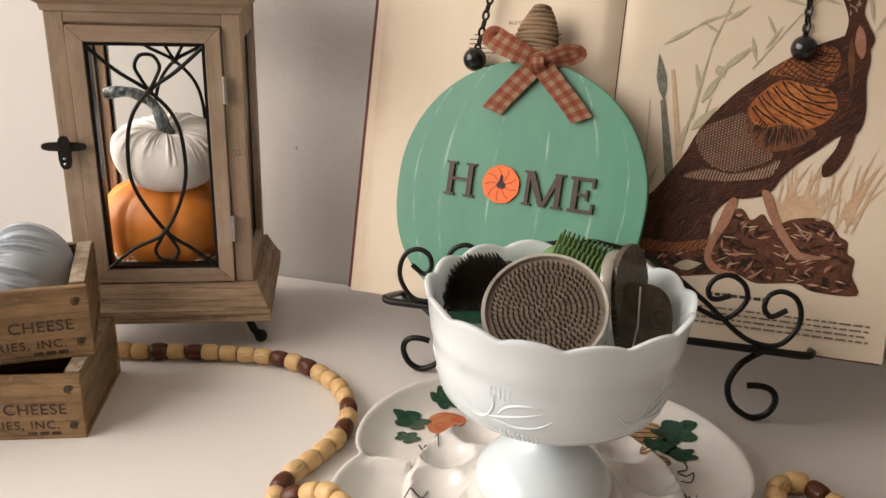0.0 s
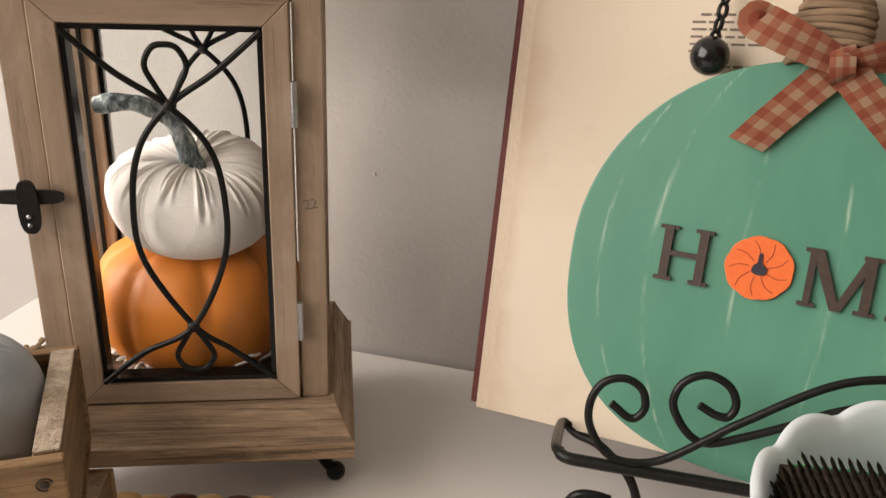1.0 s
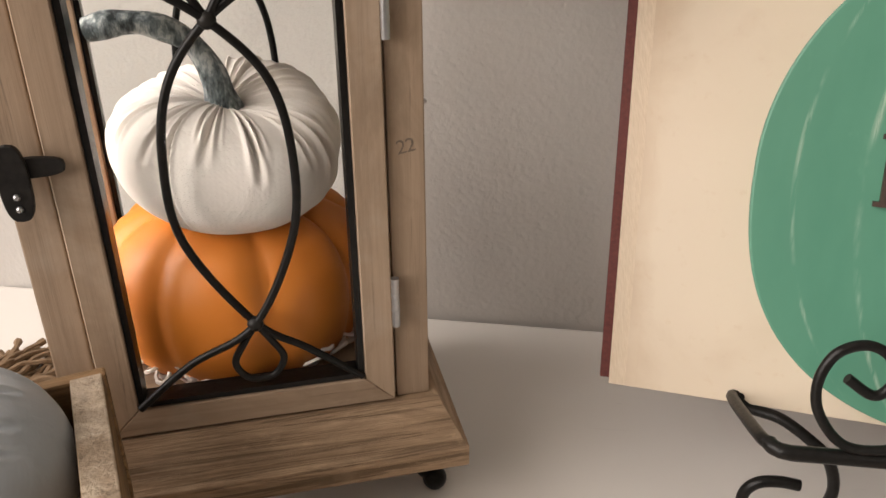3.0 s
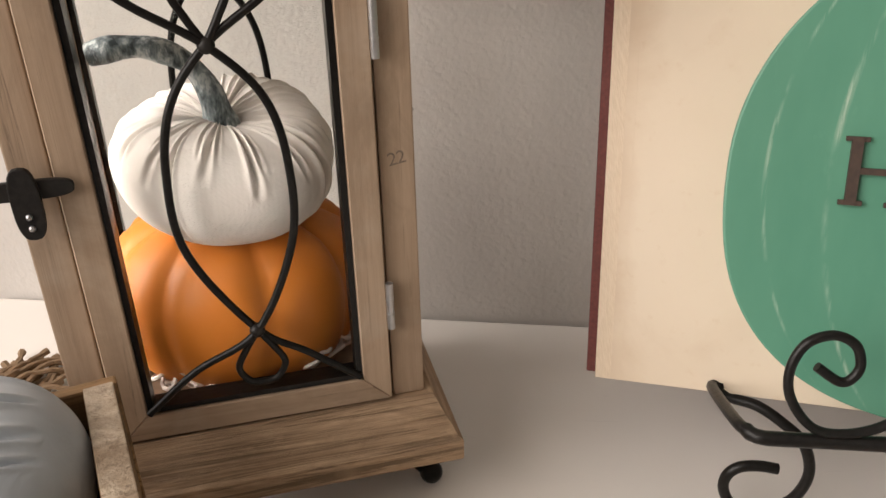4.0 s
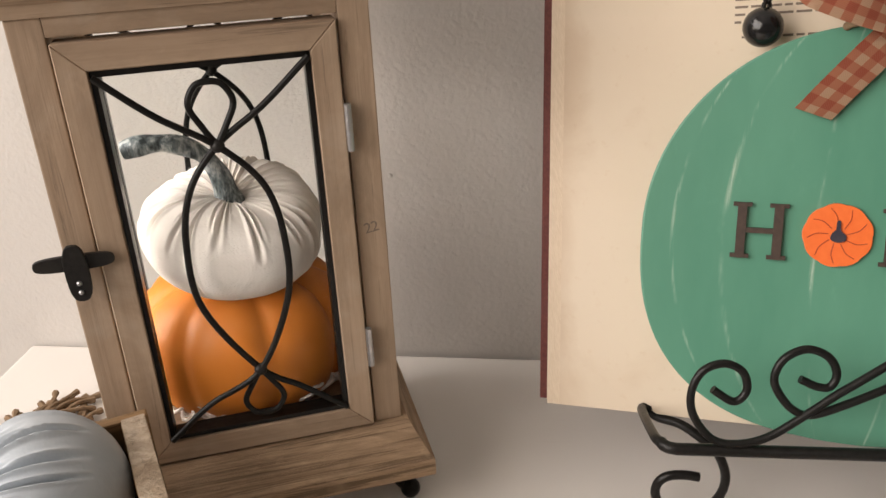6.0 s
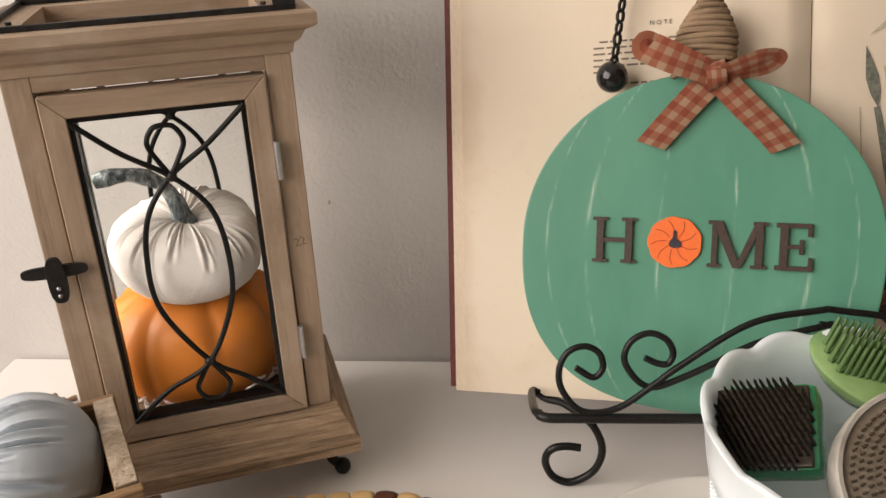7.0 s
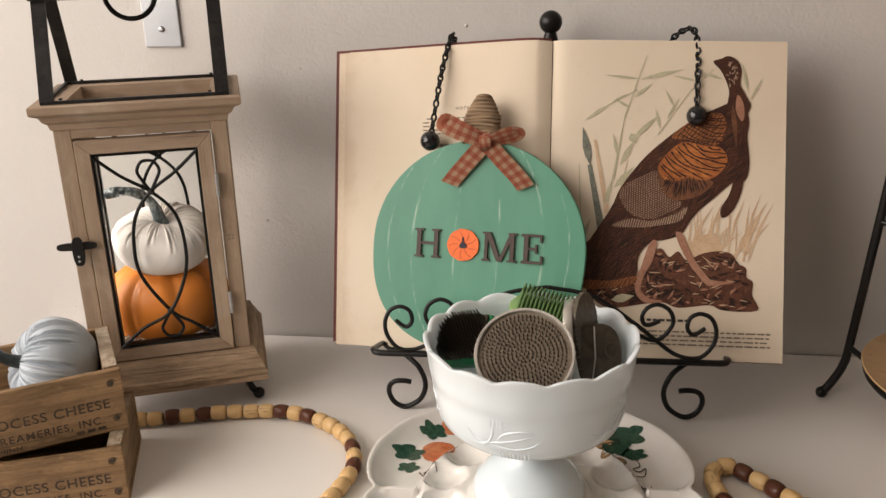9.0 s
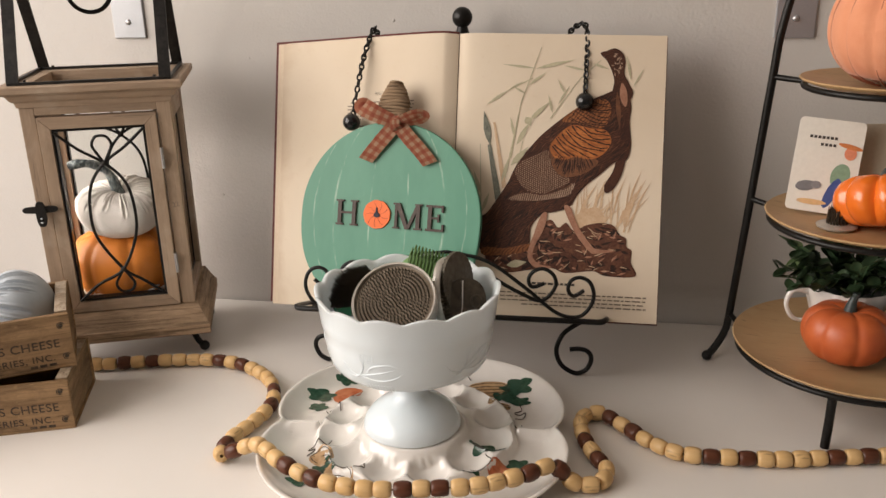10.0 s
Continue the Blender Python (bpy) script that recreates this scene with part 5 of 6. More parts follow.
bow = new("bow")
bow.parent = sign
bow.empty_display_size = 0.01
tagged(bow, "rust and tan gingham ribbon bow")
KX, KY = 0.0185, 0.1085
part("tail", ribbon([(KX, KY, 0.0035), (0.006, 0.094, 0.0032), (-0.008, 0.077, 0.0022), (-0.0170, 0.0655, 0.0012)], 0.0178, (0, 0, 1), taper_end=0.007), M_GINGHAM, bow, smooth=True)
part("tail", ribbon([(KX, KY, 0.0035), (0.034, 0.093, 0.0040), (0.052, 0.076, 0.0025), (0.0655, 0.0615, 0.0018)], 0.0178, (0, 0, 1), taper_end=-0.006), M_GINGHAM, bow, smooth=True)
part("loop", ribbon([(KX, KY, 0.0065), (0.005, 0.1130, 0.0115), (-0.010, 0.1185, 0.0135), (-0.0235, 0.1245, 0.0100), (-0.0220, 0.1245, 0.0055), (-0.006, 0.1175, 0.0045), (KX, KY, 0.0040)], lambda t: 0.0140 + 0.0070 * math.sin(math.pi * t), (0.2, 0.1, 1)), M_GINGHAM, bow, smooth=True)
part("loop", ribbon([(KX, KY, 0.0065), (0.030, 0.1130, 0.0110), (0.044, 0.1185, 0.0125), (0.0525, 0.1190, 0.0080), (0.048, 0.1140, 0.0045), (0.032, 0.1100, 0.0042), (KX, KY, 0.0040)], lambda t: 0.0110 + 0.003 * math.sin(math.pi * t), (0.1, -0.75, 0.65)), M_GINGHAM, bow, smooth=True)
part("knot", ribbon([(KX - 0.002, KY + 0.0085, 0.0035), (KX - 0.001, KY + 0.0060, 0.0090), (KX, KY, 0.0112), (KX + 0.001, KY - 0.0060, 0.0090), (KX + 0.002, KY - 0.0085, 0.0035)], 0.0120, (0.0, 0.05, 1)), M_GINGHAM, bow, smooth=True)


# ---------------------------------------------------------------- serving plate
PCX, PCY = 0.437, 0.768
M_CHINA = surface("glazed_ivory_china", (0.76, 0.725, 0.675), (0.80, 0.765, 0.715), 0.12, 60, 8, bump_s=0.02, coat=0.6)


def plate_r(a):
    return 0.141 + 0.029 * abs(math.sin(2 * (a - radians(5)))) ** 0.62


WELLS = [(0.083 * math.cos(radians(q)), 0.083 * math.sin(radians(q))) for q in range(20, 380, 30)]


def plate_z(x, y):
    """Height of the glazed surface at a place counted from the plate's middle."""
    r, a = math.hypot(x, y), math.atan2(y, x)
    edge = plate_r(a)
    f = r / edge
    z = 0.0060 + 0.0150 * max(0.0, min(1.0, (f - 0.80) / 0.19)) ** 2
    q = max(0.0, min(1.0, (0.1085 - r) / 0.010))
    z = max(z, 0.0060 + 0.0125 * q * q * (3 - 2 * q))
    for wx, wy in WELLS:
        d = math.hypot(x - wx, y - wy) / 0.0220
        if d < 1.0:
            z = min(z, 0.0185 - 0.0125 * (1 - d * d) ** 0.8)
    r2 = math.hypot(x, y + 0.010)
    q = max(0.0, min(1.0, (0.058 - r2) / 0.007))
    z = max(z, 0.0185 + 0.0080 * q * q * (3 - 2 * q)) if r2 < 0.058 else z
    for k in range(4):
        b = radians(5 + 90 * k)
        along, off = x * math.cos(b) + y * math.sin(b), -x * math.sin(b) + y * math.cos(b)
        if along > 0.104:
            z = max(z, 0.0060 + 0.0145 * math.exp(-(off / 0.0055) ** 2))
    return z


plate = thing("serving_plate", pose(PCX, PCY, 0.0), "glazed ivory four-lobed egg plate painted with pumpkins and leaves", "plate")
pb = bmesh.new()
NR, NA = 70, 180
top = []
for i in range(NR + 1):
    f = i / NR
    rt = []
    for k in range(NA):
        a = 2 * math.pi * k / NA
        r = plate_r(a) * f
        x, y = r * math.cos(a), r * math.sin(a)
        z = plate_z(x, y)
        if i == 0 and k > 0:
            rt.append(rt[0])
            continue
        rt.append(pb.verts.new((x, y, z)))
    top.append(rt)
for i in range(NR):
    for k in range(NA):
        k2 = (k + 1) % NA
        if i == 0:
            pb.faces.new((top[0][0], top[1][k], top[1][k2]))
        else:
            pb.faces.new((top[i][k], top[i + 1][k], top[i + 1][k2], top[i][k2]))
prev = top[NR]
for grow, z in ((0.0012, 0.0205), (0.0014, 0.0190), (-0.0008, 0.0172), (-0.030, 0.0030), (-0.042, 0.0), (-0.10, 0.0)):
    ring = []
    for k in range(NA):
        a = 2 * math.pi * k / NA
        r = plate_r(a) + grow
        ring.append(pb.verts.new((r * math.cos(a), r * math.sin(a), z)))
    for k in range(NA):
        pb.faces.new((prev[k], ring[k], ring[(k + 1) % NA], prev[(k + 1) % NA]))
    prev = ring
pb.faces.new(prev)
part("dish", pb, M_CHINA, plate, "glossy ivory dish with egg wells and scalloped rim", True)
M_D_ORANGE = surface("glaze_orange", (0.42, 0.10, 0.035), (0.60, 0.20, 0.09), 0.18, 140, 60, bump_s=0, big_c=(0.60, 0.24, 0.12))
M_D_GREEN = surface("glaze_green", (0.014, 0.045, 0.026), (0.05, 0.11, 0.07), 0.18, 200, 60, bump_s=0, big_c=(0.03, 0.075, 0.05))
M_D_TAN = surface("glaze_tan", (0.40, 0.24, 0.12), (0.56, 0.38, 0.21), 0.18, 140, 60, bump_s=0)
M_D_LINE = surface("glaze_line", (0.035, 0.025, 0.015), (0.08, 0.05, 0.03), 0.2, 200, 60, bump_s=0)


def on_plate(outline, material, name, label="", off=0.0004):
    bm = patch(outline)
    bmesh.ops.subdivide_edges(bm, edges=bm.edges[:], cuts=2, use_grid_fill=True)
    for vv in bm.verts:
        vv.co.z = plate_z(vv.co.x, vv.co.y) + off
    return part(name, bm, material, plate, label, True)


def plate_leaf(x, y, size, turn, seed=0):
    pts = []
    for k in range(40):
        t = 2 * math.pi * k / 40
        r = 1.38 * size * (0.62 + 0.30 * abs(math.cos(2.5 * t)) + 0.06 * math.sin(7 * t + seed))
        pts.append((x + r * math.cos(t + radians(turn)), y + 0.8 * r * math.sin(t + radians(turn))))
    on_plate(pts, M_D_GREEN, "painted_leaf", "painted dark green leaf", 0.0007)


def plate_gourd(x, y, a, b, turn, material, seed, lines=5):
    on_plate(blob(x, y, a, b, turn, 36, 0.03, seed, 2.2), material, "painted_pumpkin", "painted pumpkin")
    c, s = math.cos(radians(turn)), math.sin(radians(turn))
    for k in range(lines):
        q = (k + 0.5) / lines * 2 - 1
        pts = []
        for j in range(9):
            u0 = (j / 8 * 2 - 1) * 0.96
            v0 = q * b * math.sqrt(max(0.02, 1 - u0 * u0))
            px, py = x + a * u0 * c - v0 * s, y + a * u0 * s + v0 * c
            pts.append((px, py, plate_z(px, py) + 0.0006))
        if material is M_D_TAN:
            part("painted_line", tube(pts, 0.00045, 4), M_D_LINE, plate)


def plate_vine(pts, loops=0):
    line = spline([(x, y, 0) for x, y in pts], 8)
    part("painted_vine", tube([(q.x, q.y, plate_z(q.x, q.y) + 0.0006) for q in line], 0.00055, 4), M_D_LINE, plate)


def rel(x, y):
    return x - PCX, y - PCY


plate_gourd(*rel(0.342, 0.838), 0.0175, 0.0185, 10, M_D_ORANGE, 1)
plate_gourd(*rel(0.352, 0.884), 0.0125, 0.0130, 30, M_D_ORANGE, 2)
plate_leaf(*rel(0.312, 0.832), 0.0135, 20, 1)
plate_leaf(*rel(0.316, 0.808), 0.0090, 70, 2)
plate_leaf(*rel(0.332, 0.872), 0.0120, -20, 3)
plate_vine([rel(0.358, 0.835), rel(0.372, 0.848), rel(0.385, 0.852), rel(0.395, 0.862)])
plate_vine([rel(0.328, 0.800), rel(0.336, 0.790), rel(0.333, 0.800), rel(0.342, 0.803), rel(0.346, 0.795)])
plate_gourd(*rel(0.499, 0.874), 0.0260, 0.0190, 12, M_D_TAN, 3)
plate_gourd(*rel(0.516, 0.838), 0.0130, 0.0085, -5, M_D_TAN, 5, 3)
plate_leaf(*rel(0.531, 0.880), 0.0155, 40, 4)
plate_leaf(*rel(0.519, 0.860), 0.0120, 10, 5)
plate_leaf(*rel(0.537, 0.852), 0.0105, -20, 6)
plate_vine([rel(0.537, 0.848), rel(0.541, 0.832), rel(0.534, 0.826), rel(0.540, 0.822), rel(0.546, 0.828), rel(0.544, 0.815), rel(0.536, 0.814)])
plate_vine([rel(0.476, 0.893), rel(0.470, 0.905), rel(0.477, 0.908), rel(0.472, 0.915)])
plate_vine([rel(0.543, 0.796), rel(0.538, 0.788), rel(0.545, 0.786), rel(0.546, 0.778)])
plate_leaf(*rel(0.515, 0.742), 0.0150, 18, 7)
plate_leaf(*rel(0.548, 0.727), 0.0105, 60, 8)
plate_gourd(*rel(0.535, 0.712), 0.0165, 0.0120, 15, M_D_ORANGE, 6)
plate_leaf(*rel(0.503, 0.700), 0.0085, 40, 9)
plate_vine([rel(0.515, 0.728), rel(0.522, 0.716), rel(0.512, 0.708), rel(0.502, 0.712)])
plate_gourd(*rel(0.352, 0.707), 0.0150, 0.0095, -30, M_D_TAN, 7, 3)
plate_gourd(*rel(0.372, 0.676), 0.0230, 0.0160, -20, M_D_TAN, 8)
plate_leaf(*rel(0.360, 0.690), 0.0110, 15, 10)
plate_leaf(*rel(0.342, 0.672), 0.0120, 55, 11)
plate_vine([rel(0.335, 0.712), rel(0.340, 0.724), rel(0.333, 0.722), rel(0.341, 0.733), rel(0.350, 0.730), rel(0.352, 0.742)])
plate_vine([rel(0.388, 0.686), rel(0.398, 0.694), rel(0.402, 0.686), rel(0.392, 0.684)])

# ---------------------------------------------------------------- milk glass bowl
def milk_build(nt, b):
    v = coords(nt)
    n1 = noise_tex(nt, v, 12, 3)
    nt.links.new(ramp(nt, n1, [(0.3, (0.715, 0.790, 0.825)), (0.7, (0.745, 0.815, 0.85))]), b.inputs["Base Color"])
    b.inputs["Roughness"].default_value = 0.20
    b.inputs["Subsurface Weight"].default_value = 0.4
    b.inputs["Subsurface Radius"].default_value = (1.0, 1.0, 1.0)
    b.inputs["Subsurface Scale"].default_value = 0.012
    b.inputs["Coat Weight"].default_value = 0.3
    bump(nt, b, noise_tex(nt, v, 60, 2), 0.03, 0.001)


M_MILK = mat("milk_glass", milk_build)
M_MILK_RELIEF = surface("moulded_milk_glass", (0.715, 0.790, 0.825), (0.745, 0.815, 0.85), 0.24, 40, 10, bump_s=0.02)
BZ = plate_z(0, -0.010) + 0.0003
bowl = thing("pedestal_bowl", pose(PCX - 0.002, PCY - 0.010, BZ), "white milk glass pedestal bowl with scalloped rim on the plate", "bowl")
H0 = 0.178 - BZ
BOWL_OUT = [(0.0, 0.0015), (0.040, 0.0015), (0.0490, 0.0), (0.0512, 0.0010), (0.0512, 0.0035), (0.0488, 0.0095), (0.0440, 0.0160), (0.0370, 0.0222), (0.0272, 0.0278), (0.0198, 0.0335), (0.0164, 0.0405), (0.0158, 0.0500), (0.0175, 0.0580), (0.0220, 0.0632), (0.0480, 0.0655),
            (0.0660, 0.0688), (0.0752, 0.0728), (0.0798, 0.0785), (0.0822, 0.0865), (0.0840, 0.0970), (0.0856, 0.1080), (0.0862, 0.1170), (0.0874, 0.1195), (0.0886, 0.1280), (0.0908, H0 - 0.004), (0.0925, H0 - 0.0012), (0.0922, H0), (0.0900, H0 + 0.0004), (0.0880, H0 - 0.0012)]
BOWL_IN = [(0.0858, H0 - 0.008), (0.0832, 0.1220), (0.0805, 0.1000), (0.0768, 0.0890), (0.0705, 0.0810), (0.0570, 0.0745), (0.0350, 0.0710), (0.0, 0.0698)]

BOWL_OUT = [(r * 0.976, z + (0.004 * (H0 - z) / (H0 - 0.0632) if z > 0.06 else 0.0)) for r, z in BOWL_OUT]
BOWL_IN = [(r * 0.966, z + 0.003) if z < 0.1 else (r * 0.966, z) for r, z in BOWL_IN]


def scallop(a, r, z, i):
    k = max(0.0, (z - 0.112) / (H0 - 0.112))
    w = abs(math.sin(7 * a + 0.4)) ** 0.8
    return r * (1 + 0.018 * k * (w - 0.5)), z + 0.0050 * k ** 3 * (w - 0.5)


bb = lathe(BOWL_OUT + BOWL_IN, 168, scallop)
part("bowl_body", bb, M_MILK, bowl, "", True)


def wall_r(z):
    for (r0, z0), (r1, z1) in zip(BOWL_OUT[14:], BOWL_OUT[15:]):
        if z0 <= z <= z1:
            return r0 + (r1 - r0) * (z - z0) / (z1 - z0)
    return 0.084


def relief(pts, r, flat=0.55):
    """Low relief along (angle, height) pairs on the outside of the bowl."""
    line = spline([(a, z, 0) for a, z in pts], 8)
    out = []
    for q in line:
        rr = wall_r(q.y) - 0.0002
        out.append((rr * math.cos(radians(q.x)), rr * math.sin(radians(q.x)), q.y))
    n = len(out)
    return tube(out, lambda t: r * (0.25 + math.sin(math.pi * min(1, max(0, t))) ** 0.7), 8)


for base in range(0, 360, 72):
    b0 = base - 112
    for pts, r in (([(b0 - 10, 0.089), (b0 - 2, 0.090), (b0 + 3, 0.100), (b0 + 3, 0.111)], 0.0010), ([(b0 - 6, 0.090), (b0 + 4, 0.093), (b0 + 16, 0.098), (b0 + 26, 0.103)], 0.0011),
                   ([(b0 + 4, 0.093), (b0 + 10, 0.103), (b0 + 20, 0.107), (b0 + 27, 0.105)], 0.0012), ([(b0 + 2, 0.091), (b0 + 14, 0.089), (b0 + 24, 0.092), (b0 + 30, 0.098)], 0.0012),
                   ([(b0 - 14, 0.102), (b0 - 9, 0.094), (b0 - 2, 0.091)], 0.0010)):
        part("relief_leaf", relief(pts, r * 0.75), M_MILK_RELIEF, bowl, "", True)
    dots = bmesh.new()
    for i in range(9):
        for j in range(5):
            aa, zz = radians(b0 + 6 + 2.2 * i), 0.0735 + 0.0024 * j
            rr = wall_r(zz) - 0.0003
            join(dots, moved(sphere(0.0010, 6, 4), Matrix.Translation((rr * math.cos(aa), rr * math.sin(aa), zz))))
    for i in range(5):
        for j in range(4):
            aa, zz = radians(b0 + 2 + 2.2 * i), 0.108 + 0.0022 * j
            rr = wall_r(zz) - 0.0003
            join(dots, moved(sphere(0.0009, 6, 4), Matrix.Translation((rr * math.cos(aa), rr * math.sin(aa), zz))))
    tagged(part("beaded_texture", dots, M_MILK_RELIEF, bowl, "", True), kind="stuff")

# ---------------------------------------------------------------- flower frogs (pin holders) in the bowl
M_PEWTER = surface("dull_pewter", (0.44, 0.41, 0.36), (0.53, 0.49, 0.43), 0.45, 200, 40, 0.35, 0.15, 0.0005, big_c=(0.30, 0.265, 0.225))
M_PIN = surface("brass_pins_tarnished", (0.045, 0.034, 0.022), (0.11, 0.086, 0.058), 0.42, 400, 90, 0.4, 0.0)
M_PINBED = surface("tarnished_pin_bed", (0.20, 0.160, 0.115), (0.28, 0.225, 0.165), 0.6, 300, 60, 0.1, 0.3, 0.0006)
M_DARKPIN = surface("dark_steel_pins", (0.022, 0.016, 0.010), (0.055, 0.040, 0.026), 0.42, 400, 80, 0.5, 0.0)
M_SILVER = surface("worn_silver_rim", (0.48, 0.455, 0.41), (0.60, 0.575, 0.53), 0.36, 120, 40, 0.8, 0.08, 0.0004)
M_LEAD = surface("dark_lead", (0.034, 0.026, 0.017), (0.070, 0.054, 0.037), 0.55, 160, 60, 0.0, 0.6, 0.0008, big_c=(0.080, 0.061, 0.042), spec=0.25)
M_DULLSTEEL = surface("dull_dark_steel", (0.085, 0.074, 0.056), (0.16, 0.14, 0.108), 0.5, 180, 60, 0.4, 0.2, 0.0005, spec=0.3)
M_GREENGLASS = surface("green_plastic_base", (0.01, 0.22, 0.075), (0.015, 0.27, 0.095), 0.22, 60, 20, bump_s=0.02, coat=0.4)
M_GREENPIN = surface("green_rubber_spikes", (0.070, 0.130, 0.038), (0.105, 0.185, 0.058), 0.45, 120, 40, bump_s=0.1)
M_LIMEGLASS = surface("lime_plastic_rim", (0.20, 0.34, 0.11), (0.28, 0.42, 0.17), 0.15, 60, 20, bump_s=0.02, coat=0.6)


def spikes(places, length, r, seg=5, lean=0.0, seed=0, splay=0.0):
    bm = bmesh.new()
    rng = random.Random(seed)
    for x, y in places:
        lx, ly = rng.gauss(0, lean) + splay * x, rng.gauss(0, lean) + splay * y
        base = [bm.verts.new((x + r * math.cos(2 * math.pi * k / seg), y + r * math.sin(2 * math.pi * k / seg), 0)) for k in range(seg)]
        mid = [bm.verts.new((x + lx * 0.7 * length + 0.8 * r * math.cos(2 * math.pi * k / seg), y + ly * 0.7 * length + 0.8 * r * math.sin(2 * math.pi * k / seg), length * 0.72)) for k in range(seg)]
        tip = bm.verts.new((x + lx * length, y + ly * length, length))
        for k in range(seg):
            bm.faces.new((base[k], base[(k + 1) % seg], mid[(k + 1) % seg], mid[k]))
            bm.faces.new((mid[k], mid[(k + 1) % seg], tip))
    return bm


def rings(r, step):
    out = [(0, 0)]
    k = 1
    while k * step < r:
        n = max(6, int(round(2 * math.pi * k)))
        out += [(k * step * math.cos(2 * math.pi * j / n + 0.3 * k), k * step * math.sin(2 * math.pi * j / n + 0.3 * k)) for j in range(n)]
        k += 1
    return out


def face(place, normal, spin=0.0):
    q = Vector(normal).normalized().to_track_quat("Z", "Y").to_matrix().to_4x4()
    return Matrix.Translation(place) @ q @ pose(0, 0, 0, 0, 0, spin)


def set_face(place, normal, xdir):
    z = Vector(normal).normalized()
    x = (Vector(xdir) - z * Vector(xdir).dot(z)).normalized()
    y = z.cross(x)
    m = Matrix((x, y, z)).transposed().to_4x4()
    return Matrix.Translation(place) @ m


fr = thing("flower_frog", face((0.4315, 0.7170, 0.1790), (-0.04, -0.66, 0.75)) @ Matrix.Scale(0.90, 4), "large round pewter flower frog with brass pins in the bowl", "flower frog", "flower frogs")
part("base", lathe([(0, -0.016), (0.0415, -0.016), (0.0440, -0.0145), (0.0448, -0.004), (0.0448, 0.0035), (0.0440, 0.0048), (0.0420, 0.0045), (0.0415, 0.0), (0, 0.0)], 64), M_PEWTER, fr, "pewter cup with a rolled rim", True)
part("pin_bed", lathe([(0, 0.0006), (0.0412, 0.0006), (0.0412, 0.0002), (0, 0.0002)], 48), M_PINBED, fr, "tarnished pin bed")
pins = part("pin_field", spikes(rings(0.0405, 0.0037), 0.0072, 0.00085, 5, 0.03, 2), M_PIN, fr, "rows of tarnished brass pins")
tagged(pins, kind="stuff")

fr = thing("flower_frog", face((0.3760, 0.7710, 0.1665), (-0.42, -0.46, 0.78), 28), "dark steel pin flower frog on a green base in the bowl", "flower frog", "flower frogs")
part("base", box((-0.022, -0.022, -0.018), (0.026, 0.024, 0.0), 0.006), M_GREENGLASS, fr, "bright green plastic base", True)
pins = part("pin_field", spikes([(0.0031 * i + 0.0015 * (j % 2), 0.0030 * j) for i in range(-7, 8) for j in range(-7, 8) if (abs(i) / 7.6) ** 2.8 + (abs(j) / 7.6) ** 2.8 < 1], 0.0120, 0.00095, 5, 0.02, 3, 1.6), M_DARKPIN, fr, "dense dark steel pins")
tagged(pins, kind="stuff")
part("pin_bed", box((-0.0215, -0.0205, 0.0), (0.0225, 0.0205, 0.0025), 0.001), M_DARKPIN, fr, "dark pin bed")

fr = thing("flower_frog", set_face((0.4480, 0.8240, 0.1670), (0.26, -0.12, 0.95), (1, 0.02, -0.27)), "green spiked flower frog with clear lime rim in the bowl", "flower frog", "flower frogs")
part("base", lathe([(0, -0.010), (0.028, -0.010), (0.034, -0.004), (0.036, 0.0), (0.0345, 0.002), (0, 0.002)], 48), M_LIMEGLASS, fr, "glossy lime plastic base", True)
spike_me = finish(tube([(0, 0, 0.001), (0, 0, 0.0175), (0, 0, 0.0205)], lambda t: 0.00155 - 0.0007 * t, 7), "spike", M_GREENPIN, True)
for n, y in ((15, -0.012), (16, -0.004), (16, 0.004), (15, 0.012)):
    for i in range(n):
        ob = new("spike", spike_me)
        ob.parent = fr
        ob.matrix_local = Matrix.Translation(((i - (n - 1) / 2) * 0.0037, y, 0))

fr = thing("flower_frog", set_face((0.4735, 0.7740, 0.1640), (0.97, -0.12, 0.20), (0, 1, 0)), "silver-rimmed round flower frog standing on edge in the bowl", "flower frog", "flower frogs")
part("base", lathe([(0, -0.004), (0.034, -0.004), (0.0375, -0.0035), (0.0385, -0.001), (0.0385, 0.0035), (0.0375, 0.0045), (0.036, 0.004), (0.0355, 0.0), (0, 0.0)], 56), M_SILVER, fr, "silver rim", True)
part("pin_bed", lathe([(0, 0.0006), (0.0352, 0.0006), (0.0352, 0.0002), (0, 0.0002)], 40), M_PINBED, fr)
pins = part("pin_field", spikes(rings(0.034, 0.0042), 0.0075, 0.0007, 5, 0.04, 4), M_PIN, fr)
tagged(pins, kind="stuff")
fr = thing("flower_frog", set_face((0.4815, 0.7780, 0.1780), (0.93, -0.32, 0.18), (0, 1, 0)), "thin pewter flower frog with a notched edge in the bowl", "flower frog", "flower frogs")
part("base", lathe([(0, -0.004), (0.027, -0.004), (0.029, -0.003), (0.029, 0.001), (0, 0.0015)], 90, lambda a, r, z, i: (r * (1 + (0.03 * (math.sin(30 * a) > 0) if r > 0.026 else 0)), z)), M_DULLSTEEL, fr, "", True)

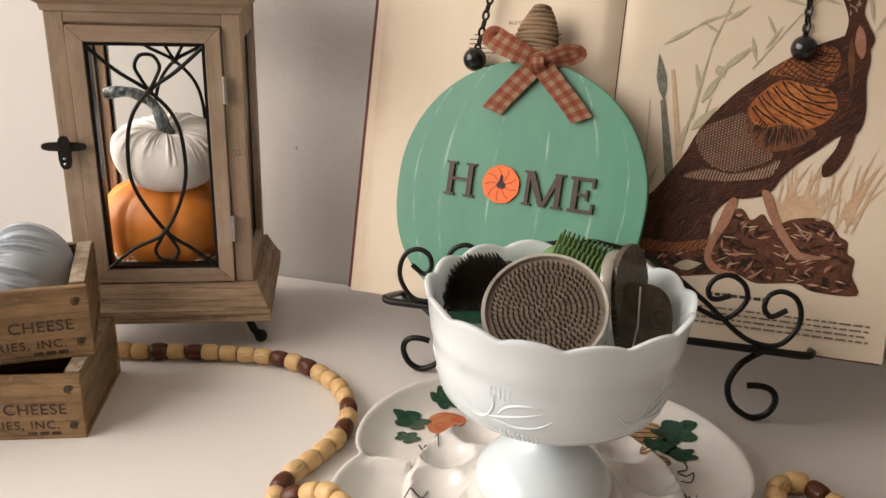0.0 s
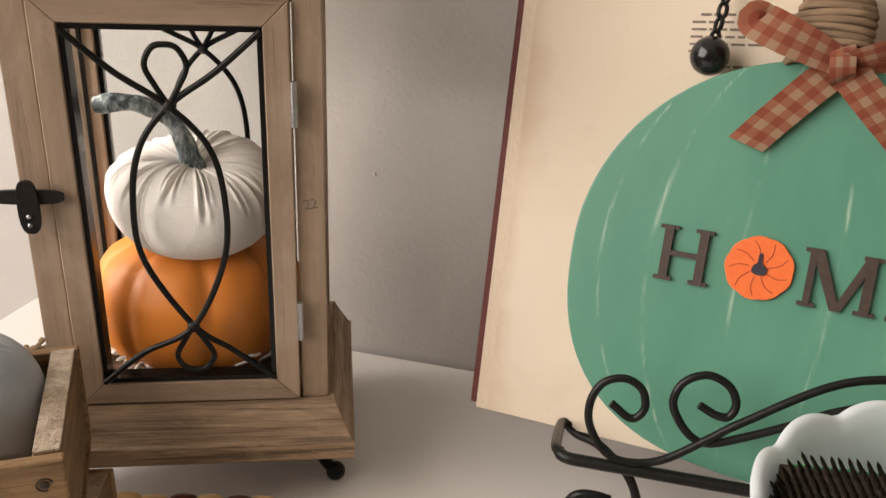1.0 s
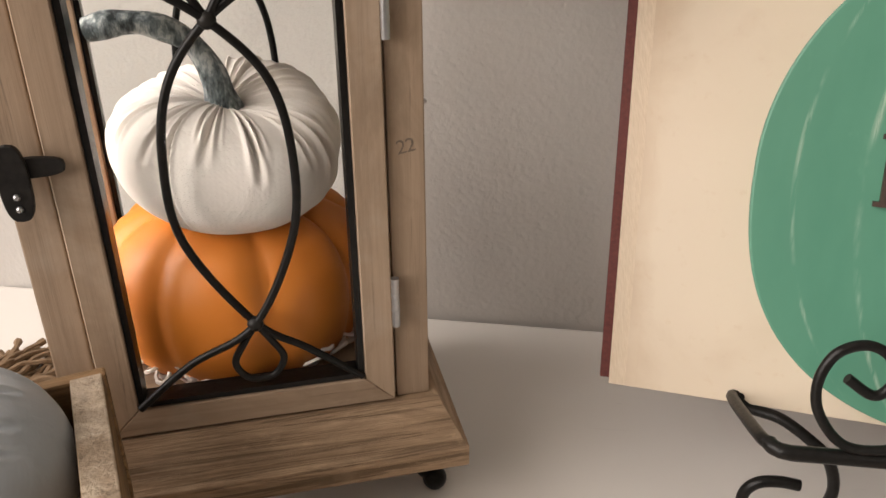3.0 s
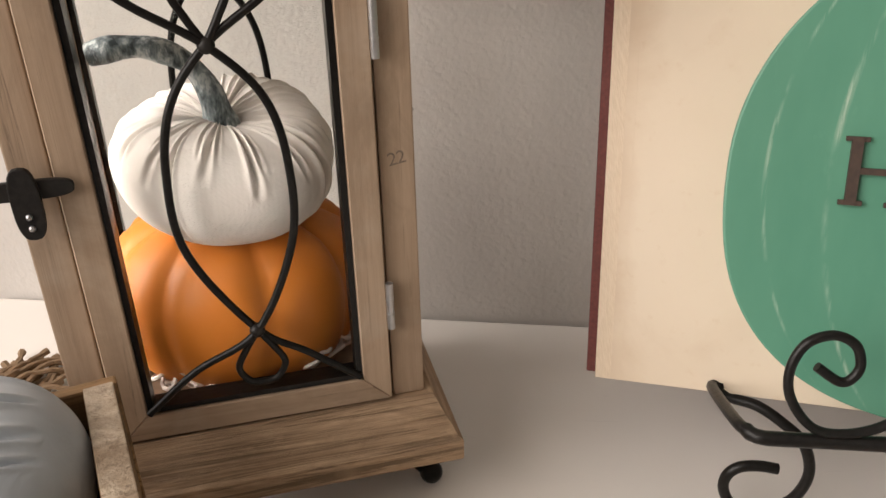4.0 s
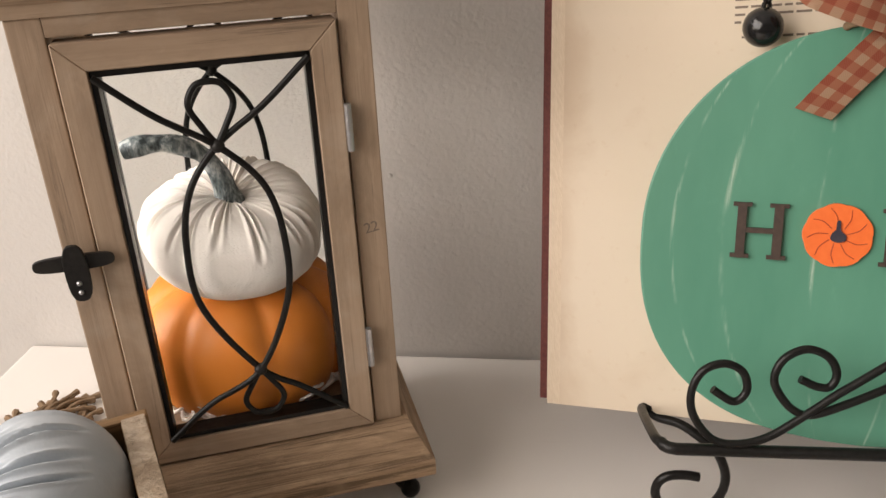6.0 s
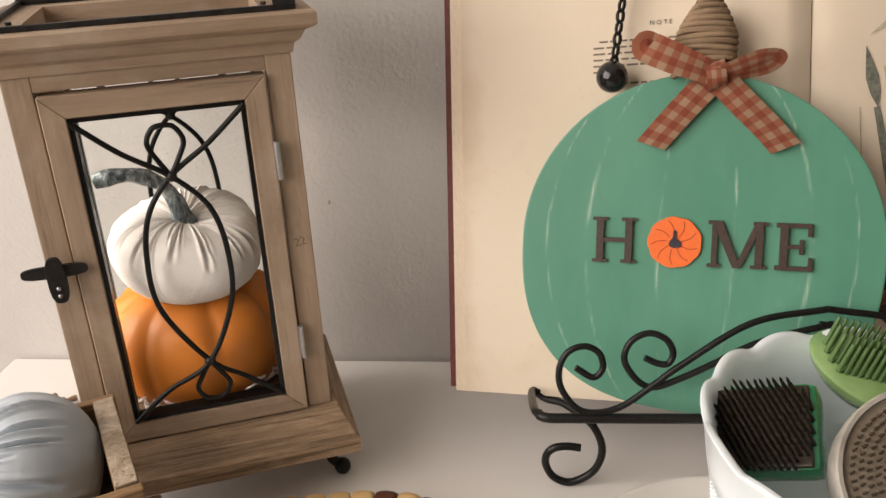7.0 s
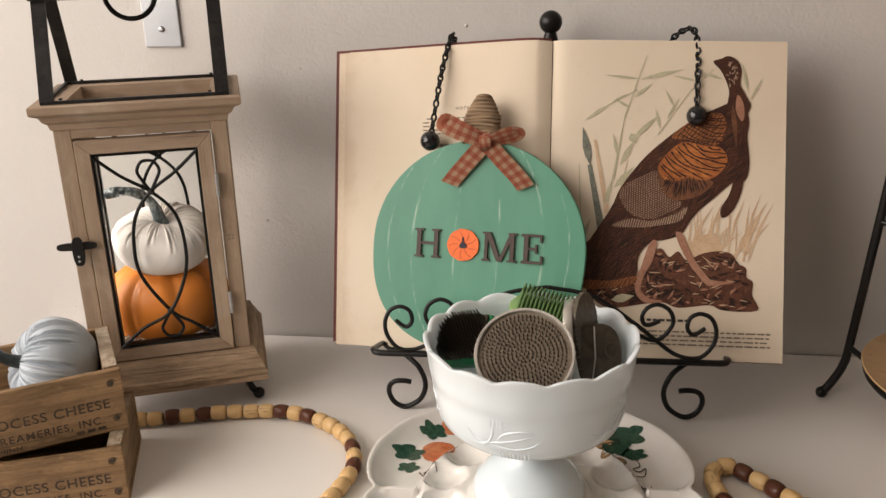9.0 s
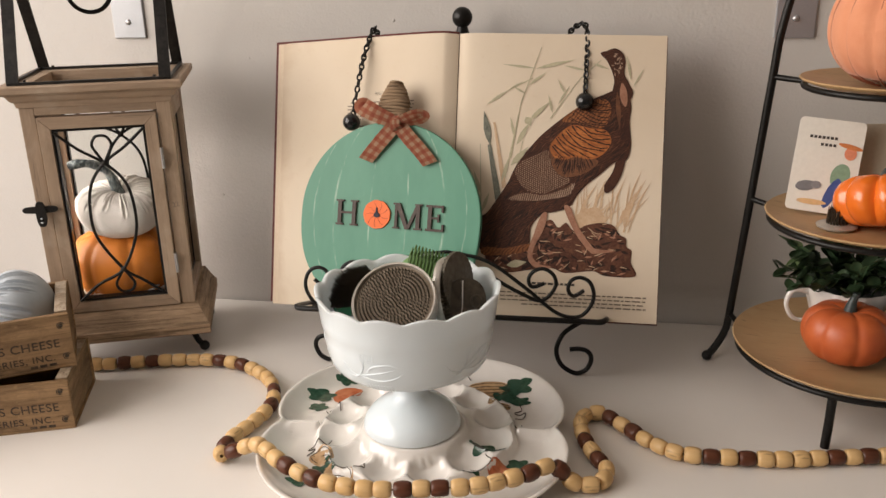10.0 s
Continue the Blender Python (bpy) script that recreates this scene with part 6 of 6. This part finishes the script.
fr = thing("flower_frog", set_face((0.4920, 0.7560, 0.1600), (0.22, -0.84, 0.48), (1, 0.2, -0.1)), "dark lead flower frog with an eyelet leaning in the bowl", "flower frog", "flower frogs")
hd = [(0.0205 * math.copysign(abs(math.cos(t)) ** 0.8, math.cos(t)), 0.0290 * math.copysign(abs(math.sin(t)) ** 0.75, math.sin(t))) for t in [2 * math.pi * k / 48 for k in range(48)]]
part("base", slab(hd, -0.012, 0.0, 0.002), M_LEAD, fr, "dark lead block")
part("eyelet", moved(tube([(0.0050 * math.cos(a), 0.0062 * math.sin(a), 0.0004) for a in [2 * math.pi * k / 20 for k in range(20)]], 0.0011, 6, True), Matrix.Translation((0.010, 0.006, 0))), M_LEAD, fr, "", True)
part("seam", tube([(-0.004, 0.026, 0.0003), (-0.003, 0.0, 0.0004), (-0.006, -0.026, 0.0003)], 0.0007, 5), M_PEWTER, fr)

# ---------------------------------------------------------------- bead garland
M_BEAD_L = wood("pale_wooden_bead", (0.70, 0.475, 0.235), (0.60, 0.385, 0.165), 0, 0.32, 1.6, (0.62, 0.36, 0.12))
M_BEAD_D = wood("dark_wooden_bead", (0.125, 0.042, 0.020), (0.06, 0.020, 0.011), 0, 0.30, 1.6, (0.15, 0.055, 0.03))
gar = thing("bead_garland", Matrix.Identity(4), "garland of pale and dark brown wooden beads lying across the top", "garland")
ZB = 0.0086
GL = [(-0.155, 0.965, ZB), (-0.115, 0.905, ZB), (-0.060, 0.868, ZB), (0.008, 0.866, ZB), (0.084, 0.887, ZB), (0.159, 0.897, ZB), (0.211, 0.880, ZB), (0.246, 0.848, ZB), (0.262, 0.805, ZB), (0.258, 0.768, ZB), (0.247, 0.728, ZB), (0.248, 0.700, ZB), (0.268, 0.698, 0.017),
      (0.295, 0.690, 0.0295), (0.330, 0.663, 0.0295), (0.370, 0.643, 0.0290), (0.419, 0.637, 0.0285), (0.470, 0.645, 0.0285), (0.519, 0.657, 0.0290), (0.557, 0.678, 0.0295), (0.582, 0.697, 0.0290), (0.603, 0.700, 0.0110), (0.6250, 0.705, ZB),
      (0.6330, 0.728, ZB), (0.622, 0.752, ZB), (0.609, 0.788, ZB), (0.607, 0.822, ZB), (0.626, 0.836, ZB), (0.650, 0.814, ZB), (0.676, 0.786, ZB), (0.706, 0.768, ZB), (0.750, 0.768, ZB), (0.800, 0.772, ZB), (0.866, 0.786, ZB), (0.930, 0.800, ZB), (1.000, 0.825, ZB)]
PITCH = 0.0172


def bead_mesh(name, material):
    prof = [(0.0018, -0.0083), (0.0052, -0.0083), (0.0068, -0.0076), (0.0079, -0.0050), (0.0084, 0.0), (0.0079, 0.0050), (0.0068, 0.0076), (0.0052, 0.0083), (0.0018, 0.0083)]
    bm = lathe(prof, 16, None, True)
    bm.transform(pose(0, 0, 0, 0, 90, 0))
    return finish(bm, name, material, True)


BEADS = (bead_mesh("pale_bead", M_BEAD_L), bead_mesh("dark_bead", M_BEAD_D))
line = spline(GL, 40)
acc, idx, rng = 0.0, 0, random.Random(21)
places = []
for p, q in zip(line, line[1:]):
    acc += (q - p).length
    if acc >= PITCH:
        acc -= PITCH
        places.append((q.copy(), (q - p).normalized()))
first = next(i for i, (p, d) in enumerate(places) if p.x > 0.036 and p.y < 0.9)
for i, (p, d) in enumerate(places):
    dark = (i - first) % 7 in (0, 2)
    ob = new("bead", BEADS[1 if dark else 0])
    ob.parent = gar
    s = rng.uniform(0.94, 1.04)
    ob.matrix_local = Matrix.Translation(p + Vector((0, 0, rng.uniform(-0.0002, 0.0004)))) @ d.to_track_quat("X", "Z").to_matrix().to_4x4() @ pose(0, 0, 0, rng.uniform(0, 360), 0, rng.uniform(-4, 4)) @ Matrix.Diagonal((1, s, s, 1))
part("cord", tube(line[::4], 0.0010, 6), M_TWINE, gar, "jute cord")
tb = bmesh.new()
rng = random.Random(6)
for k in range(46):
    a, ln = radians(rng.uniform(60, 128)), rng.uniform(0.035, 0.062)
    o = Vector((-0.166 + rng.uniform(-0.014, 0.012), 0.968 + rng.uniform(-0.010, 0.012), 0.004 + rng.uniform(0, 0.014)))
    pts = [o]
    for j in range(1, 7):
        a += rng.uniform(-0.3, 0.3)
        pts.append(pts[-1] + Vector((math.cos(a), math.sin(a), 0)) * ln / 6)
        pts[-1].z = max(0.0022, o.z * (1 - j / 9) + rng.uniform(-0.001, 0.003))
    add_tube(tb, spline(pts, 3), lambda t: 0.0018 + 0.0009 * (t > 0.9), 6)
part("tassel", tb, M_TWINE, gar, "frayed jute tassel", True)

# ---------------------------------------------------------------- cheese crates
M_STENCIL = surface("faded_stencil_ink", (0.028, 0.017, 0.010), (0.055, 0.034, 0.019), 0.7, 260, 60, bump_s=0, big_c=(0.10, 0.062, 0.033))


def crate(m, length, depth, height, label, small):
    """Narrow box: local origin at the front right bottom corner, x to the left is negative."""
    t = thing("cheese_crate", m, label, "crate", "cheese crates")
    th, te = 0.0065, 0.0130
    part("front_board", box((-length, 0.0, 0.0035), (0.0, th, height), 0.0012), M_CRATE, t, "stencilled front board")
    part("back_board", box((-length, depth - th, 0.0035), (0.0, depth, height), 0.0012), M_CRATE, t)
    for x in (-te - 0.0012, -length + 0.0012):
        part("end_board", box((x, th, 0.004), (x + te, depth - th, height + 0.0005), 0.0016), M_CRATE_Y, t)
        part("worn_edge", box((x + 0.0004, th + 0.0004, height + 0.0002), (x + te - 0.0004, depth - th - 0.0004, height + 0.0016), 0.0006), M_CRATE_WORN, t, "pale worn top edge")
    part("bottom_board", box((-length, 0.0, 0.0), (0.0, depth, 0.0035), 0.0008), M_CRATE, t)
    for x, z in ((-0.0095, height * 0.80), (-0.0085, height * 0.22)):
        nail = lathe([(0, 0.0006), (0.0018, 0.0004), (0.0024, 0.0)], 12)
        part("nail", moved(nail, pose(x, -0.0001, z, 90, 0, 0)), M_LEAD, t, "rusty nail head")
        part("nail_ring", tube([(x + 0.0036 * math.cos(a), -0.0002, z + 0.0034 * math.sin(a)) for a in [math.pi * (0.1 + 1.5 * k / 14) for k in range(15)]], 0.0005, 5), M_STENCIL, t)
    up = pose(0, 0, 0, 90, 0, 0)
    for body, size, x, z, sp in (("PROCESS CHEESE", 0.0138, -0.0700, height * 0.41, 1.08), ("CREAMERIES, INC.", 0.0106, -0.0690, height * 0.175, 1.16)):
        ob = letters(body, size, 0.0, "stencil", M_STENCIL, t, Matrix.Translation((x, -0.0004, z)) @ up, sp, 0.00012)
    ob = letters("S. MINN.", 0.0072, 0.0, "stencil", M_STENCIL, t, Matrix.Translation((-0.105, -0.0004, height * 0.035)) @ up, 1.1)
    for k in range(3):
        part("stencil_bar", box((-0.046 + 0.0095 * k, -0.0004, height * 0.075), (-0.039 + 0.0095 * k, -0.0002, height * 0.125)), M_STENCIL, t)
    return t


crate(pose(0.0610, 0.7370, 0.0, 0, 0, 21), 0.285, 0.113, 0.0575, "weathered wooden cheese crate with faded black stencil, under another crate", True)
crate(pose(0.0525, 0.7695, 0.0595, 0, 0, 33), 0.285, 0.111, 0.0630, "weathered wooden cheese crate stacked askew holding a grey pumpkin", False)
gp = thing("grey_pumpkin", Matrix.Translation((-0.0370, 0.7990, 0.1060)) @ face((0, 0, 0), (-0.70, -0.58, 0.42), 30), "pale grey cotton stuffed pumpkin lying in the top crate", "pumpkin")
part("body", moved(fabric_pumpkin(0.0470, 0.084, 34, 17, 0.020, 480, 60, 0.27, 0.022), Matrix.Translation((0, 0, -0.042))), M_GREY_CLOTH, gp, smooth=True)
_s = spline([(0, 0, 0.020), (0.002, 0.0, 0.036), (0.004, 0.002, 0.047), (0.012, 0.006, 0.056)], 7)
part("stem", tube(_s, lambda t: 0.0072 - 0.003 * t, 12), M_DARKSTEM, gp, "dark blue-grey stem", True)

# ---------------------------------------------------------------- tiered stand
M_TRAY = wood("tan_tray", (0.50, 0.33, 0.17), (0.42, 0.26, 0.125), 0, 0.42, 0.5, (0.52, 0.35, 0.19))
M_ORANGE_GLOSS = surface("glossy_orange_resin", (0.74, 0.150, 0.014), (0.80, 0.185, 0.022), 0.22, 60, 20, bump_s=0.05, coat=0.4)
M_ORANGE_DULL = surface("burnt_orange_resin", (0.50, 0.105, 0.030), (0.58, 0.14, 0.042), 0.42, 120, 30, bump_s=0.1, big_c=(0.42, 0.085, 0.028))
M_SEAM = surface("brown_seam_thread", (0.30, 0.105, 0.055), (0.38, 0.14, 0.075), 0.85, 300, 40)
M_CARD = surface("white_card", (0.74, 0.70, 0.62), (0.79, 0.75, 0.67), 0.5, 200, 12, bump_s=0.02)
M_CREAM = surface("cream_card", (0.62, 0.56, 0.42), (0.68, 0.62, 0.48), 0.55, 200, 12, bump_s=0.02)
TX, TY = 0.900, 0.925
stand = thing("tiered_stand", pose(TX, TY, 0), "three-tier black iron stand with round tan trays", "tiered stand")
TIERS = ((0.000, -0.005, 0.128, 0.066), (-0.004, -0.005, 0.104, 0.212), (-0.004, 0.008, 0.082, 0.351))
for dx, dy, r, z in TIERS:
    tr = part("tray", lathe([(0, -0.006), (r - 0.040, -0.006), (r - 0.012, -0.001), (r, 0.0035), (r + 0.0012, 0.0050), (r, 0.0062), (r - 0.012, 0.0025), (r - 0.040, -0.0022), (0, -0.0022)], 72), M_TRAY, stand, "round tan tray with a sloping rim", True, Matrix.Translation((dx, dy, z)))
    part("tray_ring", tube([((r - 0.004) * math.cos(a), (r - 0.004) * math.sin(a), -0.0030) for a in [2 * math.pi * k / 64 for k in range(64)]], 0.0032, 8, True), M_IRON, tr, "black iron ring", True)
for s in (-1, 1):
    leg = spline([(s * 0.1440, 0.075, 0.0050), (s * 0.1340, 0.074, 0.022), (s * 0.1260, 0.073, 0.042), (s * 0.1225, 0.072, 0.070), (s * 0.1130, 0.068, 0.210), (s * 0.1040, 0.064, 0.345), (s * 0.1000, 0.062, 0.400), (s * 0.0880, 0.060, 0.450), (s * 0.055, 0.060, 0.490), (0, 0.060, 0.505)], 8)
    part("upright", tube(leg, 0.0046, 10), M_IRON, stand, "bent black iron upright", True)
    part("foot_cap", moved(sphere(0.0064, 14, 8), Matrix.Translation((s * 0.1440, 0.075, 0.0064))), M_IRON, stand, smooth=True)
    for dx, dy, r, z in TIERS:
        ux = 0.1225 if z < 0.1 else (0.1130 if z < 0.3 else 0.1040)
        uy = 0.072 if z < 0.1 else (0.068 if z < 0.3 else 0.064)
        ex = s * math.sqrt(max(0.0001, (r - 0.003) ** 2 - (0.045 - dy) ** 2)) + dx
        part("cross_bar", tube([(s * ux, uy, z - 0.001), (ex, 0.045, z - 0.003)], 0.0032, 8), M_IRON, stand, smooth=True)
for a in (246, 294):
    c, s = math.cos(radians(a)), math.sin(radians(a))
    part("front_leg", tube([(0.118 * c, 0.118 * s - 0.005, 0.0610), (0.119 * c, 0.119 * s - 0.005, 0.030), (0.124 * c, 0.124 * s - 0.005, 0.0045)], 0.0046, 10), M_IRON, stand, "black iron front leg", True)


def small_pumpkin(name, m, r, h, ribs, material, label, depth=0.12, stem_m=None, stem_h=0.016, stem_r=0.005, bend=0.004):
    t = thing(name, m, label, "pumpkin")
    part("body", rib_pumpkin(r, h, ribs, depth, h * 0.16, 96, 22), material, t, smooth=True)
    part("stem", tube(spline([(0, 0, h * 0.80), (0.0008, 0, h * 0.92 + stem_h * 0.3), (bend, 0, h * 0.92 + stem_h)], 5), lambda q: stem_r * (1.5 - 0.75 * min(1, q * 1.4)), 12), stem_m or M_DARKSTEM, t, "dark stem", True)
    return t


small_pumpkin("burnt_orange_pumpkin", pose(0.8800, 0.8900, 0.0640), 0.0460, 0.066, 8, M_ORANGE_DULL, "burnt orange resin pumpkin with brown stem on the bottom tray", 0.07)
small_pumpkin("glossy_pumpkin", pose(0.9020, 0.8860, 0.2105, -20, 0, 0), 0.0520, 0.062, 9, M_ORANGE_GLOSS, "glossy bright orange pumpkin with teal stem on the middle tray", 0.16, M_DARKSTEM, 0.006, 0.008)
cp = thing("coral_pumpkin", pose(0.9060, 0.9330, 0.3488), "coral linen pumpkin with sewn seams on the top tray", "pumpkin")
part("body", rib_pumpkin(0.0720, 0.118, 14, 0.035, 0.012, 120, 28), M_CORAL_CLOTH, cp, smooth=True)
for k in range(14):
    a = 2 * math.pi * (k + 0.02) / 14
    pts = []
    for i in range(2, 27):
        q = math.pi * i / 28
        rr, zz = 0.0722 * math.sin(q) ** 0.78 * 0.968, 0.059 - 0.059 * math.cos(q)
        if i > 20:
            zz -= 0.012 * (1 - rr / 0.068) ** 1.6
        pts.append((rr * math.cos(a), rr * math.sin(a), zz))
    part("seam", tube(pts, 0.0009, 5), M_SEAM, cp, smooth=True)
tp = small_pumpkin("teal_pumpkin", pose(0.9560, 0.9050, 0.0640), 0.0340, 0.070, 9, M_GREY_CLOTH, "pale teal cloth pumpkin on the bottom tray", 0.08)

# planted white cup
cup = thing("planted_cup", pose(0.8940, 0.9560, 0.0640), "white fluted cup planted with small green succulents on the bottom tray", "planter")
part("cup", lathe([(0, 0.0), (0.024, 0.0), (0.027, 0.003), (0.036, 0.024), (0.042, 0.046), (0.0445, 0.062), (0.0435, 0.063), (0.041, 0.058), (0.036, 0.050), (0, 0.050)], 96,
                    lambda a, r, z, i: (r * (1 + 0.012 * math.sin(16 * a + 60 * z)), z)), M_CHINA, cup, "white fluted cup", True)
part("handle", tube(spline([(-0.041, -0.006, 0.054), (-0.060, -0.012, 0.056), (-0.066, -0.013, 0.040), (-0.056, -0.011, 0.022), (-0.034, -0.006, 0.018)], 8), lambda t: 0.0040 - 0.0012 * math.sin(math.pi * t), 10, flat=0.7), M_CHINA, cup, "white loop handle", True)
part("soil", lathe([(0, 0.0505), (0.0365, 0.0505), (0.036, 0.054), (0, 0.056)], 32), M_DARKSTEM, cup)
M_LEAF = surface("succulent_leaf", (0.035, 0.075, 0.032), (0.075, 0.13, 0.058), 0.5, 90, 25, bump_s=0.1, big_c=(0.11, 0.18, 0.075))
M_LEAF2 = surface("pale_succulent_leaf", (0.10, 0.17, 0.06), (0.17, 0.25, 0.10), 0.5, 90, 25, bump_s=0.1)


def round_leaf(ln, w, curl):
    bm = bmesh.new()
    rows = []
    for i in range(7):
        f = i / 6
        half = w * math.sin(math.pi * (0.06 + 0.90 * f)) ** 0.75
        zc = curl * f * f
        rows.append([bm.verts.new((half * s, ln * f, zc + 0.22 * abs(s) * half)) for s in (-1, -0.5, 0, 0.5, 1)])
    for a, b in zip(rows, rows[1:]):
        for k in range(4):
            bm.faces.new((a[k], a[k + 1], b[k + 1], b[k]))
    bmesh.ops.solidify(bm, geom=bm.faces[:], thickness=0.0011)
    return bm


LEAFS = [finish(round_leaf(0.0145, 0.0064, 0.002), "leaf", M_LEAF, True), finish(round_leaf(0.012, 0.0056, 0.003), "leaf", M_LEAF, True), finish(round_leaf(0.015, 0.0050, -0.002), "leaf", M_LEAF2, True)]
rng = random.Random(31)
shoots = bmesh.new()
for k in range(42):
    a = 2 * math.pi * k / 42 * 3.3
    rr = 0.010 + 0.028 * rng.random()
    o = Vector((rr * math.cos(a), rr * math.sin(a), 0.052))
    outw = Vector((math.cos(a), math.sin(a), 0)) * rng.uniform(0.010, 0.044) * (1.5 if math.cos(a) < -0.3 else 1.0)
    end = o + outw + Vector((0, 0, rng.uniform(0.010, 0.062) - 0.3 * max(0, outw.length - 0.024)))
    mid = (o + end) / 2 + Vector((0, 0, 0.008))
    st = spline([o, mid, end], 5)
    add_tube(shoots, st, 0.0008, 5)
    for j in range(9):
        p = st[min(len(st) - 1, 2 + j)]
        b = rng.uniform(0, 6.283)
        m = Matrix.Translation(p) @ Euler((rng.uniform(0.1, 0.9), 0, b)).to_matrix().to_4x4() @ Matrix.Scale(rng.uniform(0.8, 1.45), 4)
        ob = new("leaf", LEAFS[2 if k % 6 == 0 else rng.randrange(2)])
        ob.parent = cup
        ob.matrix_local = m
part("shoots", shoots, M_LEAF, cup, "thin green shoots", True)


# cards and a small pin holder on the middle tray
def card(m, w, h, material, label, art):
    t = thing("playing_card", m, label, "card")
    out = []
    for cx, cy, a0 in ((w / 2 - 0.005, h - 0.005, 0), (-w / 2 + 0.005, h - 0.005, 90), (-w / 2 + 0.005, 0.005, 180), (w / 2 - 0.005, 0.005, 270)):
        out += [(cx + 0.005 * math.cos(radians(a0 + 15 * k)), cy + 0.005 * math.sin(radians(a0 + 15 * k))) for k in range(7)]
    part("sheet", slab(out, -0.0008, 0.0, 0.0), material, t)
    if not art:
        return t
    shapes = [(blob(0.016, 0.041, 0.0095, 0.0135, -8, 28, 0.02, 2), (0.20, 0.30, 0.20)), (blob(0.010, 0.022, 0.0055, 0.017, -18, 28, 0.02, 3), (0.04, 0.07, 0.22)), (blob(0.017, 0.023, 0.0050, 0.016, 10, 28, 0.02, 4), (0.045, 0.075, 0.24)),
              (blob(0.022, 0.066, 0.0060, 0.0070, 0, 24, 0.02, 5), (0.62, 0.22, 0.12)), (blob(0.021, 0.073, 0.0125, 0.0026, -10, 24, 0.02, 6), (0.52, 0.17, 0.05)), (blob(-0.016, 0.027, 0.0105, 0.0055, 12, 28, 0.05, 7), (0.16, 0.155, 0.16)),
              (blob(-0.006, 0.029, 0.0050, 0.0042, 0, 24, 0.05, 8), (0.20, 0.195, 0.20)), (blob(-0.008, 0.0105, 0.0150, 0.0030, 0, 28, 0.08, 9), (0.60, 0.38, 0.18))]
    for i, (o, c) in enumerate(shapes):
        mt = surface("card_ink", c, tuple(q * 1.25 for q in c), 0.6, 260, 60, bump_s=0)
        part("printed_shape", moved(patch(o), Matrix.Translation((0, 0, 0.0002 + 0.0001 * i))), mt, t)
    for x0, count, y in ((-0.0205, 7, 0.0785), (-0.0085, 4, 0.0710)):
        for k in range(count):
            part("title_bar", patch(rect(x0 + 0.0041 * k, y, x0 + 0.0041 * k + 0.0029, y + 0.0030), 0.0003), M_INK, t)
    return t


card(pose(0.8460, 0.9370, 0.2135, 0, 0, -8) @ pose(0, 0, 0, 72, 0, 0) @ pose(0, 0, 0, 0, 0, -5), 0.066, 0.100, M_CARD, "white picture card with coloured shapes leaning on the middle tray", True)
card(pose(0.9120, 0.9560, 0.2115, 0, 0, 6) @ pose(0, 0, 0, 72, 0, 4), 0.060, 0.094, M_CREAM, "plain cream card leaning on the middle tray", False)
ff = thing("flower_frog", pose(0.8560, 0.8950, 0.2112, 0, 0, 0), "small dark flower frog on a clear foot on the middle tray", "flower frog", "flower frogs")
part("base", lathe([(0, 0), (0.019, 0), (0.020, 0.002), (0.014, 0.004), (0, 0.004)], 32), M_PEWTER, ff, "pale round foot", True)
pins = part("pin_field", moved(spikes(rings(0.0105, 0.0032), 0.018, 0.0009, 5, 0.03, 8), Matrix.Translation((0, 0, 0.004))), M_DARKPIN, ff)
tagged(pins, kind="stuff")

# pencilled number on the lantern's right-hand post
_pm = letters("22", 0.0090, 0.0, "pencil_mark", M_GREY_INK, lan, Matrix.Translation((0.0752, -0.0003, 0.1985)) @ pose(0, 0, 0, 90, 0, 0) @ pose(0, 0, 0, 0, 0, 10), 0.9)
tagged(_pm, "faint pencilled number")
